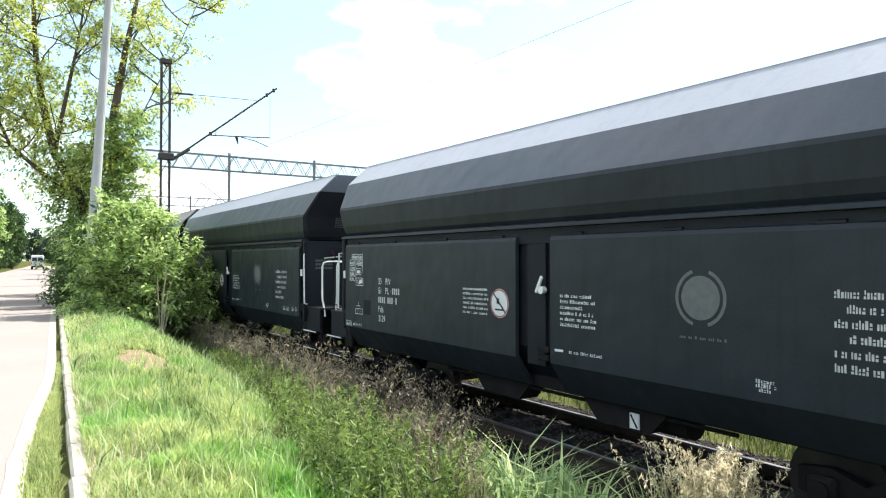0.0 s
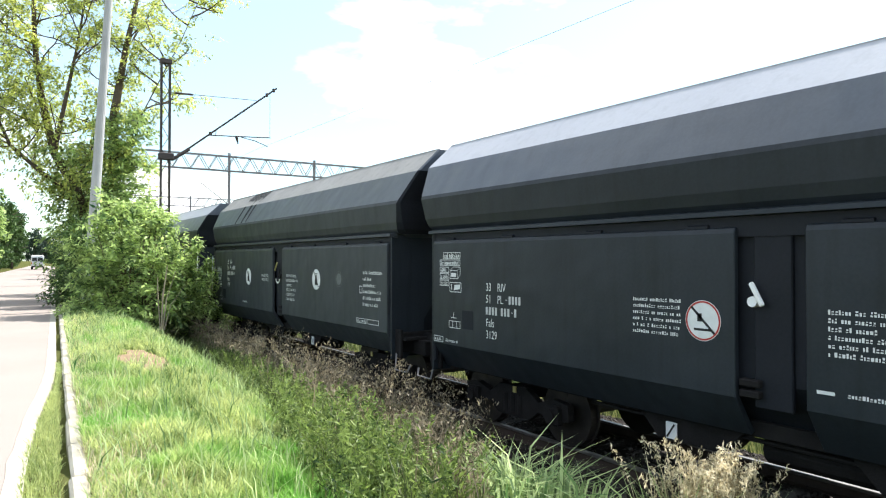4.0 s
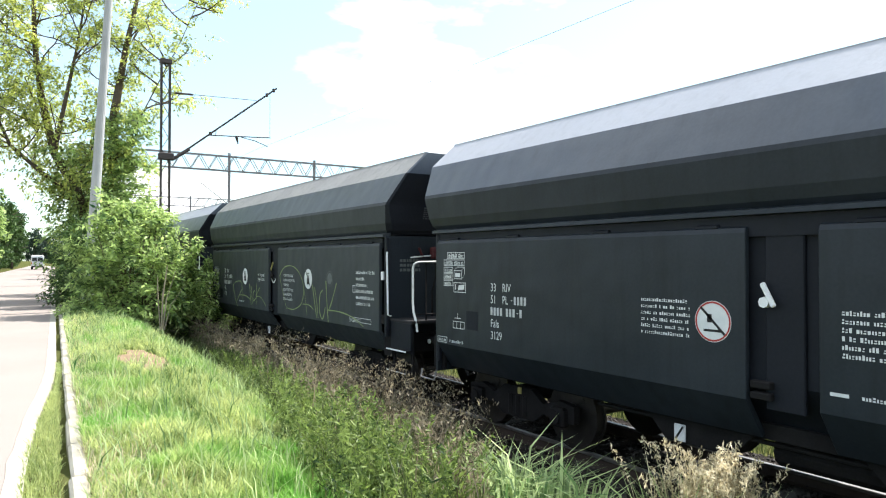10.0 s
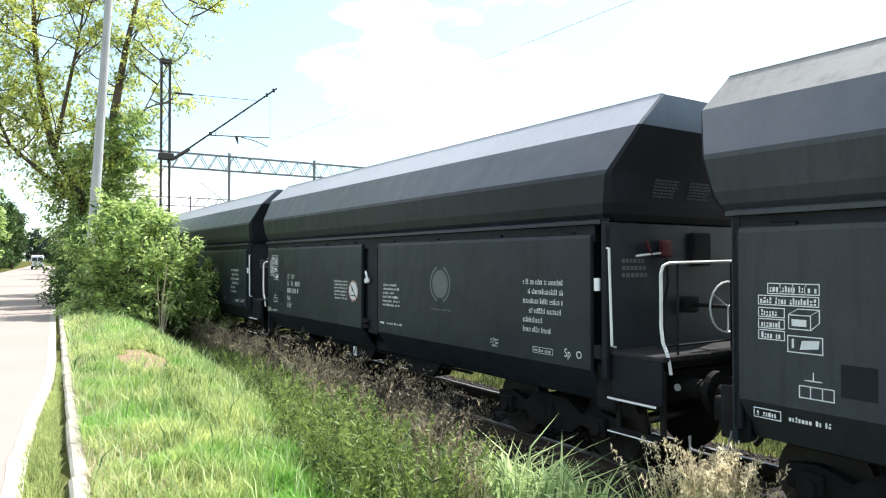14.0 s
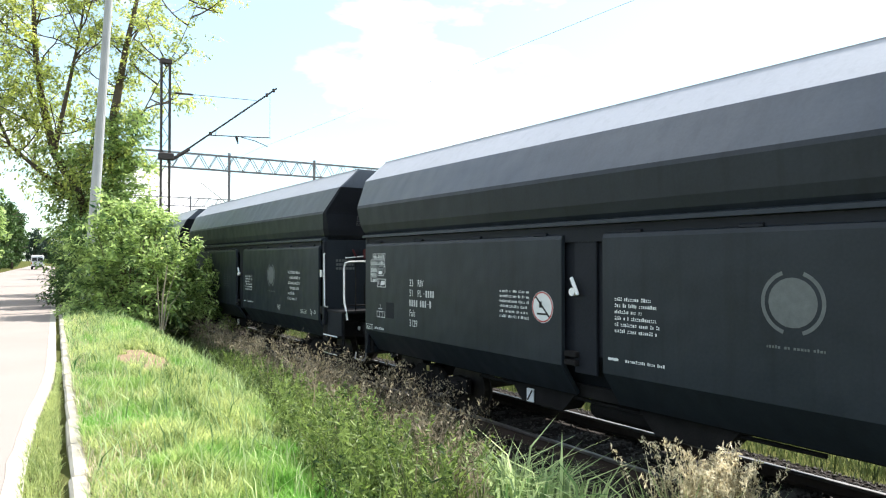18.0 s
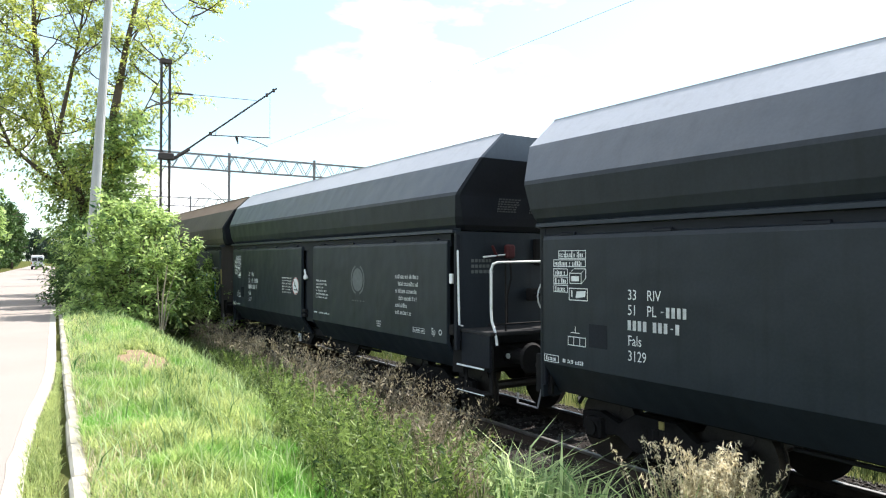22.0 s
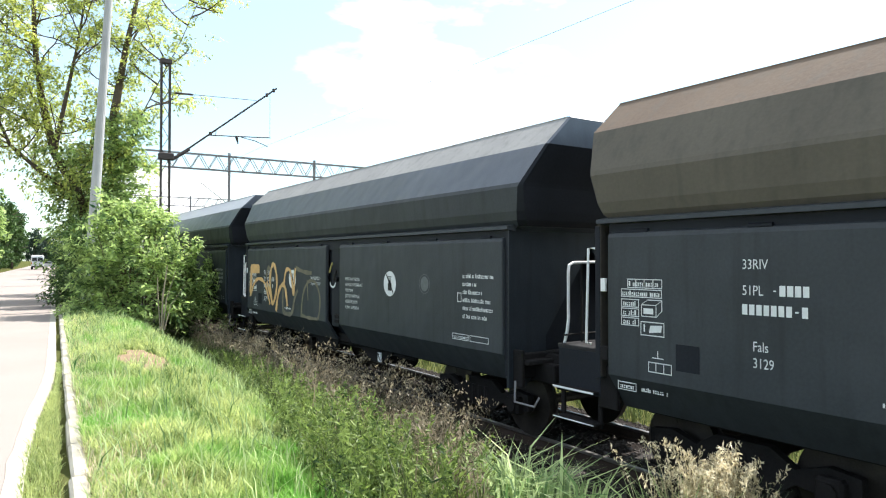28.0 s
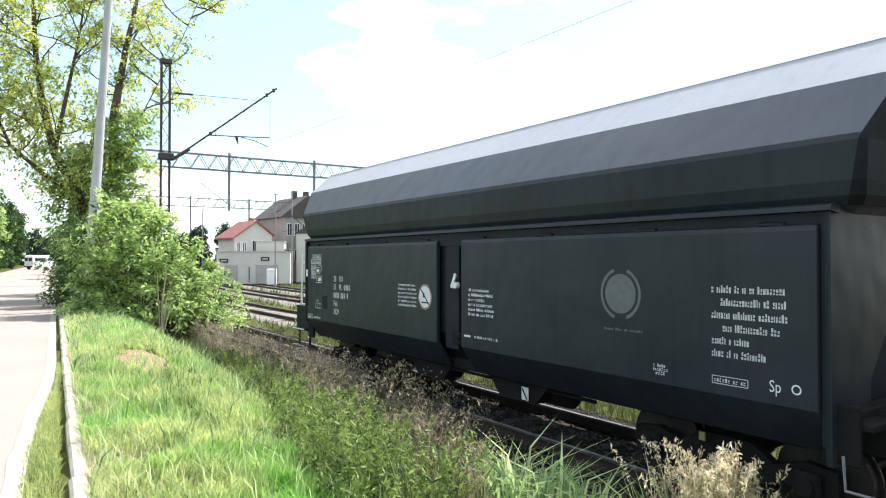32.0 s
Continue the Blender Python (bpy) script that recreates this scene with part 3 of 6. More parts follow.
            part("buffer_spot", rod((s * (0.875 + 0.10), e * (end - 0.42), 1.06), (s * (0.875 + 0.14), e * (end - 0.42), 1.06), 0.04, 10), WHITE, w)
        bm = bmesh.new()
        add_box(bm, (0, e * (end - 0.33), 1.02), (0.09, 0.5, 0.14), 0.03)
        add_tube(bm, [(0, e * (end - 0.18), 0.98), (0.03, e * (end - 0.13), 0.8), (0, e * (end - 0.05), 0.62), (-0.03, e * (end - 0.13), 0.75)], 0.03, 6)
        part("coupling", bm, STEEL, w)
        for s, rr in ((-0.35, 0.028), (0.3, 0.028)):
            part("brake_hose", tube([(s, e * (end - 0.58), 0.95), (s - 0.03, e * (end - 0.33), 0.72), (s - 0.02, e * (end - 0.13), 0.45), (s + 0.05, e * (end - 0.05), 0.5)], rr, 6), RUBBER, w, "black rubber brake hose")
    for s in (-1, 1):
        part("stirrup_step", tube([(s * 1.30, 5.72, 0.85), (s * 1.34, 5.76, 0.58), (s * 1.34, 6.16, 0.58), (s * 1.30, 6.2, 0.7)], 0.014, 6), GALV, w, "worn pale stirrup step")
        part("label_plate", box((s * 1.375, -5.66, 2.2), (0.03, 0.075, 0.15), 0.004), WHITE, w, "small white card holder")
        part("clip_box", box((s * 1.34, -5.66, 1.42), (0.08, 0.12, 0.16), 0.01), FRAME, w)
    rngm = random.Random(3)
    def end_bars(x, z, n, wid, mat_, nm, y=-5.772, lean=0.0, tall=0.05):
        bm = bmesh.new()
        for k in range(n):
            q = x
            while q < x + wid * (0.75 + 0.25 * rngm.random()):
                l = rngm.uniform(0.03, 0.06)
                zz = z - 1.7 * tall * k
                bm.faces.new([bm.verts.new((a, y - lean * (b - 3.46), b)) for a, b in ((q, zz), (q + l, zz), (q + l, zz + tall), (q, zz + tall))])
                q += l + 0.015
        tagged(part(nm, bm, mat_, w), kind="stuff")
    end_bars(-1.12, 2.45, 3, 0.36, MARK_FAINT, "end_notice")
    for x in (-0.85, -0.2, 0.55):
        end_bars(x, 3.42, 6, 0.42, MARK_GHOST, "end_stencil", -5.918, 0.257, 0.022)
    # platform end
    p = -1
    part("platform", box((0, p * 6.14, 1.42), (2.60, 0.76, 0.05), 0.008), PLATE, w, "grimy steel platform")
    part("platform_skirt", box((-1.28, p * 6.15, 1.14), (0.04, 0.70, 0.52), 0.008), PAINT_DARK_SHADE, w)
    part("platform_skirt", box((1.28, p * 6.15, 1.14), (0.04, 0.70, 0.52), 0.008), PAINT_DARK_SHADE, w)
    for s in (-1, 1):
        for z in (0.93, 0.56):
            tread = part("step", box((s * 1.30, p * 6.16, z), (0.16, 0.68, 0.03), 0.006), FRAME, w, "dark steel boarding step")
            part("step_edge", box((s * 1.385, p * 6.16, z), (0.012, 0.68, 0.024 if z > 0.7 else 0.014), 0.003), WHITE, tread, "white-painted step edge")
        part("step_hanger", box((s * 1.25, p * 6.47, 0.9), (0.03, 0.07, 0.8), 0.006), FRAME, w)
        part("step_hanger", box((s * 1.25, p * 5.85, 0.8), (0.03, 0.06, 0.6), 0.006), FRAME, w)
        part("grab_rail", tube([(s * 1.36, p * 5.80, 2.62), (s * 1.40, p * 5.87, 2.62), (s * 1.40, p * 5.91, 1.52), (s * 1.34, p * 5.90, 1.50)], 0.015, 6), WHITE, w, "white upright grab rail")
        part("hand_rail", tube([(s * 1.20, p * 6.53, 1.26), (s * 1.21, p * 6.50, 1.45), (s * 1.22, p * 6.44, 1.6), (s * 1.22, p * 6.42, 1.75), (s * 1.22, p * 6.42, 2.34), (s * 1.20, p * 6.43, 2.42), (s * 1.13, p * 6.44, 2.45), (s * 0.12, p * 6.44, 2.47)], 0.018, 7), WHITE, w, "white bent safety rail of the platform")
        part("rail_post", rod((s * 1.0, p * 6.44, 1.42), (s * 1.0, p * 6.44, 2.47), 0.012, 6), FRAME, w)
        part("rail_post", rod((s * 0.15, p * 6.44, 1.42), (s * 0.15, p * 6.44, 2.47), 0.012, 6), FRAME, w)
        part("knee_rail", rod((s * 1.28, p * 6.44, 1.55), (s * 0.15, p * 6.44, 1.55), 0.012, 6), FRAME, w)
    bm = bmesh.new()
    hand_wheel(bm, (-0.1, p * 6.36, 1.93), 0.30, 0.5)
    part("hand_wheel", bm, WHITE, w, "white three-spoked brake hand wheel")
    bm = bmesh.new()
    add_rod(bm, (-0.1, p * 6.36, 1.93), (-0.1, p * 5.75, 1.93), 0.025, 6)
    add_box(bm, (-0.1, p * 5.84, 1.93), (0.16, 0.14, 0.2), 0.02)
    part("brake_gear_box", bm, FRAME, w)
    bm = bmesh.new()
    add_box(bm, (-0.75, p * 5.81, 2.62), (0.03, 0.05, 0.2), 0.01, Euler((0, radians(-24), 0)).to_matrix())
    part("brake_lever", bm, LEVER_RED, w, "dark red brake lever")
    bm = bmesh.new()
    add_rod(bm, (-0.95, p * 5.82, 2.53), (-0.45, p * 5.82, 2.58), 0.014, 6)
    part("lever_rod", bm, WHITE, w)
    # dark block standing in for a black recess in the end wall
    part("lamp_bracket", box((0.12, p * 5.80, 2.62), (0.32, 0.08, 0.42), 0.02), FRAME, w)
    part("brake_valve", box((-0.50, p * 5.83, 2.62), (0.15, 0.12, 0.22), 0.03), LEVER_RED, w, "dark red brake valve")
    part("valve_pipe", tube([(-0.50, p * 5.84, 2.5), (-0.48, p * 5.84, 2.2), (-0.56, p * 5.84, 1.9), (-0.55, p * 5.84, 1.46)], 0.016, 6), FRAME, w)
    # bogies
    for e in (-1, 1):
        bg_ = part("bogie", box((0, 0, 0.62), (1.9, 0.32, 0.2), 0.03), FRAME, w, "grimy two-axle freight bogie")
        bg_.matrix_basis = pose(0, e * 4.3, 0)
        for s in (-1, 1):
            prof = ((-1.15, 0.40), (-1.15, 0.62), (-0.85, 0.66), (-0.55, 0.56), (-0.3, 0.72), (0.3, 0.72), (0.55, 0.56), (0.85, 0.66), (1.15, 0.62), (1.15, 0.40), (0.95, 0.36), (0.55, 0.42), (0.35, 0.28), (-0.35, 0.28), (-0.55, 0.42), (-0.95, 0.36))
            bm = bmesh.new()
            add_prism(bm, prof, "x", s * 0.98 - 0.05, s * 0.98 + 0.05)
            part("side_frame", bm, FRAME, bg_)
            bm = bmesh.new()
            for yy in (-0.16, 0.0, 0.16):
                add_rod(bm, (s * 1.0, yy, 0.32), (s * 1.0, yy, 0.6), 0.06, 8)
            part("spring_nest", bm, FRAME, bg_)
            for yy in (-0.9, 0.9):
                bm = bmesh.new()
                add_box(bm, (s * 1.05, yy, 0.46), (0.16, 0.26, 0.26), 0.03)
                add_rod(bm, (s * 1.12, yy, 0.46), (s * 1.16, yy, 0.46), 0.09, 10)
                part("axle_box", bm, FRAME, bg_)
        for yy in (-0.9, 0.9):
            bm = bmesh.new()
            add_rod(bm, (-1.0, 0, 0), (1.0, 0, 0), 0.075, 10)
            for s in (-1, 1):
                add_rod(bm, (s * 0.70, 0, 0), (s * 0.815, 0, 0), 0.46, 28)
                add_rod(bm, (s * 0.675, 0, 0), (s * 0.70, 0, 0), 0.49, 28)
                add_rod(bm, (s * 0.815, 0, 0), (s * 0.83, 0, 0), 0.16, 12)
                add_box(bm, (s * 0.82, 0.27, 0), (0.012, 0.10, 0.05), 0)
            ws = part("wheelset", bm, STEEL, bg_, "worn steel wheelset")
            ws.matrix_basis = pose(0, yy, 0.46)
    # the body is a little wider than its first drawing
    for ob in w.children:
        if ob.name.split(".")[0] not in ("bogie", "buffer", "buffer_spot", "coupling", "brake_hose", "upper_hopper", "end_stencil"):
            for o in (ob, *ob.children):
                for v in o.data.vertices:
                    v.co.x *= SIDE / 1.40
        if not ob.name.startswith("bogie"):
            for o in (ob, *ob.children):
                for v in o.data.vertices:
                    v.co.z += LIFT
    return w


def add_ladder(w):
    p = -1
    bm = bmesh.new()
    for yy in (5.9, 6.16):
        add_rod(bm, (1.27, p * yy, 1.42), (1.17, p * (yy + 0.09), 3.9), 0.018, 6)
    for i in range(8):
        z = 1.65 + 0.28 * i
        f = (z - 1.37) / 2.83 * 0.10
        add_rod(bm, (1.27 - 1.2 * f, p * (5.9 + f), z), (1.27 - 1.2 * f, p * (6.16 + f), z), 0.013, 5)
    part("ladder", bm, FRAME, w, "narrow dark steel ladder to the hopper rim")


# Stencils lie on the panel face; u runs from the end at the viewer's far side, z up from the rail head.
def on_side(u, z, flip, lift=0.003):
    y = HALF - u
    m = Matrix(((0, 0, -1, -SIDE - lift), (-1, 0, 0, y), (0, 1, 0, z + LIFT), (0, 0, 0, 1)))
    return pose(0, 0, 0, 0, 0, 180) @ m if flip else m


def flat(name, polys, material, wagon, u, z, flip, lift=0.003, label=""):
    """Thin painted shapes, given as polygons in the panel's plane, laid on the panel."""
    if name == "graffiti" and len(polys) > 1:
        # one object for each sprayed stroke, each a hair above the one before
        strokes = [[polys[0]]]
        for poly in polys[1:]:
            last = strokes[-1][-1]
            joined = len(poly) == 4 and len(last) == 4 and max(abs(poly[0][k] - last[3][k]) + abs(poly[1][k] - last[2][k]) for k in (0, 1)) < 1e-6
            strokes[-1].append(poly) if joined else strokes.append([poly])
        if len(strokes) > 1:
            for k, stroke in enumerate(strokes):
                ob = flat(name, stroke, material, wagon, u, z, flip, lift + 0.0006 * k, label)
            return ob
    bm = bmesh.new()
    last = None
    for k, poly in enumerate(polys):
        rise = 0.00004 * k if name == "graffiti" else 0
        if last and name == "graffiti":
            vs = [last[3], last[2]] + [bm.verts.new((p, q, rise)) for p, q in poly[2:]]
        else:
            vs = [bm.verts.new((p, q, rise)) for p, q in poly]
        bm.faces.new(vs)
        last = vs
    ob = part(name, bm, material, None, label)
    m = on_side(u, z, flip, lift)
    door = nearest_door(wagon, m.translation)
    ob.parent = door
    ob.matrix_basis = door.matrix_basis.inverted() @ m
    if name in ("address", "notice", "small_notice", "stencil_bar", "load_table", "axle_sign", "paint_spot"):
        ob["kind"] = "stuff"
    return ob


def nearest_door(wagon, place):
    doors = [o for o in wagon.children if o.name.startswith("side_door")]
    def far(o):
        side = -1 if abs(o.matrix_basis.to_euler().z) < 0.1 else 1
        return abs(o.matrix_basis.translation.y - place.y) + (0 if side * place.x > 0 else 50)
    return min(doors, key=far)


def rect(a, b, c, d):
    return [(a, b), (c, b), (c, d), (a, d)]


def hollow(a, b, c, d, t=0.012):
    return [rect(a, b, c, b + t), rect(a, d - t, c, d), rect(a, b + t, a + t, d - t), rect(c - t, b + t, c, d - t)]


def disc(r, n=28, cx=0.0, cy=0.0):
    return [(cx + r * math.cos(6.2832 * i / n), cy + r * math.sin(6.2832 * i / n)) for i in range(n)]


def arc(r, t, a0, a1, n=16):
    out = []
    for i in range(n):
        a, b = a0 + (a1 - a0) * i / n, a0 + (a1 - a0) * (i + 1) / n
        out.append([((r - t) * math.cos(a), (r - t) * math.sin(a)), (r * math.cos(a), r * math.sin(a)), (r * math.cos(b), r * math.sin(b)), ((r - t) * math.cos(b), (r - t) * math.sin(b))])
    return out


def ribbon(pts, width, steps=7):
    """A sprayed line of even width, bending smoothly through its points."""
    P = [Vector((*p, 0)) for p in pts]
    Q = []
    for i in range(len(P) - 1):
        a, b, c, d = P[max(i - 1, 0)], P[i], P[i + 1], P[min(i + 2, len(P) - 1)]
        for k in range(steps):
            t = k / steps
            Q.append(0.5 * ((2 * b) + (c - a) * t + (2 * a - 5 * b + 4 * c - d) * t * t + (3 * b - a - 3 * c + d) * t ** 3))
    Q.append(P[-1])
    L, R = [], []
    for i, q in enumerate(Q):
        d = (Q[min(i + 1, len(Q) - 1)] - Q[max(i - 1, 0)]).normalized()
        s = Vector((-d.y, d.x, 0)) * width / 2 * (1 + 0.18 * math.sin(i * 0.9))
        L.append((q + s)[:2])
        R.append((q - s)[:2])
    return [[L[i], R[i], R[i + 1], L[i + 1]] for i in range(len(Q) - 1)]


TEXT_CACHE = {}


def lettering(text, size, wagon, u, z, flip, name="stencil", material=None, squeeze=0.8):
    """Stencilled words in the built-in font, as a flat mesh."""
    key = (text, size)
    if key not in TEXT_CACHE:
        cu = bpy.data.curves.new("stencil", "FONT")
        cu.body, cu.size, cu.resolution_u = text, size, 3
        tmp = bpy.data.objects.new("stencil", cu)
        scene.collection.objects.link(tmp)
        bpy.context.view_layer.update()
        me = bpy.data.meshes.new_from_object(tmp.evaluated_get(bpy.context.evaluated_depsgraph_get()))
        bpy.data.objects.remove(tmp)
        me.materials.clear()
        me.materials.append(material or MARK)
        TEXT_CACHE[key] = me
    ob = new(name, TEXT_CACHE[key])
    m = on_side(u, z, flip) @ Matrix.Diagonal((squeeze, 1, 1, 1))
    door = nearest_door(wagon, m.translation)
    ob.parent = door
    ob.matrix_basis = door.matrix_basis.inverted() @ m
    ob["kind"] = "stuff"
    return ob


def bars(rows, height, gap, rng):
    """Lines of writing too small to read: broken bars."""
    out = []
    for i, (a, b) in enumerate(rows):
        z = -i * gap
        x = a
        while x < b - 0.02:
            w = min(rng.uniform(0.012, 0.024), b - x)
            top = height * rng.choice((0.72, 0.72, 0.78, 1.0))
            if w > 0.016 and height > 0.03 and rng.random() < 0.6:
                # a bar broken by a thin slit
                cut = rng.uniform(0.35, 0.6) * top
                out.append(rect(x, z, x + w, z + cut - 0.005))
                out.append(rect(x + rng.uniform(0, 0.006), z + cut + 0.005, x + w, z + top))
            else:
                out.append(rect(x, z, x + w, z + top))
            x += w + (0.009 if rng.random() < 0.84 else 0.035)
    return out


def grid_marks(w, flip, u, z, rng):
    """The load table, box sign and small framed signs at the end of the door."""
    k = []
    for i in range(4):
        k += hollow(0.09 + 0.115 * i, -0.1, 0.21 + 0.115 * i, 0.0, 0.009)
    k += bars([(0.11, 0.53)], 0.055, 0.1, rng) and [[(p, q - 0.08) for p, q in r] for r in bars([(0.11, 0.53)], 0.055, 0.1, rng)]
    k += hollow(0.0, -0.2, 0.55, -0.11, 0.009) + [[(p, q - 0.185) for p, q in r] for r in bars([(0.02, 0.53)], 0.055, 0.1, rng)]
    for i in range(3):
        k += hollow(0.0, -0.31 - 0.1 * i, 0.25, -0.22 - 0.1 * i, 0.009) + [[(p, q - 0.295 - 0.1 * i) for p, q in r] for r in bars([(0.03, 0.22)], 0.055, 0.1, rng)]
    k += hollow(0.28, -0.4, 0.48, -0.27, 0.009) + [[(0.28, -0.27), (0.36, -0.22), (0.37, -0.22), (0.29, -0.27)], [(0.47, -0.27), (0.55, -0.22), (0.56, -0.22), (0.48, -0.27)], rect(0.36, -0.225, 0.55, -0.216), [(0.545, -0.22), (0.555, -0.22), (0.555, -0.33), (0.545, -0.33)], [(0.47, -0.40), (0.48, -0.40), (0.555, -0.33), (0.545, -0.33)]]
    k += [rect(0.31, -0.37, 0.44, -0.31)]
    k += hollow(0.27, -0.6, 0.58, -0.45, 0.01) + [[(0.38, -0.57), (0.54, -0.55), (0.55, -0.48), (0.40, -0.49)], rect(0.31, -0.56, 0.33, -0.48)]
    flat("load_table", k, MARK, w, u, z, flip)
    # in the older scheme the axle sign and the plate sit higher
    du, dz = (0.12, 0.16) if z < 2.4 else (0, 0)
    k = hollow(0.25, -1.14, 0.55, -1.03, 0.01) + [rect(0.345, -1.14, 0.355, -1.03), rect(0.445, -1.14, 0.455, -1.03), rect(0.3, -0.99, 0.45, -0.98), rect(0.37, -0.98, 0.38, -0.91)]
    k += hollow(-0.17, -1.38, 0.09, -1.29, 0.009) + [[(p, q - 1.36) for p, q in r] for r in bars([(-0.14, 0.06)], 0.05, 0.1, rng)]
    k += [[(p, q - 1.36) for p, q in r] for r in bars([(0.16, 0.52)], 0.045, 0.1, rng)]
    flat("axle_sign", k, MARK, w, u + du, z + dz, flip)
    part_plate = flat("filler_plate", [rect(0, -0.27, 0.28, 0)], PAINT_DARK_SHADE, w, u + 0.6 + du, z - 0.86 + 1.3 * dz, flip, 0.004)
    return part_plate


def no_smoking(w, flip, u, z, r, can, faint=False):
    """White disc with a warning sign."""
    d = flat("warning_disc", [disc(r)], MARK, w, u, z, flip, 0.003, "round white warning sign")
    if can:
        flat("sign_figure", [rect(-0.3 * r, -0.55 * r, 0.3 * r, 0.05 * r), rect(-0.18 * r, 0.05 * r, 0.18 * r, 0.3 * r), [(-0.62 * r, 0.72 * r), (-0.52 * r, 0.8 * r), (0.62 * r, -0.68 * r), (0.52 * r, -0.76 * r)]], MARK_BLACK, w, u, z, flip, 0.006)
        flat("sign_text", [rect(-0.3 * r, 0.5 * r, 0.3 * r, 0.6 * r), rect(-0.24 * r, 0.34 * r, 0.24 * r, 0.42 * r)], MARK_FAINT, w, u, z, flip, 0.006)
    else:
        flat("sign_ring", arc(r * 0.97, r * 0.09, 0, 6.2832, 28), MARK_RED, w, u, z, flip, 0.005)
        flat("sign_figure", [rect(-0.5 * r, -0.5 * r, 0.45 * r, -0.38 * r), [(-0.7 * r, 0.62 * r), (-0.6 * r, 0.7 * r), (0.7 * r, -0.56 * r), (0.6 * r, -0.64 * r)], rect(-0.3 * r, -0.05 * r, -0.05 * r, 0.35 * r)], MARK_BLACK, w, u, z, flip, 0.006)
    return d


def numbers_close(w, flip, u, z, year):
    lettering("33RIV", 0.13, w, u, z, flip)
    lettering("51PL", 0.13, w, u, z - 0.24, flip)
    flat("stencil_bar", [rect(0.3, -0.2, 0.33, -0.19)] + [rect(0.36 + 0.07 * i, -0.24, 0.415 + 0.07 * i, -0.145) for i in range(4)], MARK, w, u, z, flip)
    flat("stencil_bar", [rect(0.07 * i, -0.42, 0.07 * i + 0.052, -0.325) for i in range(7)] + [rect(0.5, -0.38, 0.53, -0.365), rect(0.56, -0.42, 0.612, -0.325)], MARK, w, u, z, flip)
    lettering("Fals", 0.13, w, u + 0.1, z - 0.75, flip)
    lettering(year, 0.13, w, u + 0.1, z - 0.9, flip)


def numbers(w, flip, u, z, year, rng):
    """Five lines of running numbers; the digits that name the wagon are bars."""
    row = 0.166
    lettering("33", 0.16, w, u, z, flip)
    lettering("RIV", 0.16, w, u + 0.26, z, flip)
    lettering("51", 0.16, w, u, z - row, flip)
    lettering("PL", 0.16, w, u + 0.26, z - row, flip)
    flat("stencil_bar", [rect(0.445, 0.05, 0.48, 0.062)] + [rect(0.51 + 0.068 * i, 0, 0.553 + 0.068 * i, 0.108) for i in range(4)], MARK_WORN, w, u, z - row, flip)
    flat("stencil_bar", [rect(0.07 * i, 0, 0.07 * i + 0.046, 0.108) for i in range(4)] + [rect(0.34 + 0.07 * i, 0, 0.386 + 0.07 * i, 0.108) for i in range(3)] + [rect(0.565, 0.05, 0.6, 0.062), rect(0.625, 0, 0.671, 0.108)], MARK_WORN, w, u, z - 2 * row, flip)
    lettering("Fals", 0.16, w, u, z - 3 * row, flip)
    lettering(year, 0.16, w, u, z - 4 * row, flip)


def stencils_a(w, flip, rng, left_disc, disc_u, addr_u, number_u=1.38):
    """The newer scheme: slashed disc by the gap, a big faded round mark, an address block."""
    grid_marks(w, flip, 0.2, 2.6, rng)
    numbers(w, flip, number_u, 2.05, "3129", rng)
    flat("notice", bars([(0, 0.62)] * 6, 0.035, 0.068, rng), MARK_FAINT if not left_disc else MARK, w, 4.03, 2.05, flip)
    if left_disc:
        no_smoking(w, flip, 4.90, 1.89, 0.20, False)
    flat("notice", bars([(0, 0.52), (0, 0.6), (0, 0.4), (0, 0.58), (0, 0.62), (0, 0.6)], 0.04, 0.07, rng), MARK, w, 6.10, 2.03, flip)
    flat("round_mark", arc(0.29, 0.035, 1.9, 4.4) + arc(0.29, 0.035, -1.25, 1.2) + [disc(0.22, 24)], MARK_FAINT, w, disc_u, 2.11, flip, 0.003, "faded round mark")
    flat("small_notice", bars([(0, 0.55)], 0.03, 0.07, rng), MARK_FAINT, w, disc_u - 0.24, 1.70, flip)
    flat("small_notice", bars([(0, 0.55)], 0.035, 0.07, rng) + [rect(-0.25, 0.0, -0.1, 0.03)], MARK, w, 6.25, 1.36, flip)
    flat("address", bars([(0.0, 0.76), (0.1, 0.76), (-0.0, 0.76), (0.12, 0.72), (0.0, 0.4), (0.0, 0.55)], 0.07, 0.122, rng), MARK_WORN, w, addr_u, 2.17, flip)
    flat("small_notice", hollow(0, 0, 0.38, 0.08, 0.008) + [[(p, q + 0.02) for p, q in r] for r in bars([(0.02, 0.36)], 0.04, 0.1, rng)], MARK_WORN, w, 10.14, 1.30, flip)
    flat("small_notice", bars([(0, 0.2), (0, 0.2), (0.03, 0.17)], 0.035, 0.04, rng), MARK_WORN, w, addr_u - 0.7, 1.37, flip)
    lettering("Sp", 0.15, w, 10.72, 1.31, flip)
    flat("ring_mark", arc(0.045, 0.014, 0, 6.2832, 14), MARK, w, 10.97, 1.36, flip)


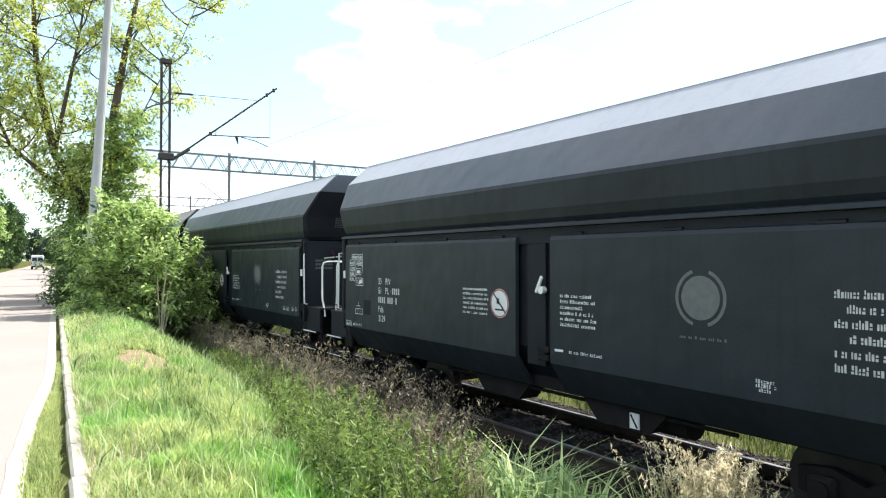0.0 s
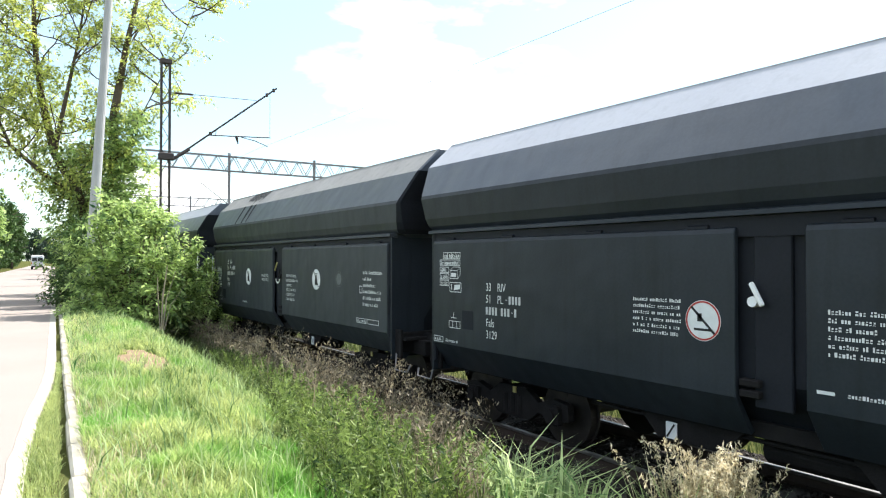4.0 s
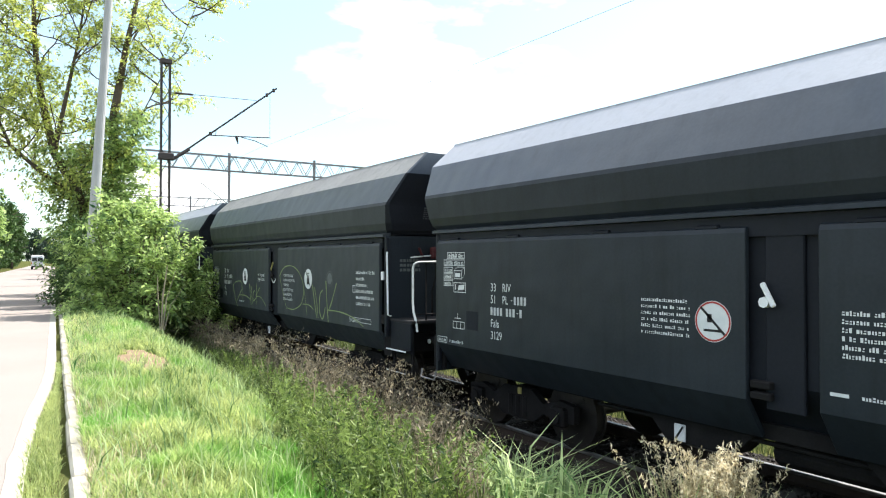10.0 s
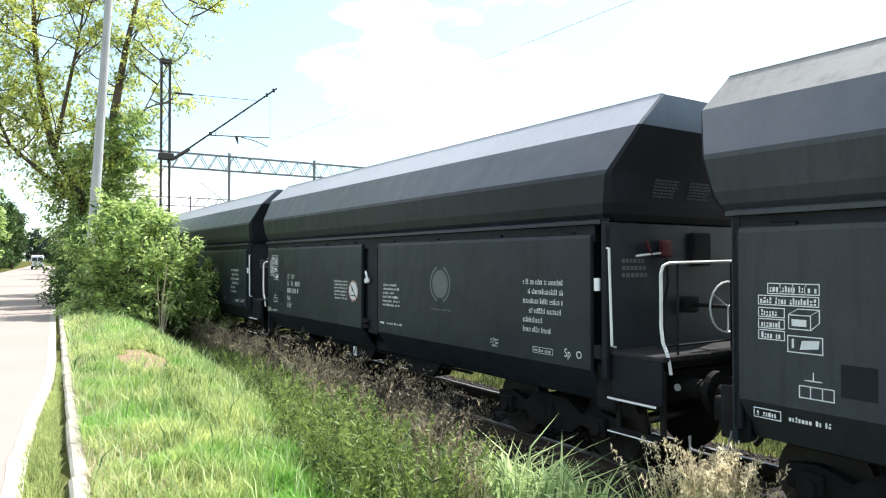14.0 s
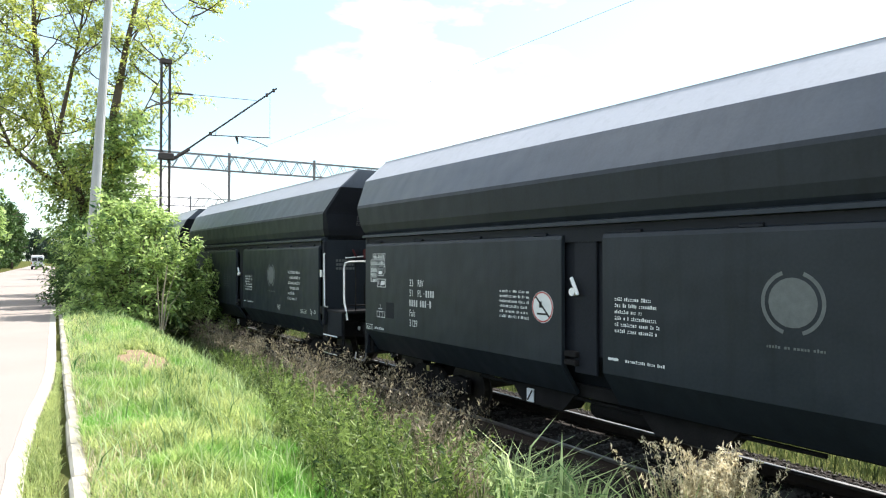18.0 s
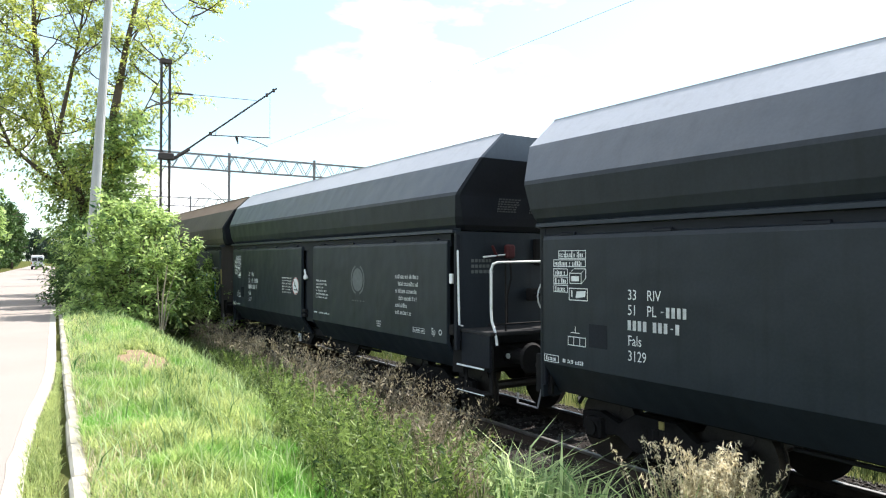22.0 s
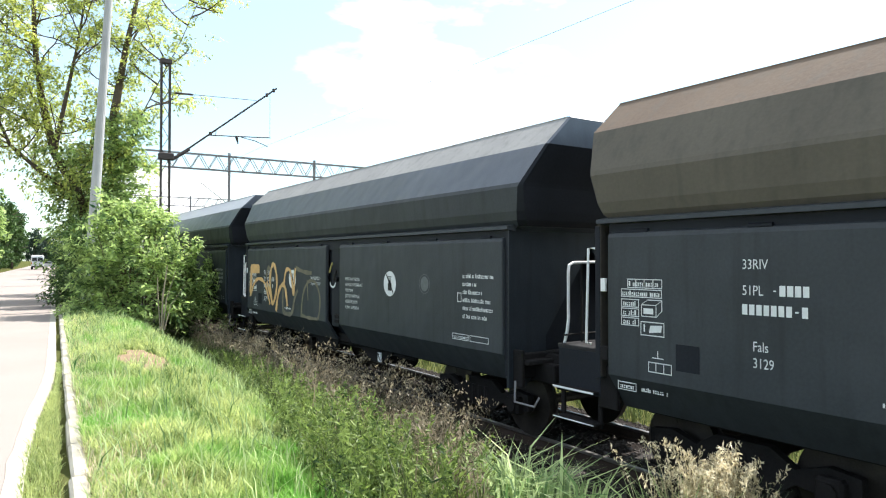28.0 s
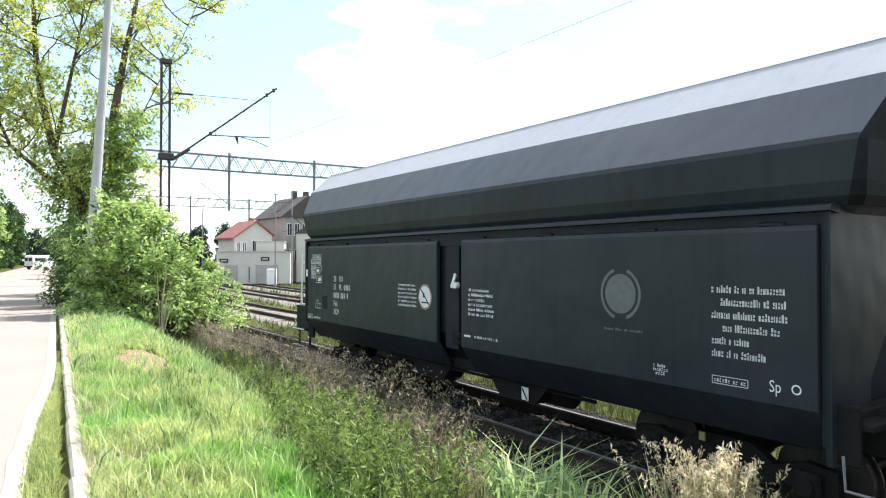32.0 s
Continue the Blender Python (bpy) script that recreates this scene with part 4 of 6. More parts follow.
def stencils_b(w, flip, rng, close=False, text_u=6.2, disc_u=8.0, ring_u=9.15, number_z=2.12):
    """The older scheme: two discs with a hooded lamp sign, a six-line notice."""
    grid_marks(w, flip, 0.2, 2.28, rng)
    if close:
        numbers_close(w, flip, 1.66, 2.40, "3129")
    else:
        numbers(w, flip, 1.36, number_z, "3129", rng)
    no_smoking(w, flip, 3.35, 2.04, 0.22, True)
    lettering("DO PRZEWOZU", 0.1, w, 4.44, 2.06, flip, squeeze=0.7)
    lettering("W\u0118GLA I KOKSU", 0.1, w, 4.44, 1.95, flip, squeeze=0.68)
    flat("small_notice", bars([(0, 0.4)], 0.045, 0.1, rng), MARK, w, 2.85, 1.33, flip)
    for i, line in enumerate(("PRZEBYWANIE W ZASI\u0118GU", "KLAP PODCZAS ROZ\u0141ADUNKU", "WZBRONIONE", "JAZDA Z OTWARTYMI LUB", "NIEZABEZPIECZONYMI", "KLAPAMI  WZBRONIONA")):
        lettering(line, 0.085, w, text_u, 2.09 - 0.11 * i, flip, squeeze=0.6)
    no_smoking(w, flip, disc_u, 2.07, 0.22, True)
    flat("round_mark", arc(0.16, 0.008, 0, 6.2832, 24) + [disc(0.12, 20)], MARK_FAINT, w, ring_u, 2.1, flip, 0.003, "faded round mark")
    flat("address", bars([(0.0, 0.76), (0.0, 0.36), (0.0, 0.5), (0.0, 0.72), (0.0, 0.74), (0.0, 0.6)], 0.06, 0.118, rng) + hollow(-0.14, -0.36, -0.03, -0.22, 0.012), MARK, w, 10.22, 2.22, flip)
    flat("small_notice", hollow(0, 0, 0.42, 0.09, 0.009) + hollow(0.45, 0, 0.9, 0.09, 0.009) + [[(p, q + 0.02) for p, q in r] for r in bars([(0.03, 0.4), ], 0.045, 0.1, rng)], MARK, w, 9.95, 1.30, flip)
    s = 1 if flip else -1
    # yellow latch handle and the white scale under it
    y = (HALF - 5.5) * (1 if not flip else -1)
    bm = bmesh.new()
    add_box(bm, (s * SIDE, y, 2.33 + LIFT), (0.03, 0.06, 0.26), 0.015, Euler((radians(38 if s < 0 else -38), 0, 0)).to_matrix())
    part("latch_handle", bm, YELLOW, w, "yellow latch handle")
    d = nearest_door(w, on_side(5.2, 2, flip).translation)
    ob = flat("latch_scale", arc(0.16, 0.035, 3.5, 5.95, 10), MARK, w, 5.49, 2.07, flip)
    ob.matrix_basis = Matrix.Translation((0.05, 0, 0)) @ ob.matrix_basis


def graffiti_tag(w, flip):
    """Thin lime tags sprayed over both doors."""
    a = ribbon([(2.22, 1.74), (2.43, 1.85), (2.87, 1.9), (3.06, 1.83), (3.12, 1.4)], 0.022) + ribbon([(2.24, 1.78), (2.45, 1.42), (2.68, 1.18)], 0.025) + ribbon([(2.54, 1.27), (2.8, 1.48), (3.08, 1.68)], 0.022)
    a += ribbon([(2.9, 1.51), (3.2, 1.52), (3.5, 1.5), (3.81, 1.44), (3.88, 1.52)], 0.022) + ribbon([(3.75, 1.85), (3.82, 1.55), (3.9, 1.29)], 0.028) + ribbon([(3.9, 1.79), (3.95, 1.55), (4.01, 1.32)], 0.025)
    a += ribbon([(4.22, 1.66), (4.12, 1.66), (4.06, 1.52), (4.1, 1.4), (4.29, 1.49)], 0.025) + ribbon([(4.35, 1.87), (4.33, 1.6), (4.32, 1.33)], 0.028) + ribbon([(4.6, 1.77), (4.45, 1.65), (4.29, 1.54)], 0.025) + ribbon([(4.3, 1.53), (4.65, 1.53), (4.91, 1.43), (5.11, 1.31)], 0.019)
    flat("graffiti", a, SPRAY_LIME, w, 0, 0, flip, 0.0045, "lime-green sprayed tag")
    b = ribbon([(5.95 + 0.1, 2.1), (6.4, 2.32), (7.0, 2.33), (7.45, 2.1), (7.6, 1.8), (7.45, 1.5), (7.0, 1.35), (6.6, 1.36)], 0.022) + ribbon([(6.08, 2.08), (6.3, 1.7), (6.55, 1.33)], 0.019)
    b += ribbon([(7.55, 1.5), (7.9, 1.5), (8.15, 1.42)], 0.022) + ribbon([(7.62, 1.85), (7.72, 1.55), (7.8, 1.27)], 0.015) + ribbon([(8.1, 1.95), (8.25, 1.5), (8.35, 1.25)], 0.031) + ribbon([(8.22, 1.9), (8.35, 1.55), (8.42, 1.25)], 0.025)
    b += ribbon([(8.66, 1.85), (8.52, 1.75), (8.5, 1.4), (8.66, 1.25), (8.8, 1.5)], 0.031) + ribbon([(8.82, 2.05), (8.88, 1.6), (8.95, 1.2)], 0.034) + ribbon([(9.35, 2.02), (9.1, 1.6), (8.92, 1.42)], 0.028) + ribbon([(8.95, 1.45), (9.5, 1.45), (10.1, 1.38), (10.55, 1.24)], 0.022)
    flat("graffiti", b, SPRAY_LIME, w, 0, 0, flip, 0.0045, "lime-green sprayed tag")


def graffiti_block(w, flip):
    """Block letters in green on blue and teal, with pale outlines, on the leading door."""
    back = [[(7.2, 1.78), (7.38, 2.08), (8.3, 2.05), (8.5, 1.98), (8.75, 2.02), (9.15, 2.08), (9.8, 2.02), (10.15, 1.95), (10.78, 1.9), (10.82, 1.28), (10.6, 1.2), (7.3, 1.25), (7.18, 1.4)]]
    flat("graffiti", back, SPRAY_BLUE, w, 0, 0, flip, 0.004, "blue and green block graffiti")
    flat("graffiti", [[(7.18, 1.5), (7.6, 1.46), (8.2, 1.4), (9.0, 1.36), (9.9, 1.30), (10.3, 1.36), (10.82, 1.32), (10.95, 1.205), (7.25, 1.205)]], SPRAY_TEAL, w, 0, 0, flip, 0.0055)
    g = [[(7.3, 1.72), (7.42, 2.0), (7.78, 1.98), (7.8, 1.5), (7.55, 1.45), (7.32, 1.55)], [(7.95, 2.0), (8.25, 1.98), (8.22, 1.65), (8.48, 1.62), (8.5, 1.92), (8.72, 1.95), (8.72, 1.45), (8.35, 1.38), (8.0, 1.5)],
         [(8.85, 1.95), (9.1, 2.02), (9.1, 1.62), (9.3, 1.6), (9.32, 2.02), (9.7, 1.97), (9.72, 1.4), (9.45, 1.34), (9.4, 1.5), (9.12, 1.5), (9.1, 1.4), (8.85, 1.45)], [(9.85, 1.92), (10.62, 1.86), (10.68, 1.36), (10.4, 1.3), (10.35, 1.55), (10.1, 1.58), (10.12, 1.35), (9.85, 1.34)]]
    flat("graffiti", g, SPRAY_GREEN, w, 0, 0, flip, 0.007)
    o = ribbon([(7.18, 1.45), (7.19, 1.78), (7.38, 2.1), (8.3, 2.07), (8.5, 2.0), (9.15, 2.1), (9.8, 2.04), (10.8, 1.92), (10.84, 1.28)], 0.03)
    for poly in g:
        o += ribbon(poly[len(poly) // 2:] + poly[:1], 0.022, 3)
    flat("graffiti", o, SPRAY_PALE, w, 0, 0, flip, 0.0085)
    rng = random.Random(5)
    dots = [disc(0.02, 6, rng.uniform(10.86, 11.05), rng.uniform(1.22, 1.75)) for _ in range(16)] + [disc(0.018, 6, rng.uniform(7.05, 7.16), rng.uniform(1.3, 1.8)) for _ in range(9)] + [disc(0.018, 6, rng.uniform(8.3, 8.8), rng.uniform(2.05, 2.16)) for _ in range(9)]
    flat("paint_spot", dots, MARK, w, 0, 0, flip, 0.0085)


def graffiti_script(w, flip):
    """Wide ochre script over the trailing door."""
    f = [[(0.27, 2.13), (1.0, 2.14), (1.02, 2.2), (1.01, 2.33), (0.96, 2.37), (0.45, 2.385), (0.33, 2.36), (0.27, 2.28)], [(0.25, 1.75), (0.41, 1.75), (0.43, 2.13), (0.27, 2.13)]]
    a = ribbon([(0.32, 2.0), (0.28, 1.75), (0.3, 1.52)], 0.13) + ribbon([(0.28, 1.55), (0.67, 1.92), (1.09, 2.0), (1.47, 1.86), (1.84, 1.38)], 0.09)
    a += ribbon([(1.95, 1.5), (1.82, 2.0), (1.97, 2.33), (2.14, 2.36), (2.3, 2.1), (2.3, 1.75), (2.05, 1.42), (1.85, 1.65), (1.6, 1.95)], 0.11) + ribbon([(2.27, 1.24), (2.45, 1.7), (2.72, 1.9), (2.92, 1.78), (3.04, 1.4)], 0.11)
    a += ribbon([(2.8, 1.87), (2.94, 2.23), (3.2, 2.24), (3.34, 1.98), (3.43, 1.69), (3.5, 2.1), (3.55, 2.3)], 0.09)
    flat("graffiti", f + a, SPRAY_ORANGE, w, 0, 0, flip, 0.0045, "ochre sprayed script, thin at its end")
    b = ribbon([(1.55, 2.0), (1.66, 2.28), (1.87, 2.2), (1.9, 1.7)], 0.1) + ribbon([(2.75, 1.85), (2.75, 1.3), (3.1, 1.22), (3.34, 1.28), (3.52, 1.64), (3.7, 1.8)], 0.1) + ribbon([(3.55, 2.3), (4.1, 2.22), (4.5, 2.2)], 0.09)
    b += ribbon([(3.9, 1.2), (4.0, 1.7), (4.3, 2.0), (4.7, 2.0), (4.95, 1.7), (4.9, 1.3), (4.75, 1.21)], 0.07) + ribbon([(4.25, 2.05), (4.3, 1.6)], 0.05) + ribbon([(3.9, 1.25), (4.3, 1.22), (4.75, 1.22)], 0.07)
    flat("graffiti", b, SPRAY_ORANGE_FADED, w, 0, 0, flip, 0.0045)


# place of the leading door edge at the start, flipped end for end, scheme, hopper, places of the round mark and the address
TRAIN = ((5.26, True, "a", None, (8.08, 9.36)), (18.863, False, "a", None, (8.24, 9.64)), (31.527, True, "b", "dust", (6.2, 8.0, 9.15, 2.38)), (45.119, False, "a", None, (8.22, 9.72)),
         (58.19, False, "tag", "dust", (6.32, 7.85, 9.0)), (71.23, False, "a", None, (7.96, 9.95)), (84.17, False, "a", None, (8.13, 9.74, 1.6)), (97.543, False, "a0", None, (8.18, 9.36)),
         (110.88, False, "a", None, (8.09, 9.55, 1.46)), (123.474, True, "block", "brown", ()), (136.542, True, "script", "dust", ()), (149.816, True, "a", None, (8.99, 10.14)))
proto = build_wagon()
WAGONS = []
for i, (start, flip, *rest) in enumerate(TRAIN):
    w = proto if i == 0 else copy_thing(proto, pose(0, 0, 0))
    WAGONS.append((w, start, flip))
for i, (w, start, flip) in enumerate(WAGONS):
    scheme, top = TRAIN[i][2:4]
    rng = random.Random(20 + i)
    if scheme[0] == "a":
        stencils_a(w, flip, rng, scheme == "a", *TRAIN[i][4])
    else:
        stencils_b(w, flip, rng, scheme == "block", *TRAIN[i][4])
    if flip and i < 3:
        add_ladder(w)
    if scheme[0] != "a":
        # the older wagons have a grimy lever beside the yellow handle
        for o in w.children:
            if o.name.startswith("lock_lever"):
                o.material_slots[0].link = "OBJECT"
                o.material_slots[0].material = FRAME
                o["label"] = "grimy lock lever"
    if i == 2:
        # coal slurry has run down over the rim
        runs = []
        for k in range(9):
            a = 1.75 + 0.17 * k + rng.uniform(-0.03, 0.03)
            b = rng.uniform(0.02, 0.05)
            runs.append((a, b * 2.6, rng.uniform(0.35, 1.0)))
        for (z0, x0), (z1, x1), mt in (((4.425 + LIFT, 0.89), (4.025 + LIFT, 1.32), SLURRY), ((4.025 + LIFT, 1.32), (3.515 + LIFT, 1.59), PAINT_DARK_SHADE)):
            bm = bmesh.new()
            for a, b, k in runs[:] if z0 > 4.2 else [(2.0, 0.12, 1), (2.55, 0.16, 1), (2.95, 0.10, 1)]:
                lo = 1 - k
                pts = [(a + 0.12, 1.0), (a + b + 0.13, 1.0), (a + b * 1.3, 0.5), (a + b * 0.6, lo), (a, lo), (a + 0.02, 0.5)]
                bm.faces.new([bm.verts.new((x1 + (x0 - x1) * q + 0.004, -(HALF - u), z1 + (z0 - z1) * q + 0.004)) for u, q in pts])
            part("slurry_run", bm, mt, w, "black coal slurry run")
    if scheme == "tag":
        graffiti_tag(w, flip)
        tagged(w, "dark grey-green bogie hopper wagon with lime graffiti tags")
    if scheme == "block":
        graffiti_block(w, flip)
        part("marker_bar", box((SIDE - 0.02, 5.73, 2.05), (0.03, 0.06, 0.46), 0.01, Euler((radians(6), 0, 0)).to_matrix()), YELLOW, w, "upright yellow marker bar at the corner")
        tagged(w, "dark bogie hopper wagon with brown dusty hopper and green-blue graffiti")
    if scheme == "script":
        graffiti_script(w, flip)
        tagged(w, "dark grey-green bogie hopper wagon with ochre graffiti script")
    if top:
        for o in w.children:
            # dust tones, with the paler lit top and shaded ends kept in colour
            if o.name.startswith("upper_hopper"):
                for slot, m in zip(o.material_slots, (HOPPER_OLIVE, HOPPER_BROWN, PAINT_DARK_SHADE, HOPPER_OLIVE) if top == "brown" else (HOPPER, HOPPER_DUST, PAINT_DARK_SHADE, PAINT_DUSTY)):
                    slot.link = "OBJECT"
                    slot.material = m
            if top == "brown" and o.name.startswith("end_wall"):
                o.material_slots[0].link = "OBJECT"
                o.material_slots[0].material = END_BROWN
            if o.name.startswith(("side_door", "flange")):
                o.material_slots[0].link = "OBJECT"
                o.material_slots[0].material = PAINT_DUSTY


# ---- masts, gantries, wires ----
def catenary_mast(m):
    t = thing("catenary_mast", "dark riveted steel catenary mast with a raking cantilever arm", "catenary mast", "", m)
    for s in (-0.13, 0.13):
        part("mast_channel", box((s, 0, 4.5), (0.055, 0.16, 9.0), 0.008), MAST, t)
    for z in (0.6, 2.4, 4.2):
        part("batten", box((0, 0.07, z), (0.30, 0.012, 0.07), 0.0), MAST, t)
    for i in range(22):
        a, b = (-0.11, 0.11) if i % 2 else (0.11, -0.11)
        part("lacing_bar", rod((a, 0.06, 0.5 + 0.38 * i), (b, 0.06, 0.88 + 0.38 * i), 0.011, 4), MAST, t)
    part("mast_cap", box((0, 0, 9.05), (0.36, 0.2, 0.14), 0.01), MAST, t)
    part("foundation", box((0, 0, 0.05), (0.7, 0.6, 0.5), 0.03), CONCRETE, t)
    part("arm_bracket", box((0.02, 0, 5.95), (0.46, 0.26, 0.22), 0.02), MAST, t)
    part("cantilever_tube", rod((0.2, 0, 5.85), (3.72, 0, 8.68), 0.030, 8), MAST, t)
    part("tie_rod", rod((0.15, 0, 8.05), (3.0, 0, 8.16), 0.009, 6), MAST, t)
    part("tie_insulator", rod((0.3, 0, 8.056), (0.85, 0, 8.077), 0.035, 10), MAST, t)
    part("arm_insulator", rod((0.2, 0, 5.86), (0.75, 0, 6.26), 0.06, 10), MAST, t)
    part("registration_arm", rod((1.35, 0, 6.78), (3.5, 0, 6.9), 0.018, 6), MAST, t)
    part("steady_arm", tube([(2.35, 0, 6.84), (2.95, 0, 6.74), (3.4, 0, 6.58)], 0.014, 5), MAST, t)
    part("drop_bracket", rod((2.3, 0, 6.84), (2.36, 0, 6.58), 0.06, 6, 0.02), MAST, t)
    part("hanger_wire", rod((3.48, 0, 6.9), (3.48, 0, 8.48), 0.006, 4), MAST, t)
    part("arm_stay", rod((1.6, 0, 6.79), (1.62, 0, 6.98), 0.01, 4), MAST, t)
    for k in (0.35, 0.9, 0.97):
        part("clamp", rod((0.2 + 3.52 * k, 0, 5.79 + 2.83 * k), (0.2 + 3.52 * k, 0, 5.91 + 2.83 * k), 0.05, 6), MAST, t)
    return t


MAST_Y = 23.4
catenary_mast(pose(4.63, MAST_Y, -0.98))


def gantry(y, x0, x1, zlow, depth, drops):
    """A lattice portal across all tracks, with drop posts for the wires."""
    t = thing("catenary_gantry", "grey lattice steel catenary gantry spanning the tracks", "gantry", "gantries over the tracks")
    for dz in (0, depth):
        for dy in (-0.25, 0.25):
            part("chord", box(((x0 + x1) / 2, y + dy, zlow + dz), (x1 - x0, 0.065, 0.065), 0.0), GALV, t)
    n = int((x1 - x0) / (depth * 1.15))
    for i in range(n):
        a, b = x0 + (x1 - x0) * i / n, x0 + (x1 - x0) * (i + 1) / n
        bm = bmesh.new()
        for dy in (-0.25, 0.25):
            add_rod(bm, (a, y + dy, zlow), ((a + b) / 2, y + dy, zlow + depth), 0.028, 5)
            add_rod(bm, ((a + b) / 2, y + dy, zlow + depth), (b, y + dy, zlow), 0.028, 5)
        part("lattice_brace", bm, GALV, t)
    for x, z1 in drops:
        bm = bmesh.new()
        add_box(bm, (x, y, (zlow + depth + 0.25 + z1) / 2), (0.16, 0.16, zlow + depth + 0.25 - z1), 0.0)
        part("drop_post", bm, GALV, t)
        bm = bmesh.new()
        add_rod(bm, (x, y - 0.1, z1 + 0.4), (x - 2.0, y - 0.1, z1 + 1.9), 0.03, 5)
        add_rod(bm, (x - 2.0, y - 0.1, z1 + 1.9), (x, y - 0.1, z1 + 1.8), 0.015, 5)
        add_rod(bm, (x - 1.2, y - 0.1, z1 + 0.9), (x - 2.6, y - 0.1, z1 + 0.55), 0.015, 5)
        part("drop_cantilever", bm, MAST, t)
    for x in (x0 + 0.2, x1 - 0.2):
        bm = bmesh.new()
        for dx in (-0.3, 0.3):
            add_box(bm, (x + dx, y, (zlow + depth - 1.0) / 2), (0.1, 0.3, zlow + depth + 1.0), 0.0)
        for i in range(12):
            z = -0.8 + (zlow + 0.8) * i / 12
            add_rod(bm, (x - 0.3, y, z), (x + 0.3, y, z + (zlow + 0.8) / 12), 0.025, 4)
        part("portal_leg", bm, GALV, t)
    return t


gantry(50.0, 4.2, 46.0, 8.1, 1.05, ((14.3, 5.2), (20.9, 3.2), (27.5, 4.6), (35.0, 4.6)))
gantry(84.0, 8.2, 56.0, 8.0, 1.0, ((19.5, 4.8), (26.5, 4.8), (33.0, 4.8)))


def overhead_line(off, z, y0, y1, label):
    """A wire that follows a track, sagging between its supports."""
    pts = []
    n = 60
    for i in range(n + 1):
        y = y0 + (y1 - y0) * i / n
        ph = (y - MAST_Y) / 60.0
        sag = 0.25 * (4 * (ph - math.floor(ph)) * (1 - (ph - math.floor(ph))))
        pts.append((track_x(off, y) + 0.2 * math.sin(y / 19.0), y, z - (sag if z > 4.9 else 0.1 * sag)))
    return tagged(part("overhead_wire", tube(pts, 0.0035, 4), MAST), label, "overhead wire", "wires over the tracks")


overhead_line(0.0, 5.45, -30, 170, "thin copper messenger wire over the track")
for off in (4.6, 9.6, 14.1):
    overhead_line(off, 5.45, 46, 170, "thin copper messenger wire over the track")


def signal_post(x, y, h):
    t = thing("signal_post", "slim grey steel post by the tracks", "post", "posts by the tracks", pose(x, y, -1.0))
    part("shaft", rod((0, 0, 0), (0, 0, h), 0.09, 8, 0.06), GALV, t)
    part("top_bracket", box((0, 0, h), (0.5, 0.06, 0.08), 0.0), GALV, t)


signal_post(23.5, 66.0, 9.2)
signal_post(25.6, 67.0, 9.6)
signal_post(21.9, 88.0, 9.0)


# ---- lamp post by the kerb ----
def lamp_post(m):
    t = thing("street_lamp", "leaning pale concrete street lamp post beside the shrub", "lamp post", "", m)
    bm = bmesh.new()
    add_rod(bm, (0, 0, -0.2), (0.0, 0, 10.5), 0.17, 16, 0.11)
    part("shaft", bm, POST, t)
    part("access_door", box((-0.05, -0.155, 1.0), (0.12, 0.03, 0.4), 0.005), POST, t)
    bm = bmesh.new()
    add_tube(bm, [(0, 0, 10.4), (-0.2, 0, 10.8), (-1.0, 0, 11.0), (-1.6, 0, 11.0)], 0.05, 8)
    part("lamp_arm", bm, GALV, t)
    part("lamp_head", box((-1.8, 0, 10.98), (0.6, 0.24, 0.14), 0.04), GALV, t)


lamp_post(pose(2.50, 24.2, 0.0, 1.8, 2.9, 0))


# ---- plants ----
def leaf_cloud(name, centres, radii, per, size, material, parent, rng, aspect=2.2, droop=0.25, flat_k=0.85, label=""):
    """Leaves strewn round the twig ends: each a small folded kite of two faces."""
    C = np.repeat(np.asarray(centres, float), per, axis=0)
    R = np.repeat(np.asarray(radii, float), per)
    N = len(C)
    d = rng.normal(size=(N, 3))
    d /= np.linalg.norm(d, axis=1)[:, None]
    P = C + d * (R * rng.uniform(0.15, 1.0, N) ** 0.6)[:, None] * np.array((1, 1, flat_k))
    a = rng.normal(size=(N, 3))
    a[:, 2] -= droop * 2
    a /= np.linalg.norm(a, axis=1)[:, None]
    b = np.cross(a, rng.normal(size=(N, 3)))
    b /= np.linalg.norm(b, axis=1)[:, None]
    c = np.cross(a, b)
    L = size * rng.uniform(0.6, 1.3, N)[:, None]
    W = L / aspect
    v0, v2 = P - a * L / 2, P + a * L / 2
    v1, v3 = P + b * W / 2 + c * W * 0.2 - a * L * 0.08, P - b * W / 2 + c * W * 0.2 - a * L * 0.08
    verts = np.stack([v0, v1, v2, v3], 1).reshape(-1, 3)
    i = np.arange(N)[:, None] * 4
    faces = np.concatenate([i + np.array([[0, 1, 2]]), i + np.array([[0, 2, 3]])], 0)
    return raw_mesh(name, verts, faces, material, parent, label)


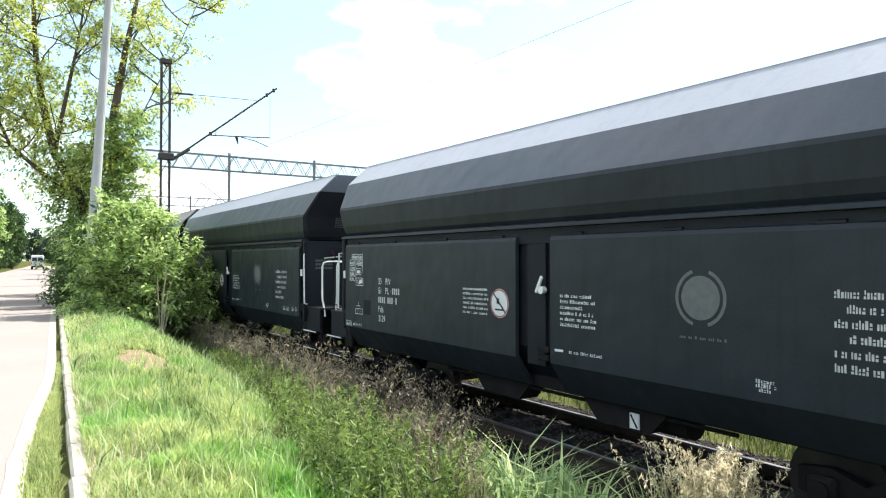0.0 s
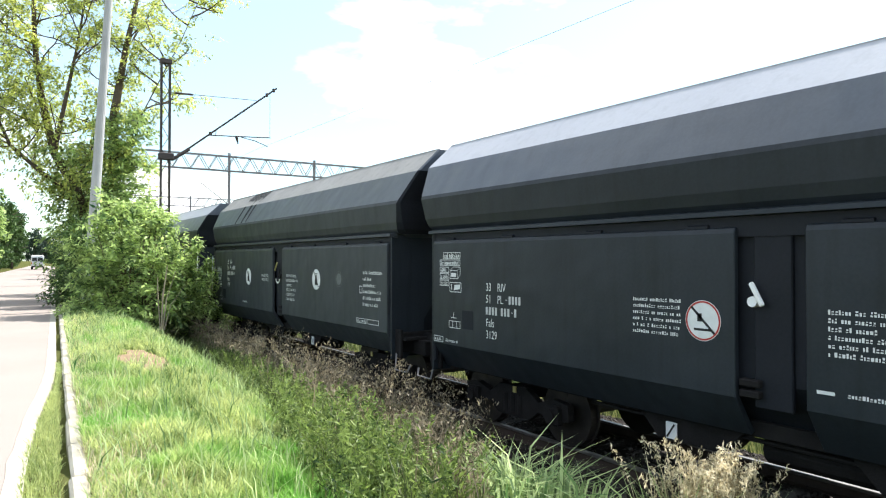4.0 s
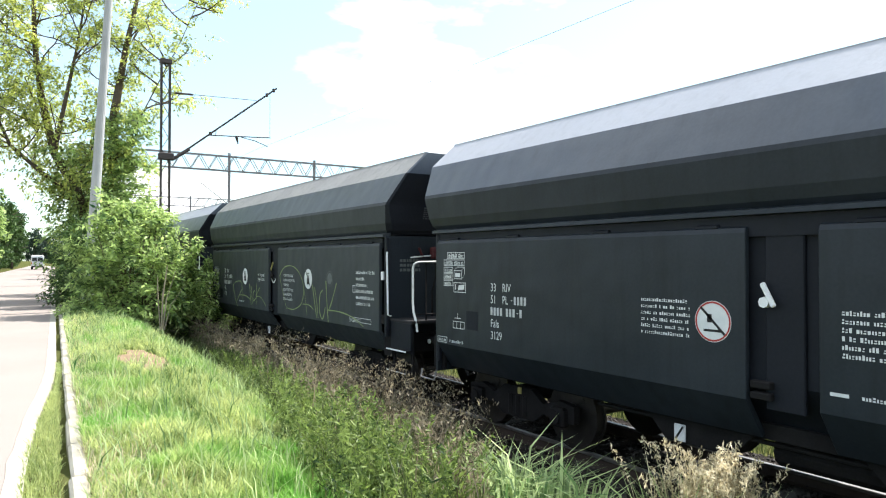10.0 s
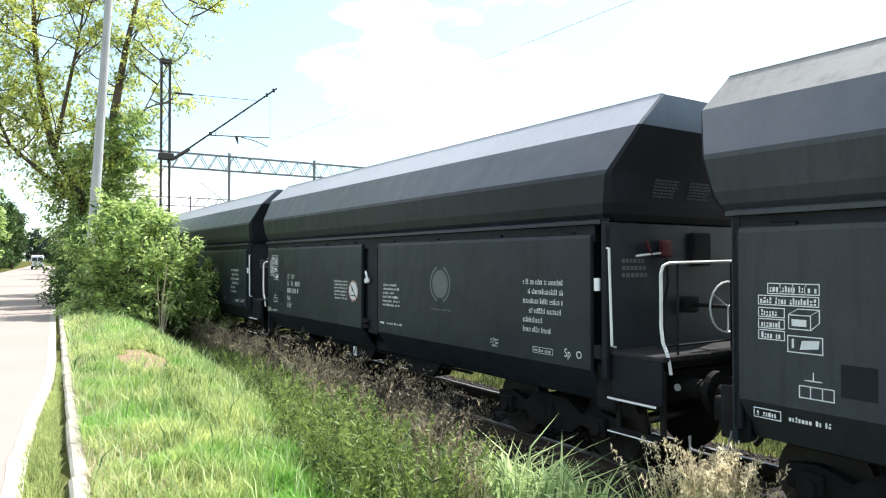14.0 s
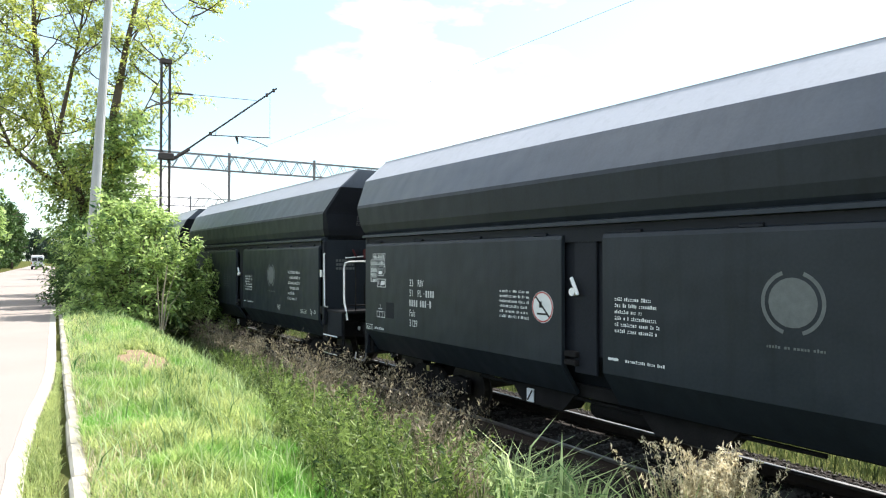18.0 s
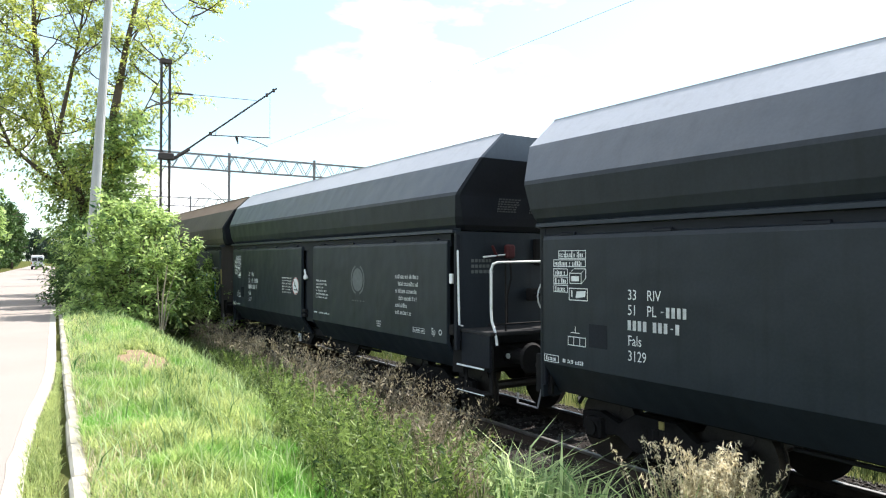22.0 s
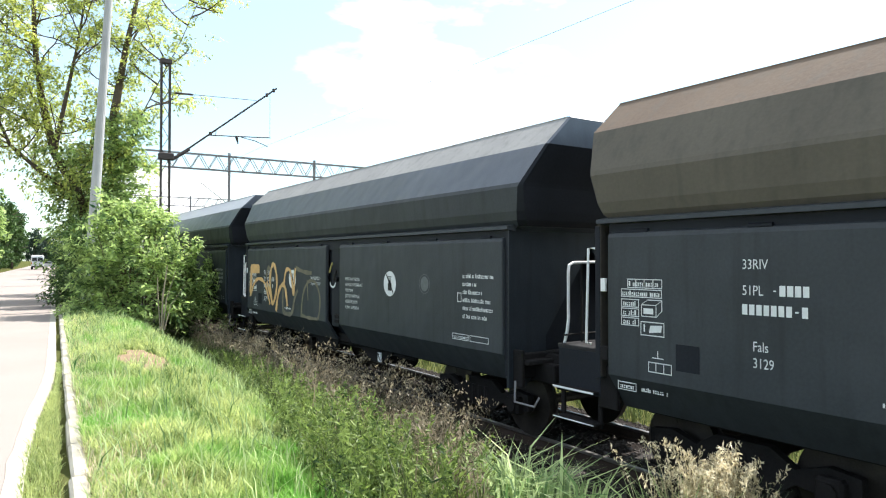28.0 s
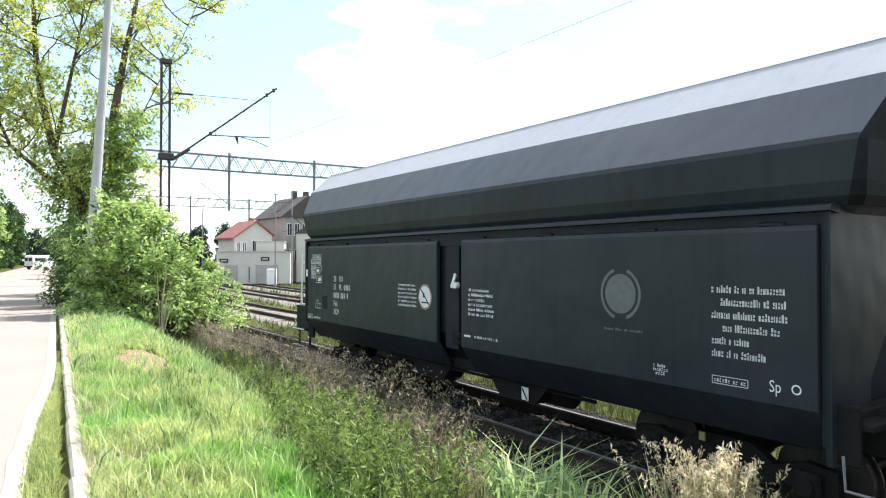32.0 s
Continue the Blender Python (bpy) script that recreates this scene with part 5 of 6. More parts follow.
def spray_cloud(name, centres, outs, per, length, size, material, parent, rng, aspect=2.6, spread=0.5, droop=0.35, label=""):
    """Leafy sprays: leaves set along short twigs that point outward, hanging a little, faces turned to the sky."""
    C = np.repeat(np.asarray([tuple(c) for c in centres], float), per, axis=0)
    D = np.asarray([tuple(o) for o in outs], float) + rng.normal(0, 0.25, (len(outs), 3))
    D /= np.linalg.norm(D, axis=1)[:, None]
    L = np.repeat(length * rng.uniform(0.6, 1.3, len(outs)), per)
    D = np.repeat(D, per, axis=0)
    N = len(C)
    f = rng.uniform(-0.2, 1.0, N)
    up = np.array((0.0, 0.0, 1.0))
    side = np.cross(D, up) + rng.normal(0, 0.2, (N, 3))
    side /= np.linalg.norm(side, axis=1)[:, None]
    hand = np.where(rng.uniform(0, 1, N) < 0.5, -1.0, 1.0)
    a = D * 0.5 + side * hand[:, None] * rng.uniform(0.4, 1.1, N)[:, None] + rng.normal(0, 0.3, (N, 3))
    a[:, 2] -= droop * (0.5 + f)
    a /= np.linalg.norm(a, axis=1)[:, None]
    S = size * rng.uniform(0.55, 1.3, N)[:, None]
    P = C + D * (L * f)[:, None] - up * (droop * L * f * f)[:, None] + a * S * 0.5 + rng.normal(0, 1, (N, 3)) * (spread * L * 0.3)[:, None]
    b = np.cross(a, up + rng.normal(0, 0.45, (N, 3)))
    b /= np.linalg.norm(b, axis=1)[:, None]
    c = np.cross(b, a)
    W = S / aspect
    v0, v2 = P - a * S / 2, P + a * S / 2
    v1, v3 = P + b * W / 2 + c * W * 0.2 - a * S * 0.08, P - b * W / 2 + c * W * 0.2 - a * S * 0.08
    verts = np.stack([v0, v1, v2, v3], 1).reshape(-1, 3)
    i = np.arange(N)[:, None] * 4
    faces = np.concatenate([i + np.array([[0, 1, 2]]), i + np.array([[0, 2, 3]])], 0)
    return raw_mesh(name, verts, faces, material, parent, label)


def grow(rng, start, direction, length, radius, depth, tubes, tips, kids=3, spread=0.6, up=0.25, wav=0.12):
    """A limb as a bent tapered tube, with smaller limbs on it."""
    p, d = Vector(start), Vector(direction).normalized()
    pts = [p.copy()]
    n = 5
    for i in range(n):
        d = (d + Vector((rng.normal(), rng.normal(), rng.normal())) * wav + Vector((0, 0, up * 0.12))).normalized()
        p = p + d * length / n
        pts.append(p.copy())
    tubes.append((pts, radius, radius * 0.55 if depth else radius * 0.25))
    if depth == 0:
        tips.extend(pts[2:])
        return
    for k in range(kids):
        f = 0.35 + 0.65 * (k + 1) / kids
        q = pts[min(n, int(f * n))]
        s = Vector((rng.normal(), rng.normal(), rng.normal() * 0.6 + up)).normalized()
        grow(rng, q, d * (1 - spread) + s * spread, length * rng.uniform(0.5, 0.75), radius * 0.5, depth - 1, tubes, tips, kids, spread, up, wav)


def limbs_mesh(tubes, n_big=8):
    bm = bmesh.new()
    for pts, r, r2 in tubes:
        add_tube(bm, pts, r, n_big if r > 0.06 else (5 if r > 0.02 else 3), r2)
    return bm


RIGHT = Vector((math.cos(YAW), -math.sin(YAW), 0))
AHEAD = Vector((math.sin(YAW), math.cos(YAW), 0))


def big_tree():
    """An old roadside willow: two trunks, sparse sunlit crown."""
    base = EYE + AHEAD * 27.5 + RIGHT * (-13.35)
    base.z = -0.1
    t = thing("roadside_tree", "tall old willow with two trunks and sparse yellow-green leaves", "tree", "", Matrix.Translation(base))
    rng = np.random.default_rng(11)
    tubes, tips = [], []
    def line(pts):
        return [RIGHT * a + Vector((0, 0, b)) + AHEAD * c for a, b, c in pts]
    trunk_a = line(((0, -0.3, 0), (0.05, 2.5, 0.1), (0.0, 5.0, 0), (0.15, 7.6, -0.2), (0.45, 10.0, 0), (0.9, 12.6, 0.2), (1.1, 15.0, 0.3)))
    trunk_b = line(((-0.5, -0.3, 0.1), (-0.75, 2.2, 0), (-1.2, 4.2, -0.2), (-2.2, 6.0, -0.3), (-2.9, 8.3, 0), (-3.2, 10.5, 0), (-3.4, 13.0, 0.2), (-3.6, 15.0, 0.4)))
    limb_c = line(((-1.2, 4.2, -0.2), (-2.6, 5.2, -0.5), (-3.9, 6.3, -0.4), (-5.0, 8.4, -0.2), (-5.6, 10.5, 0)))
    limb_d = line(((0.0, 5.0, 0), (0.9, 6.6, -0.4), (1.9, 8.6, -0.4), (2.9, 10.6, -0.3), (3.6, 12.6, 0)))
    limb_e = line(((-2.2, 6.0, -0.3), (-1.6, 8.0, -0.6), (-1.2, 10.2, -0.5), (-0.9, 12.8, -0.3)))
    for pts, r, r2 in ((trunk_a, 0.30, 0.03), (trunk_b, 0.25, 0.04), (limb_c, 0.10, 0.03), (limb_d, 0.035, 0.012), (limb_e, 0.10, 0.025)):
        tubes.append((pts, r, r2))
        for i in range(2, len(pts)):
            for k in range(4):
                s = Vector((rng.normal(), rng.normal(), abs(rng.normal()) * 0.8 + 0.1))
                grow(rng, pts[i].lerp(pts[i - 1], rng.uniform(0, 1)), s, rng.uniform(1.1, 2.2), 0.035, 1, tubes, tips, 4, 0.7, 0.35, 0.15)
    part("trunk", limbs_mesh(tubes), BARK, t, "rough dark bark")
    for pts in (trunk_a, trunk_b, limb_c, limb_d, limb_e):
        for i in range(3, len(pts)):
            for k in range(9):
                q = pts[i].lerp(pts[i - 1], k / 9)
                tips.append(q + Vector((rng.normal() * 0.45, rng.normal() * 0.45, rng.normal() * 0.3)))
    idx = rng.permutation(len(tips))[:2100]
    pts = [tips[i] for i in idx]
    core = Vector((0, 0, 7.5)) - RIGHT * 1.6
    def outward(p):
        d = (Vector(p) - core) * 0.12
        return d + Vector((rng.normal(), rng.normal(), rng.normal() * 0.5)) * 0.6
    spray_cloud("crown", pts, [outward(p) for p in pts], 21, 0.5, 0.17, LEAF_TREE, t, rng, 2.3, 0.6, 0.5)
    hang = [RIGHT * rng.normal(-4.0, 0.7) + AHEAD * rng.normal(-0.2, 0.7) + Vector((0, 0, rng.uniform(5.6, 9.8))) for _ in range(130)]
    hang += [RIGHT * rng.normal(-2.5, 0.6) + AHEAD * rng.normal(0, 0.6) + Vector((0, 0, rng.uniform(4.6, 9.4))) for _ in range(150)]
    spray_cloud("hanging_leaves", hang, [outward(p) for p in hang], 18, 0.45, 0.17, LEAF_TREE, t, rng, 2.3, 0.6, 0.7)
    # denser shoots that climb the trunk
    low = [RIGHT * min(1.6, rng.normal(0.62, 0.5)) + AHEAD * rng.normal(-0.4, 0.5) + Vector((0, 0, rng.uniform(1.8, 7.5))) for _ in range(330)]
    low += [RIGHT * max(-2.6, rng.normal(-1.2, 0.55)) + AHEAD * rng.normal(0.2, 0.6) + Vector((0, 0, rng.uniform(0.8, 6.2))) for _ in range(280)]
    spray_cloud("lower_crown", low, [(p - Vector((0, 0, p.z))) * 0.7 - AHEAD * 0.5 + Vector((0, 0, 0.4)) for p in low], 30, 0.5, 0.2, LEAF_SHRUB, t, rng, 2.4, 0.6, 0.5)
    return t


big_tree()


def shrub(name, centre, half_w, half_d, height, clumps, per, size, label, seed, material):
    """A dense roadside shrub: many stems from the ground, long pointed leaves."""
    t = thing(name, label, "shrub", "shrubs by the mast", Matrix.Translation(centre))
    rng = np.random.default_rng(seed)
    tubes, pts = [], []
    for i in range(46):
        a = rng.uniform(0, 6.2832)
        k = rng.uniform(0.2, 1.0)
        top = RIGHT * math.cos(a) * half_w * k * 0.85 + AHEAD * math.sin(a) * half_d * k * 0.85
        h = height * (1 - 0.5 * k * k) * rng.uniform(0.75, 1.03)
        foot = top * 0.35
        st = [foot + Vector((0, 0, -0.1)), foot.lerp(top, 0.35) + Vector((0, 0, h * 0.4)), foot.lerp(top, 0.75) + Vector((0, 0, h * 0.75)), top + Vector((0, 0, h))]
        tubes.append((st, 0.022, 0.006))
    tagged(part("stem_cluster", limbs_mesh(tubes), BARK, t), kind="stuff")
    outs = []
    while len(pts) < clumps:
        # sprays on an uneven dome, most of them near its skin
        a, e = rng.uniform(0, 6.2832), math.asin(rng.uniform(-0.02, 1.0))
        d = Vector((math.cos(a) * math.cos(e), math.sin(a) * math.cos(e), math.sin(e)))
        k = (0.86 + 0.42 * noise.noise(d * 2.3 + Vector((seed * 3.1, 0, 0))) + 0.12 * noise.noise(d * 6.0 + Vector((0, seed, 0))))
        k *= 1 - 0.45 * rng.uniform() ** 2.2
        # the flanks stand steeper than a ball's
        q = math.cos(e) ** 0.75
        pts.append(RIGHT * math.cos(a) * q * half_w * k + AHEAD * math.sin(a) * q * half_d * k + Vector((0, 0, max(0.12, math.sin(e)) * height * k)))
        outs.append(RIGHT * d.x + AHEAD * d.y + Vector((0, 0, 0.25 + 0.7 * d.z)))
    # young shoots that stand out of the outline
    for i in range(int(clumps / 16)):
        a, k = rng.uniform(0, 6.2832), rng.uniform(0.1, 0.9)
        foot = RIGHT * math.cos(a) * half_w * k + AHEAD * math.sin(a) * half_d * k + Vector((0, 0, height * (0.92 - 0.5 * k * k)))
        for j in range(3):
            pts.append(foot + Vector((math.cos(a) * 0.05 * j, math.sin(a) * 0.05 * j, 0.12 * j)))
            outs.append(Vector((math.cos(a) * 0.4, math.sin(a) * 0.4, 1)))
    spray_cloud("foliage", pts, outs, per, 2.4 * size, size, material, t, rng, 2.7, 0.55, 0.45)
    return t


shrub("roadside_shrub", EYE + AHEAD * 20.3 + RIGHT * (-9.15) + Vector((0, 0, -1.8)), 1.95, 1.6, 3.35, 620, 25, 0.19, "leafy bright green roadside shrub with pale stems", 3, LEAF_SHRUB)
shrub("roadside_shrub", EYE + AHEAD * 24.0 + RIGHT * (-12.2) + Vector((0, 0, -1.65)), 1.35, 1.5, 2.9, 300, 24, 0.17, "dark leafy shrub crowding the lamp post", 4, LEAF_DARK)
shrub("roadside_shrub", EYE + AHEAD * 21.5 + RIGHT * (-7.75) + Vector((0, 0, -2.2)), 1.25, 1.2, 2.0, 240, 24, 0.15, "low leafy shrub on the bank", 7, LEAF_SHRUB)
shrub("roadside_shrub", EYE + AHEAD * 33.0 + RIGHT * (-16.4) + Vector((0, 0, -1.7)), 2.2, 2.5, 5.0, 420, 22, 0.2, "dark shrub beside the road under the tree", 8, LEAF_DARK)


bare_stems = thing("bare_sapling", "pale bare stems at the edge of the shrub", "sapling", "", Matrix.Translation(EYE + AHEAD * 18.1 + RIGHT * (-7.45) + Vector((0, 0, -1.75))))
for k, (dx, h, r) in enumerate(((-0.12, 1.3, 0.022), (0.0, 1.6, 0.028), (0.1, 1.45, 0.02), (0.22, 1.1, 0.016))):
    part("stem", tube([RIGHT * dx * 0.3 + Vector((0, 0, -0.1)), RIGHT * dx * 0.8 + AHEAD * 0.05 * k + Vector((0, 0, h * 0.5)), RIGHT * (dx * 2.2 + 0.1) + AHEAD * 0.1 + Vector((0, 0, h))], r, 6, r * 0.4), BARK_PALE, bare_stems)


def far_tree(x, y, h, w, seed, material, label, z0=0.0):
    """A tree far off: trunk, a few limbs, a crown of leaf clumps with gaps."""
    t = thing("far_tree", label, "tree", "trees in the distance", pose(x, y, z0))
    rng = np.random.default_rng(seed)
    tubes, tips = [], []
    tubes.append(([Vector((0, 0, -0.2)), Vector((0.1, 0, h * 0.3)), Vector((0, 0.1, h * 0.6)), Vector((0, 0, h * 0.9))], 0.02 * h, 0.004 * h))
    for k in range(7):
        a = k * 2.4
        grow(rng, (0, 0, h * (0.22 + 0.09 * k)), (math.cos(a), math.sin(a), 0.7), w * 0.6, 0.008 * h, 1, tubes, tips, 3)
    part("trunk", limbs_mesh(tubes), BARK, t)
    pts = []
    while len(pts) < 240:
        u, v, z = rng.uniform(-1, 1), rng.uniform(-1, 1), rng.uniform(0.12, 1)
        q = math.sqrt(u * u + v * v)
        if q < (0.45 + 0.9 * z) * (1.02 - z) ** 0.5 * 1.05 * (0.8 + 0.4 * noise.noise(Vector((u * 2, v * 2 + seed, z * 4)))):
            pts.append((u * w, v * w, z * h))
    leaf_cloud("crown", pts, [w * rng.uniform(0.1, 0.2) for _ in pts], 22, w * 0.11, material, t, rng, 1.6)
    return t


for x, y, h, w in ((0.6, 128, 9.5, 3.4), (2.2, 146, 9.0, 3.2), (3.6, 166, 9.0, 3.4), (4.8, 188, 9.5, 3.6), (0.9, 120, 3.2, 2.4), (2.0, 136, 3.0, 2.4), (3.2, 154, 3.2, 2.6), (4.4, 176, 3.4, 2.6)):
    far_tree(x - 1.2, y, h, w, int(y) + 400, LEAF_DARK, "leafy tree lining the far side of the road" if h > 5 else "low bush lining the far side of the road", 0.0)
for d, r, h, w, m, lb in ((70, -47.5, 11.6, 3.8, LEAF_SHRUB, "leafy tree across the road"), (105, -68.5, 11.5, 4.6, LEAF_DARK, "leafy tree across the road"), (125, -79, 11.5, 4.2, LEAF_DARK, "leafy tree across the road"),
                          (160, -101.5, 13.6, 4.4, LEAF_BLUE, "dark conifer-like tree across the road"), (235, -141, 13, 5, LEAF_BLUE, "dark tree at the end of the road"), (90, -61, 10.5, 4.2, LEAF_DARK, "leafy tree across the road"),
                          (260, -152, 10, 6, LEAF_BLUE, "dark tree at the end of the road"), (300, -172, 9, 6, LEAF_DARK, "tree at the end of the road"), (240, -136, 8, 5, LEAF_DARK, "tree at the end of the road"),
                          (60, -30.0, 7.5, 2.6, LEAF_DARK, "roadside tree beyond the shrub"), (80, -41.2, 7.5, 2.8, LEAF_DARK, "roadside tree beyond the shrub"), (120, -64.0, 8, 3.0, LEAF_DARK, "roadside tree far down the road")):
    p = EYE + AHEAD * d + RIGHT * r
    far_tree(p.x, p.y, h, w, int(d), m, lb, -0.1)
for i, (d, r, h, w) in enumerate(((150, -53.5, 10.2, 4.0), (155, -49.5, 11.0, 4.2), (148, -57, 8.6, 4.0), (165, -60, 9.5, 4.5), (170, -46, 9.0, 4.0), (150, -44.5, 7.5, 4.0), (175, -66, 9.0, 4.5), (180, -73, 9.0, 5.0), (190, -38, 10, 5), (200, -28, 10, 5), (200, -16, 10, 6), (200, -2, 10, 6), (190, 14, 9, 6), (180, 30, 10, 6), (175, 48, 9, 6), (170, 70, 10, 6), (165, 92, 9, 6), (160, 115, 10, 6))):
    p = EYE + AHEAD * d + RIGHT * r
    far_tree(p.x, p.y, h, w, 100 + i, LEAF_BLUE, "dark green tree behind the station", -1.0)


def blades(name, X, Y, Z, H, W, lean, material, rng, label, category, mid=0.55, tip=0.88):
    """Grass as bent tapering blades of three faces, all in one object."""
    n = len(X)
    a = rng.uniform(0, 6.2832, n)
    dx, dy = np.cos(a), np.sin(a)
    b = rng.uniform(0, 6.2832, n)
    wx, wy = np.cos(b) * W / 2, np.sin(b) * W / 2
    L = H * lean * rng.uniform(0.2, 1.0, n)
    base = np.stack([X, Y, Z], 1)
    def at(f, hz):
        return base + np.stack([dx * L * f, dy * L * f, H * hz], 1)
    side = np.stack([wx, wy, np.zeros(n)], 1)
    p0, p1, p2 = at(0, -0.03), at(0.3, mid), at(1.0, tip)
    V = np.stack([p0 - side, p0 + side, p1 - side * 0.8, p1 + side * 0.8, p2], 1).reshape(-1, 3)
    i = np.arange(n)[:, None] * 5
    F = np.concatenate([i + np.array([[0, 1, 3]]), i + np.array([[0, 3, 2]]), i + np.array([[2, 3, 4]])], 0)
    ob = raw_mesh(name, V, F, material)
    return tagged(ob, label, category, kind="stuff")


def seed_grass(stalk_name, head_name, X, Y, Z, H, width, lean, heads, size, m_stalk, m_head, rng, label, fuzz=1.0):
    """Stalks that lean, each with a loose panicle of small husks along its upper third."""
    n = len(X)
    a = rng.uniform(0, 6.2832, n)
    L = H * lean * rng.uniform(0.15, 1.0, n)
    base = np.stack([X, Y, Z], 1)
    d = np.stack([np.cos(a) * L, np.sin(a) * L, np.zeros(n)], 1)
    wide = width * (1 + Y / 20)
    side = np.stack([np.cos(a + 1.3) * wide / 2, np.sin(a + 1.3) * wide / 2, np.zeros(n)], 1)
    def at(t):
        return base + d * (t ** 2)[:, None] + np.stack([0 * H, 0 * H, H * (t - 0.12 * t ** 3)], 1)
    one = np.ones(n)
    p0, p1, p2, p3 = at(0 * one), at(0.4 * one), at(0.75 * one), at(one)
    V = np.stack([p0 - side, p0 + side, p1 - side, p1 + side, p2 - side * 0.7, p2 + side * 0.7, p3], 1).reshape(-1, 3)
    i = np.arange(n)[:, None] * 7
    F = np.concatenate([i + np.array([[a_, b_, c_]]) for a_, b_, c_ in ((0, 1, 3), (0, 3, 2), (2, 3, 5), (2, 5, 4), (4, 5, 6))], 0)
    tagged(raw_mesh(stalk_name, V, F, m_stalk), label, "grass", kind="stuff")
    C = []
    for k in range(heads):
        t = 1.02 - 0.3 * rng.uniform(0, 1, n) ** (1.0 if fuzz == 1 else 1.8)
        C.append(at(t) + rng.normal(0, 0.012 * fuzz, (n, 3)) * (1.6 - t)[:, None] * 3.0)
    C = np.concatenate(C, 0)
    tagged(leaf_cloud(head_name, C, [0.012] * len(C), 1, size, m_head, None, rng, 3.2, -0.6), label, "grass", kind="stuff")


rg = np.random.default_rng(21)


def scatter(n, x0, x1, y0, y1, keep):
    """Random places on the bank, as height-mapped arrays, thinned by keep."""
    X, Y = rg.uniform(0, 1, n), rg.uniform(y0, y1, n)
    lo = np.array([x0(y) for y in Y])
    hi = np.array([x1(y) for y in Y])
    X = lo + (hi - lo) * X
    m = np.array([keep(x, y) for x, y in zip(X, Y)]) > rg.uniform(0, 1, n)
    X, Y = X[m], Y[m]
    Z = np.array([ground_z(x, y) for x, y in zip(X, Y)])
    return X, Y, Z


def bare(x, y):
    return 1.0 if ((x - 1.95) / 0.38) ** 2 + ((y - 11.4) / 1.6) ** 2 > 1.0 + 1.3 * noise.noise(Vector((x * 3, y * 2, 1))) else 0.03


def bank(y):
    return TRACK_X + bend(y) - 2.5


def near_fade(x, y):
    # thinner with distance
    return bare(x, y) * min(1.0, (9.0 / max(y, 4.0)) ** 1.1)


def lawn_edge(y):
    """Where the short grass gives way to the weeds of the bank."""
    for (a, u), (b, v) in zip(EDGE_LINE, EDGE_LINE[1:]):
        if y <= b:
            return u + (v - u) * (y - a) / (b - a)
    return EDGE_LINE[-1][1]


EDGE_LINE = ((-10.0, 1.5), (4.0, 1.62), (4.6, 1.8), (7.4, 2.5), (12.0, 3.3), (17.7, 4.0), (26.0, 4.6))
X, Y, Z = scatter(300000, lambda y: kerb_x(y) + 0.13, lambda y: min(lawn_edge(y) + 0.8, bank(y)), 2.6, 26.0, lambda x, y: near_fade(x, y) * (x < 0.76 * y))
tall = np.array([noise.noise(Vector((x * 2.6, y * 2.2, 0))) + 0.6 * noise.noise(Vector((x * 7, y * 6, 4))) for x, y in zip(X, Y)])
blades("lawn_grass", X, Y, Z, rg.uniform(0.07, 0.20, len(X)) * np.clip(0.85 + 1.0 * tall, 0.3, 2.0), rg.uniform(0.005, 0.010, len(X)) * (1 + Y / 25), 0.75, GRASS, rg, "bright sunlit uncut green grass", "grass")
X, Y, Z = scatter(11000, lambda y: kerb_x(y) - 0.30 * (1 - smooth(6.0, 12.0, y)), lambda y: kerb_x(y) - 0.05, 2.6, 12.0, lambda x, y: 0.8)
blades("gutter_grass", X, Y, Z + 0.03, rg.uniform(0.03, 0.12, len(X)), rg.uniform(0.005, 0.009, len(X)), 0.9, GUTTER, rg, "dry grass growing in the gutter beside the kerb", "grass")
# taller weeds down the bank
X, Y, Z = scatter(70000, lambda y: lawn_edge(y), lambda y: TRACK_X - 1.75, 2.4, 24.0, lambda x, y: (x < 0.74 * y) * min(1.0, (10.0 / max(y, 4)) ** 0.9) * smooth(0.0, 0.9, x - lawn_edge(y)))
blades("bank_weeds", X, Y, Z, rg.uniform(0.22, 0.62, len(X)), rg.uniform(0.006, 0.014, len(X)) * (1 + Y / 25), 0.7, WEED, rg, "tall weeds and grass on the railway bank", "weeds")
X, Y, Z = scatter(4600, lambda y: lawn_edge(y) + 0.35, lambda y: TRACK_X - 1.9, 2.4, 24.0, lambda x, y: (x < 0.76 * y) * (0.15 + 0.7 * smooth(0.4, 1.3, x - lawn_edge(y))) * (1 - 0.72 * smooth(7.0, 15.0, y)))
rise = np.array([noise.noise(Vector((a * 1.7, b * 1.3, 7))) for a, b in zip(X, Y)])
seed_grass("dry_stalks", "seed_heads", X, Y, Z, rg.uniform(0.45, 0.95, len(X)) * (0.85 + 0.75 * rise), 0.007, 0.45, 18, 0.04, SEED, SEED, rg, "brown feathery grass gone to seed on the bank")
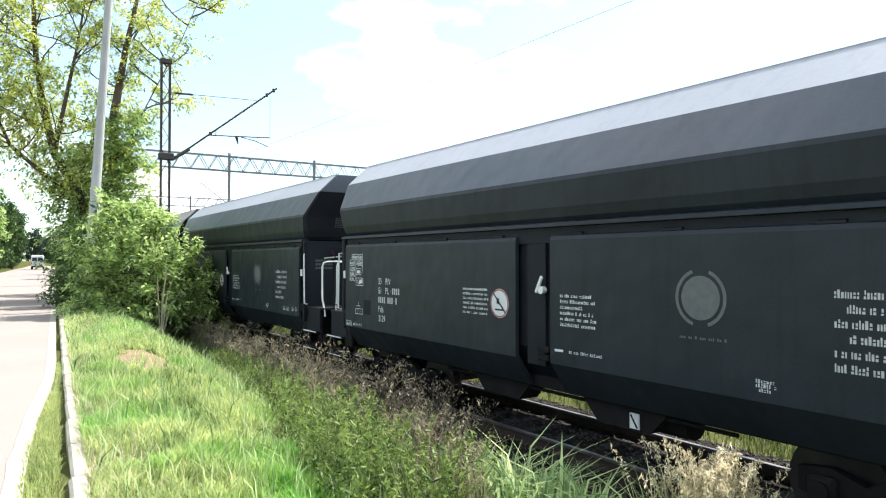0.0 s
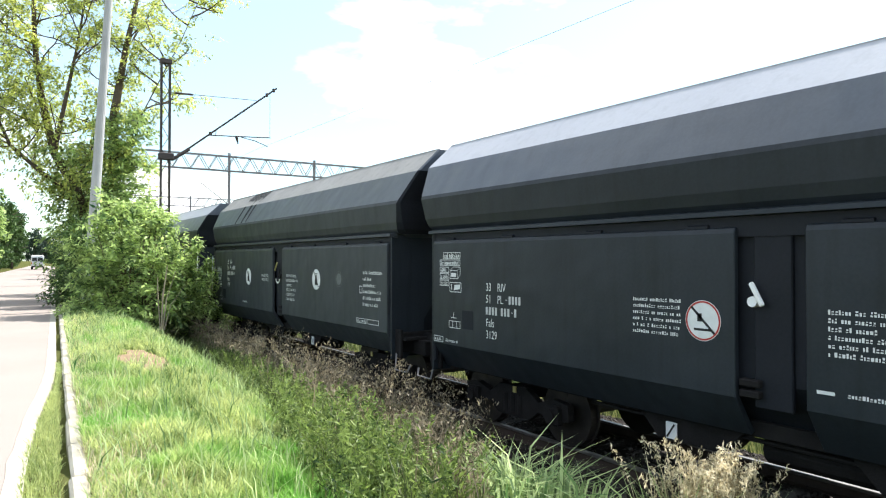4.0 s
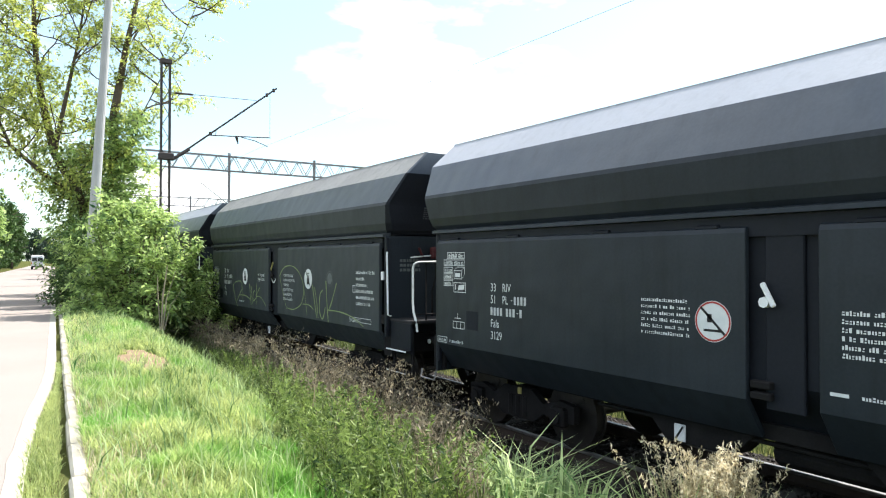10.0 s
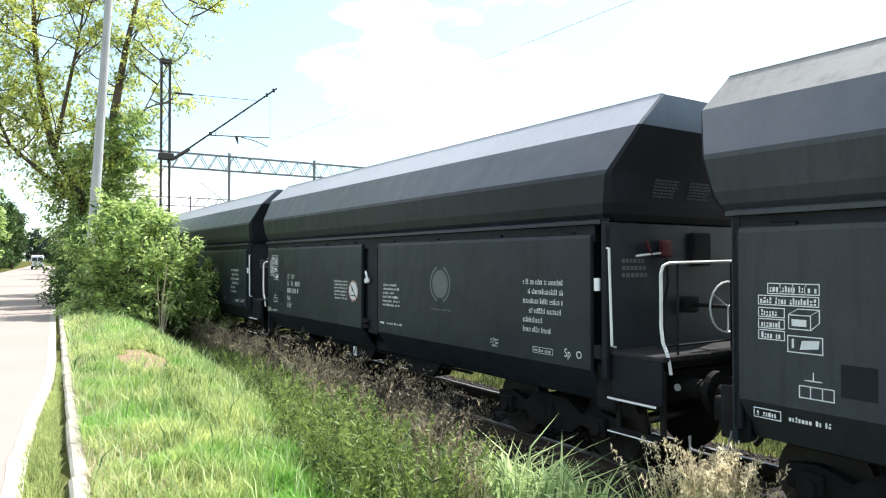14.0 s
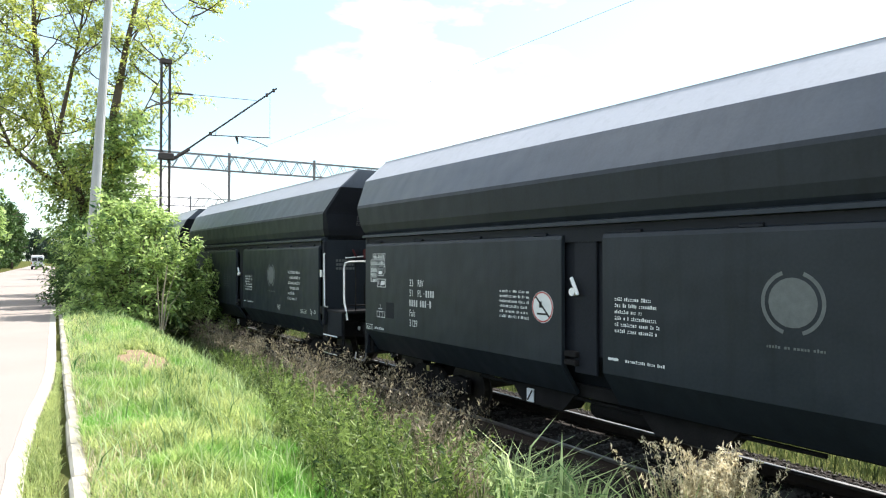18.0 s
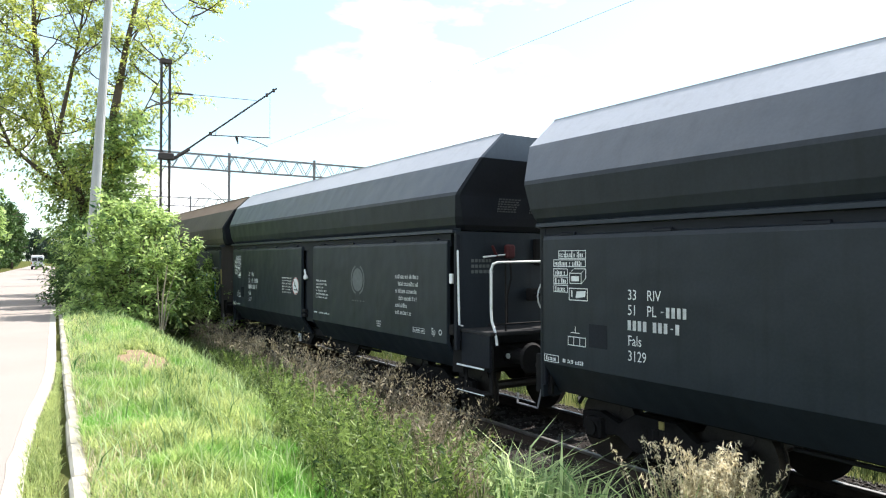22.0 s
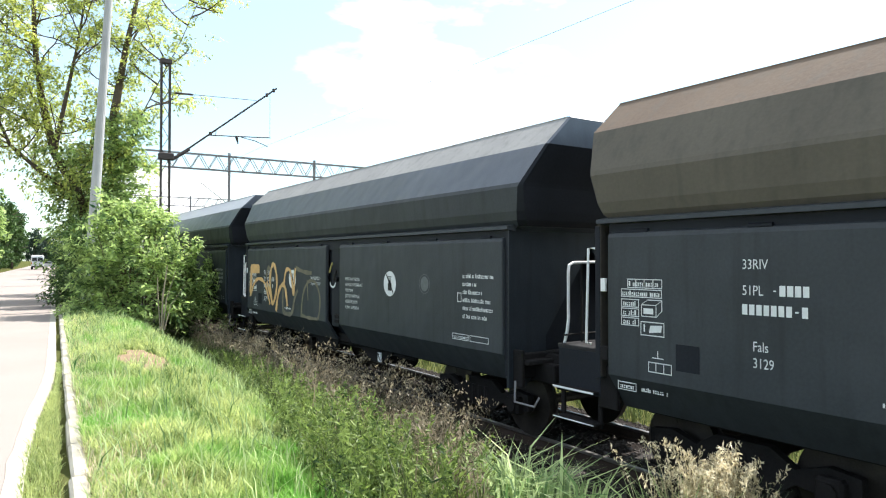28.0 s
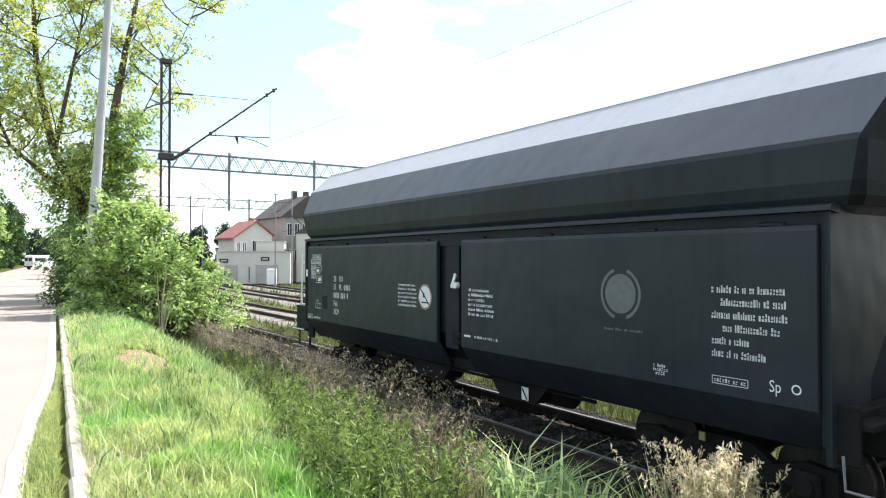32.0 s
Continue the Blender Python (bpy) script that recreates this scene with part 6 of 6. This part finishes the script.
# scattered taller stalks with nodding heads along the foot of the bank
X, Y, Z = scatter(1500, lambda y: max(lawn_edge(y) + 0.6, 3.3), lambda y: TRACK_X - 2.0, 4.2, 22.0, lambda x, y: (x < 0.70 * y) * (1 - 0.6 * smooth(8.0, 16.0, y)) * (noise.noise(Vector((x * 1.4, y * 0.9, 2))) > -0.05))
seed_grass("tall_stalks", "nodding_heads", X, Y, Z, rg.uniform(0.75, 1.32, len(X)), 0.006, 0.6, 30, 0.045, SEED, SEED, rg, "tall brown grass stalks with nodding feathery heads", 1.5)
X, Y, Z = scatter(60000, lambda y: track_x(1.55, y), lambda y: track_x(8.5, y), 1.0, 26.0, lambda x, y: (0.25 if abs(x - track_x(4.6, y)) < 1.4 else 1.0) * (0.3 + 0.7 * (noise.noise(Vector((x * 0.9, y * 0.7, 9))) > -0.05)))
blades("near_trackside_grass", X, Y, Z, rg.uniform(0.08, 0.34, len(X)), rg.uniform(0.01, 0.02, len(X)), 0.7, WEED, rg, "yellow-green weeds beyond the near track", "grass")
# leafy weeds: bent stems with many narrow leaves
pts, rad = [], []
bm = bmesh.new()
for k in range(850):
    y = 3.2 + 11.0 * rg.uniform() ** 1.35
    x = lawn_edge(y) + 0.1 + abs(rg.normal(0, 0.75))
    if not x < min(4.2, 0.70 * y):
        continue
    z, h = ground_z(x, y), rg.uniform(0.25, 0.72) * (0.65 + 0.35 * smooth(0.0, 0.6, x - lawn_edge(y)))
    lx, ly = rg.normal(0, 0.14), rg.normal(0, 0.14)
    add_tube(bm, [(x, y, z), (x + lx * 0.3, y + ly * 0.3, z + h * 0.5), (x + lx, y + ly, z + h)], 0.004, 3, 0.0012)
    for j in range(20):
        f = 0.12 + 0.9 * j / 19
        g = 0.3 * f if f < 0.5 else 0.15 + 1.7 * (f - 0.5)
        pts.append((x + lx * g, y + ly * g, z + h * f))
        rad.append(0.06 * (1.25 - 0.95 * f))
tagged(part("weed_stalks", bm, NETTLE), "green weed stalks on the railway bank", "weeds", kind="stuff")
tagged(leaf_cloud("weed_leaves", pts, rad, 3, 0.06, NETTLE, None, rg, 4.5, -0.15), "narrow leaves of tall green weeds on the bank", "weeds", kind="stuff")
# long pale blades standing out of the lawn
X, Y, Z = scatter(5000, lambda y: kerb_x(y) + 0.1, lambda y: 3.8, 2.6, 24.0, lambda x, y: near_fade(x, y) * (x < 0.76 * y))
blades("long_grass", X, Y, Z, rg.uniform(0.22, 0.42, len(X)), rg.uniform(0.006, 0.011, len(X)) * (1 + Y / 25), 0.7, LONG, rg, "long pale grass blades in the verge", "grass")
X, Y, Z = scatter(9000, lambda y: kerb_x(y) + 0.1, lambda y: kerb_x(y) + 0.9, 2.6, 20.0, lambda x, y: near_fade(x, y) * (1 - smooth(0.1, 0.9, x - kerb_x(y))))
blades("dead_grass", X, Y, Z, rg.uniform(0.06, 0.2, len(X)), rg.uniform(0.005, 0.009, len(X)) * (1 + Y / 25), 0.9, STRAW, rg, "dead straw-coloured blades along the kerb", "grass")
# growth between and beyond the tracks
X, Y, Z = scatter(110000, lambda y: track_x(1.7, y), lambda y: track_x(24.0, y), 2.0, 95.0, lambda x, y: min(1.0, 22.0 / max(y, 8)) * (0.35 + 0.65 * (noise.noise(Vector((x * 0.35, y * 0.2, 5))) > -0.1)) * (0.04 if min(abs(x - track_x(o, y)) for o in (0, 4.6, 9.6, 14.1)) < 1.7 else 0.55))
blades("trackside_grass", X, Y, Z, rg.uniform(0.12, 0.4, len(X)), rg.uniform(0.015, 0.03, len(X)) * (1 + Y / 30), 0.7, WEED, rg, "sunlit yellow-green weeds between the tracks", "grass")


def tuft(name, x, y, n, h, w, lean, material, label, category, seed, spread=0.22, mid=0.55, tip=0.88):
    rs = np.random.default_rng(seed)
    X, Y = x + rs.normal(0, spread, n), y + rs.normal(0, spread, n)
    Z = np.array([ground_z(a, b) for a, b in zip(X, Y)])
    return blades(name, X, Y, Z, rs.uniform(0.5, 1.0, n) * h, rs.uniform(0.6, 1.2, n) * w, lean, material, rs, label, category, mid, tip)


for x, y, n, h, sd in ((3.72, 4.95, 200, 0.86, 1), (3.85, 4.55, 240, 0.9, 2), (3.85, 4.15, 260, 0.92, 3), (3.8, 3.75, 240, 0.88, 4), (3.55, 4.3, 220, 0.82, 5), (3.75, 3.4, 180, 0.78, 6), (3.4, 4.0, 200, 0.75, 7)):
    tuft("grass_tuft", x, y, int(n * 0.62), h, 0.024, 1.0, LONG, "tussock of long arching green grass", "grass tuft", sd, 0.13, 0.72, 0.84)
for k, (x, y, n, h, spread) in enumerate(((3.92, 2.74, 190, 1.37, 0.095), (3.9, 3.2, 7, 1.3, 0.02))):
    rs = np.random.default_rng(40 + k)
    X, Y = x + rs.normal(0, spread, n), y + rs.normal(0, spread, n)
    Z = np.array([ground_z(a, b) for a, b in zip(X, Y)])
    seed_grass("dry_grass", "dry_grass_heads", X, Y, Z, h * rs.uniform(0.66, 1.02, n), 0.007, 0.24, 46, 0.034, STRAW, STRAW, rs, "pale straw-coloured dry grass clump in the sun", 0.55)
tuft("upright_grass", 3.72, 4.0, 80, 1.0, 0.027, 0.85, LONG, "tall spiky green grass blades", "grass tuft", 31, 0.3, 0.72, 0.9)
tuft("clump_grass", 3.9, 2.76, 460, 1.24, 0.011, 0.5, LONG, "green grass at the foot of the dry clump", "grass tuft", 9, 0.15)

# bare patch of earth in the verge
bm = bmesh.new()
ring = []
for j in range(48):
    a = 6.2832 * j / 48
    k = 1 + 0.55 * noise.noise(Vector((math.cos(a) * 2.2, math.sin(a) * 2.2, 0))) + 0.25 * noise.noise(Vector((math.cos(a) * 7, math.sin(a) * 7, 3)))
    ring.append(bm.verts.new((1.95 + 0.33 * math.cos(a) * k + 0.05 * math.sin(a), 11.4 + 1.4 * math.sin(a) * k, 0)))
mid = bm.verts.new((1.95, 11.4, 0))
for v in (*ring, mid):
    v.co.z = ground_z(v.co.x, v.co.y) + 0.028
for j in range(48):
    bm.faces.new((mid, ring[j], ring[(j + 1) % 48]))
tagged(part("bare_patch", bm, SOIL), "patch of bare brown earth in the grass", "soil", kind="structure")


# ---- station buildings ----
def window(t, c, w, h, axis="y"):
    wn_ = part("window", box(c, (w + 0.16, 0.10, h + 0.16), 0.01), WHITE, t)
    part("pane", box((c[0], c[1] - 0.045, c[2]), (w, 0.04, h), 0.0), GLASS, wn_)
    part("glazing_bar", box((c[0], c[1] - 0.07, c[2]), (0.06, 0.03, h), 0.0), WHITE, wn_)
    return wn_


STATION = EYE + AHEAD * 75 + RIGHT * (-21.6)
STATION.z = -1.0
SROT = -math.degrees(YAW) + 8


def station():
    m = Matrix.Translation(STATION) @ pose(0, 0, 0, 0, 0, SROT)
    a = thing("station_annex", "long low white plastered annex beside the tracks", "building", "station buildings", m)
    part("wall", box((0.75, 2.0, 1.75), (7.9, 4.0, 3.5), 0.03), PLASTER, a)
    part("roof_slab", box((0.75, 2.0, 3.56), (8.1, 4.2, 0.12), 0.02), PLASTER_GREY, a)
    part("door", box((-1.6, -0.03, 1.05), (1.3, 0.08, 2.0), 0.01), PLASTER_GREY, a)
    part("door", box((2.2, -0.03, 1.05), (2.4, 0.08, 2.1), 0.01), PLASTER_GREY, a)
    for x in (-3.2, -2.8, 0.3):
        part("pipe", rod((x, -0.08, 0.2), (x, -0.08, 1.9), 0.05, 6), MAST, a)
    for x, z in ((-2.4, 2.55), (2.0, 2.75)):
        s = part("sign_board", box((x, -0.06, z), (0.9, 0.06, 0.42), 0.0), MARK_BLACK, a, "small dark sign board")
        part("sign_writing", box((x, -0.1, z), (0.6, 0.02, 0.1), 0.0), MARK, s)
    h = thing("signal_house", "white plastered house with a red tiled roof", "house", "station buildings", m @ pose(0.1, 4.9, 0, 0, 0, 35))
    part("wall", box((0, 2.1, 2.7), (4.8, 4.2, 5.4), 0.02), PLASTER, h)
    bm = bmesh.new()
    add_prism(bm, ((-2.75, 5.2), (0.3, 7.3), (2.75, 5.6), (2.75, 5.45), (0.3, 7.1), (-2.75, 5.0)), "y", -0.35, 4.5)
    part("roof", bm, ROOF_RED, h, "red tiled pitched roof")
    bm = bmesh.new()
    add_prism(bm, ((-2.4, 5.3), (0.3, 7.12), (2.4, 5.55), (2.4, 5.3)), "y", 0.0, 0.2)
    part("gable", bm, PLASTER, h)
    part("chimney", box((1.2, 3.0, 7.3), (0.5, 0.5, 0.9), 0.02), ROOF_RED, h)
    for x in (0.1, 0.9):
        window(h, (x, -0.05, 4.3), 0.55, 1.2)
    for x in (-1.9, -1.2):
        window(h, (x, -0.05, 4.1), 0.35, 1.1)
    e = thing("station_extension", "flat-roofed white extension between the houses", "building", "station buildings", m @ pose(2.0, 4.6, 0))
    part("wall", box((0, 2.0, 2.35), (3.2, 4.0, 4.7), 0.02), PLASTER, e)
    part("roof_slab", box((0, 2.0, 4.77), (3.4, 4.2, 0.14), 0.02), PLASTER_GREY, e)
    b = thing("station_house", "tall grey plastered house with a dark hipped roof", "house", "station buildings", m @ pose(6.4, 10.0, 0, 0, 0, 30))
    part("wall", box((0, 4.0, 4.0), (7.5, 8.0, 8.0), 0.02), PLASTER_GREY, b)
    bm = bmesh.new()
    add_prism(bm, ((-4.2, 7.9), (-0.6, 10.7), (0.6, 10.7), (4.2, 7.9)), "y", -0.4, 8.4)
    part("roof", bm, ROOF_DARK, b, "dark steep tiled roof")
    for x in (-0.8, 0.8):
        part("chimney", box((x, 3.0, 11.0), (0.6, 0.6, 1.0), 0.02), ROOF_DARK, b)
    for x in (-2.9, -1.9, -0.9, 1.0, 2.2):
        window(b, (x, -0.05, 6.4), 0.55, 1.4)
        window(b, (x, -0.05, 3.2), 0.55, 1.4)
    w = thing("station_wing", "pale plastered wing with a gable end", "building", "station buildings", m @ pose(6.2, 5.0, 0))
    part("wall", box((0, 2.0, 2.9), (2.4, 4.0, 5.8), 0.02), PLASTER, w)
    part("roof", prism(((-1.4, 5.75), (1.4, 7.6), (1.4, 5.75)), "y", -0.1, 4.2), ROOF_DARK, w)
    f = thing("white_cabinet", "white trackside equipment cabinet", "cabinet", "", m @ pose(2.9, -1.8, 0))
    part("body", box((0, 0, 0.85), (1.0, 0.6, 1.7), 0.03), VAN_WHITE, f)
    part("door", box((0, -0.31, 0.9), (0.9, 0.03, 1.5), 0.01), VAN_WHITE, f)


station()


# ---- vehicles far down the road ----
def wheel_part(parent, x, y, r):
    wl_ = part("wheel", rod((x - 0.1, y, r), (x + 0.1, y, r), r, 16), RUBBER, parent)
    part("rim", rod((x - 0.11, y, r), (x + 0.11, y, r), r * 0.6, 10), GALV, wl_)


def build_van():
    t = thing("van", "white panel van driving away down the road", "van")
    prof = ((-2.6, 0.4), (-2.65, 1.2), (-2.55, 2.35), (-2.3, 2.5), (1.2, 2.5), (1.6, 2.35), (2.2, 1.45), (2.75, 1.2), (2.85, 0.45))
    bm = bmesh.new()
    add_prism(bm, prof, "x", -0.95, 0.95)
    bmesh.ops.bevel(bm, geom=[e for e in bm.edges if abs(e.verts[0].co.x - e.verts[1].co.x) < 0.01], offset=0.1, segments=2, affect="EDGES")
    part("body", bm, VAN_WHITE, t)
    for s in (-1, 1):
        part("rear_window", box((s * 0.44, -2.64, 1.75), (0.72, 0.06, 0.6), 0.02), GLASS, t)
        part("tail_lamp", box((s * 0.86, -2.64, 1.15), (0.12, 0.06, 0.4), 0.02), LIGHT_RED, t)
        part("side_window", box((s * 0.955, 1.1, 1.75), (0.03, 0.9, 0.5), 0.01), GLASS, t)
        part("side_window", box((s * 0.955, -1.0, 1.75), (0.03, 2.4, 0.5), 0.01), GLASS, t)
        for y in (-1.7, 1.8):
            wheel_part(t, s * 0.87, y, 0.36)
    part("windscreen", box((0, 1.93, 1.88), (1.6, 0.05, 1.0), 0.01, Euler((radians(-32), 0, 0)).to_matrix()), GLASS, t)
    part("bumper", box((0, -2.66, 0.5), (1.8, 0.14, 0.22), 0.04), RUBBER, t)
    return t


def build_car(label, paint):
    t = thing("car", label, "car", "cars at the crossroads")
    prof = ((-2.1, 0.3), (-2.15, 0.85), (-1.6, 0.95), (-1.1, 1.42), (0.4, 1.45), (1.1, 0.98), (2.0, 0.8), (2.1, 0.35))
    bm = bmesh.new()
    add_prism(bm, prof, "x", -0.85, 0.85)
    bmesh.ops.bevel(bm, geom=[e for e in bm.edges if abs(e.verts[0].co.x - e.verts[1].co.x) < 0.01], offset=0.08, segments=2, affect="EDGES")
    part("body", bm, paint, t)
    for s in (-1, 1):
        part("side_window", box((s * 0.855, -0.3, 1.18), (0.03, 1.5, 0.35), 0.01), GLASS, t)
        for y in (-1.3, 1.35):
            wheel_part(t, s * 0.78, y, 0.31)
    return t


van = build_van()
dark_car = build_car("dark low car crossing behind the van", CAR_DARK)
silver_car = build_car("silver car crossing the end of the road", CAR_SILVER)


def van_pose(y, dx, turn):
    return pose(KERB_A + KERB_B * y - 4.2 + dx, y, 0.0, 0, 0, -3.78 - turn)


def cross_pose(x):
    return pose(x, 152.0, 0.0, 0, 0, 90)


def rail_pose(y, flip):
    """The pose of a wagon whose middle is at y on the near track."""
    return pose(TRACK_X + bend(y), y, RAIL_Z, 0, 0, -math.degrees(math.atan(2 * BEND * max(0.0, y - BEND_Y))) + (180 if flip else 0))


PACE = ((-1.0, 4.106), (4.0, 4.268), (8.0, 4.441), (12.0, 4.573), (16.0, 4.599), (20.0, 4.571), (24.0, 4.533), (28.0, 4.434), (33.0, 4.31))


def travelled(t):
    """Metres that the train has gone since its first row of PACE; the speed runs evenly from row to row."""
    s = 0.0
    for (a, u), (b, v) in zip(PACE, PACE[1:]):
        q = min(max(t, a), b)
        s += (q - a) * (u + (u + (v - u) * (q - a) / (b - a))) / 2
    return s


def motions():
    """All that moves: the train, its wheels, the vehicles far down the road."""
    for w, start, flip in WAGONS:
        walk(w, [(float(t), rail_pose(start + HALF - travelled(t), flip)) for t in range(33)])
        sign = -1 if flip else 1
        for b in w.children:
            if b.name.startswith("bogie"):
                for ws in b.children:
                    if ws.name.startswith("wheelset"):
                        at = ws.matrix_basis.translation.copy()
                        walk(ws, [(32.0 * i / 224, pose(*at, sign * math.degrees(travelled(32.0 * i / 224) / 0.46))) for i in range(225)])
    walk(van, [(0.0, van_pose(140, 1.44, 0)), (30.0, van_pose(140, 1.44, 0)), (30.5, van_pose(140.2, 1.5, 7)), (31.0, van_pose(140.3, 1.62, 19)), (31.5, van_pose(140.3, 1.78, 32)), (32.0, van_pose(140.1, 1.95, 46))])
    walk(silver_car, [(0.0, cross_pose(24.0)), (25.3, cross_pose(24.0)), (26.5, cross_pose(17.6)), (28.0, cross_pose(8.25)), (29.0, cross_pose(1.85)), (32.0, cross_pose(-18.0))])
    walk(dark_car, [(0.0, pose(-30.0, 192.0, 0, 0, 0, 90)), (29.0, pose(-30.0, 192.0, 0, 0, 0, 90)), (30.8, pose(-6.0, 196.0, 0, 0, 0, 80)), (32.0, pose(5.6, 198.0, 0, 0, 0, 80))])


motions()
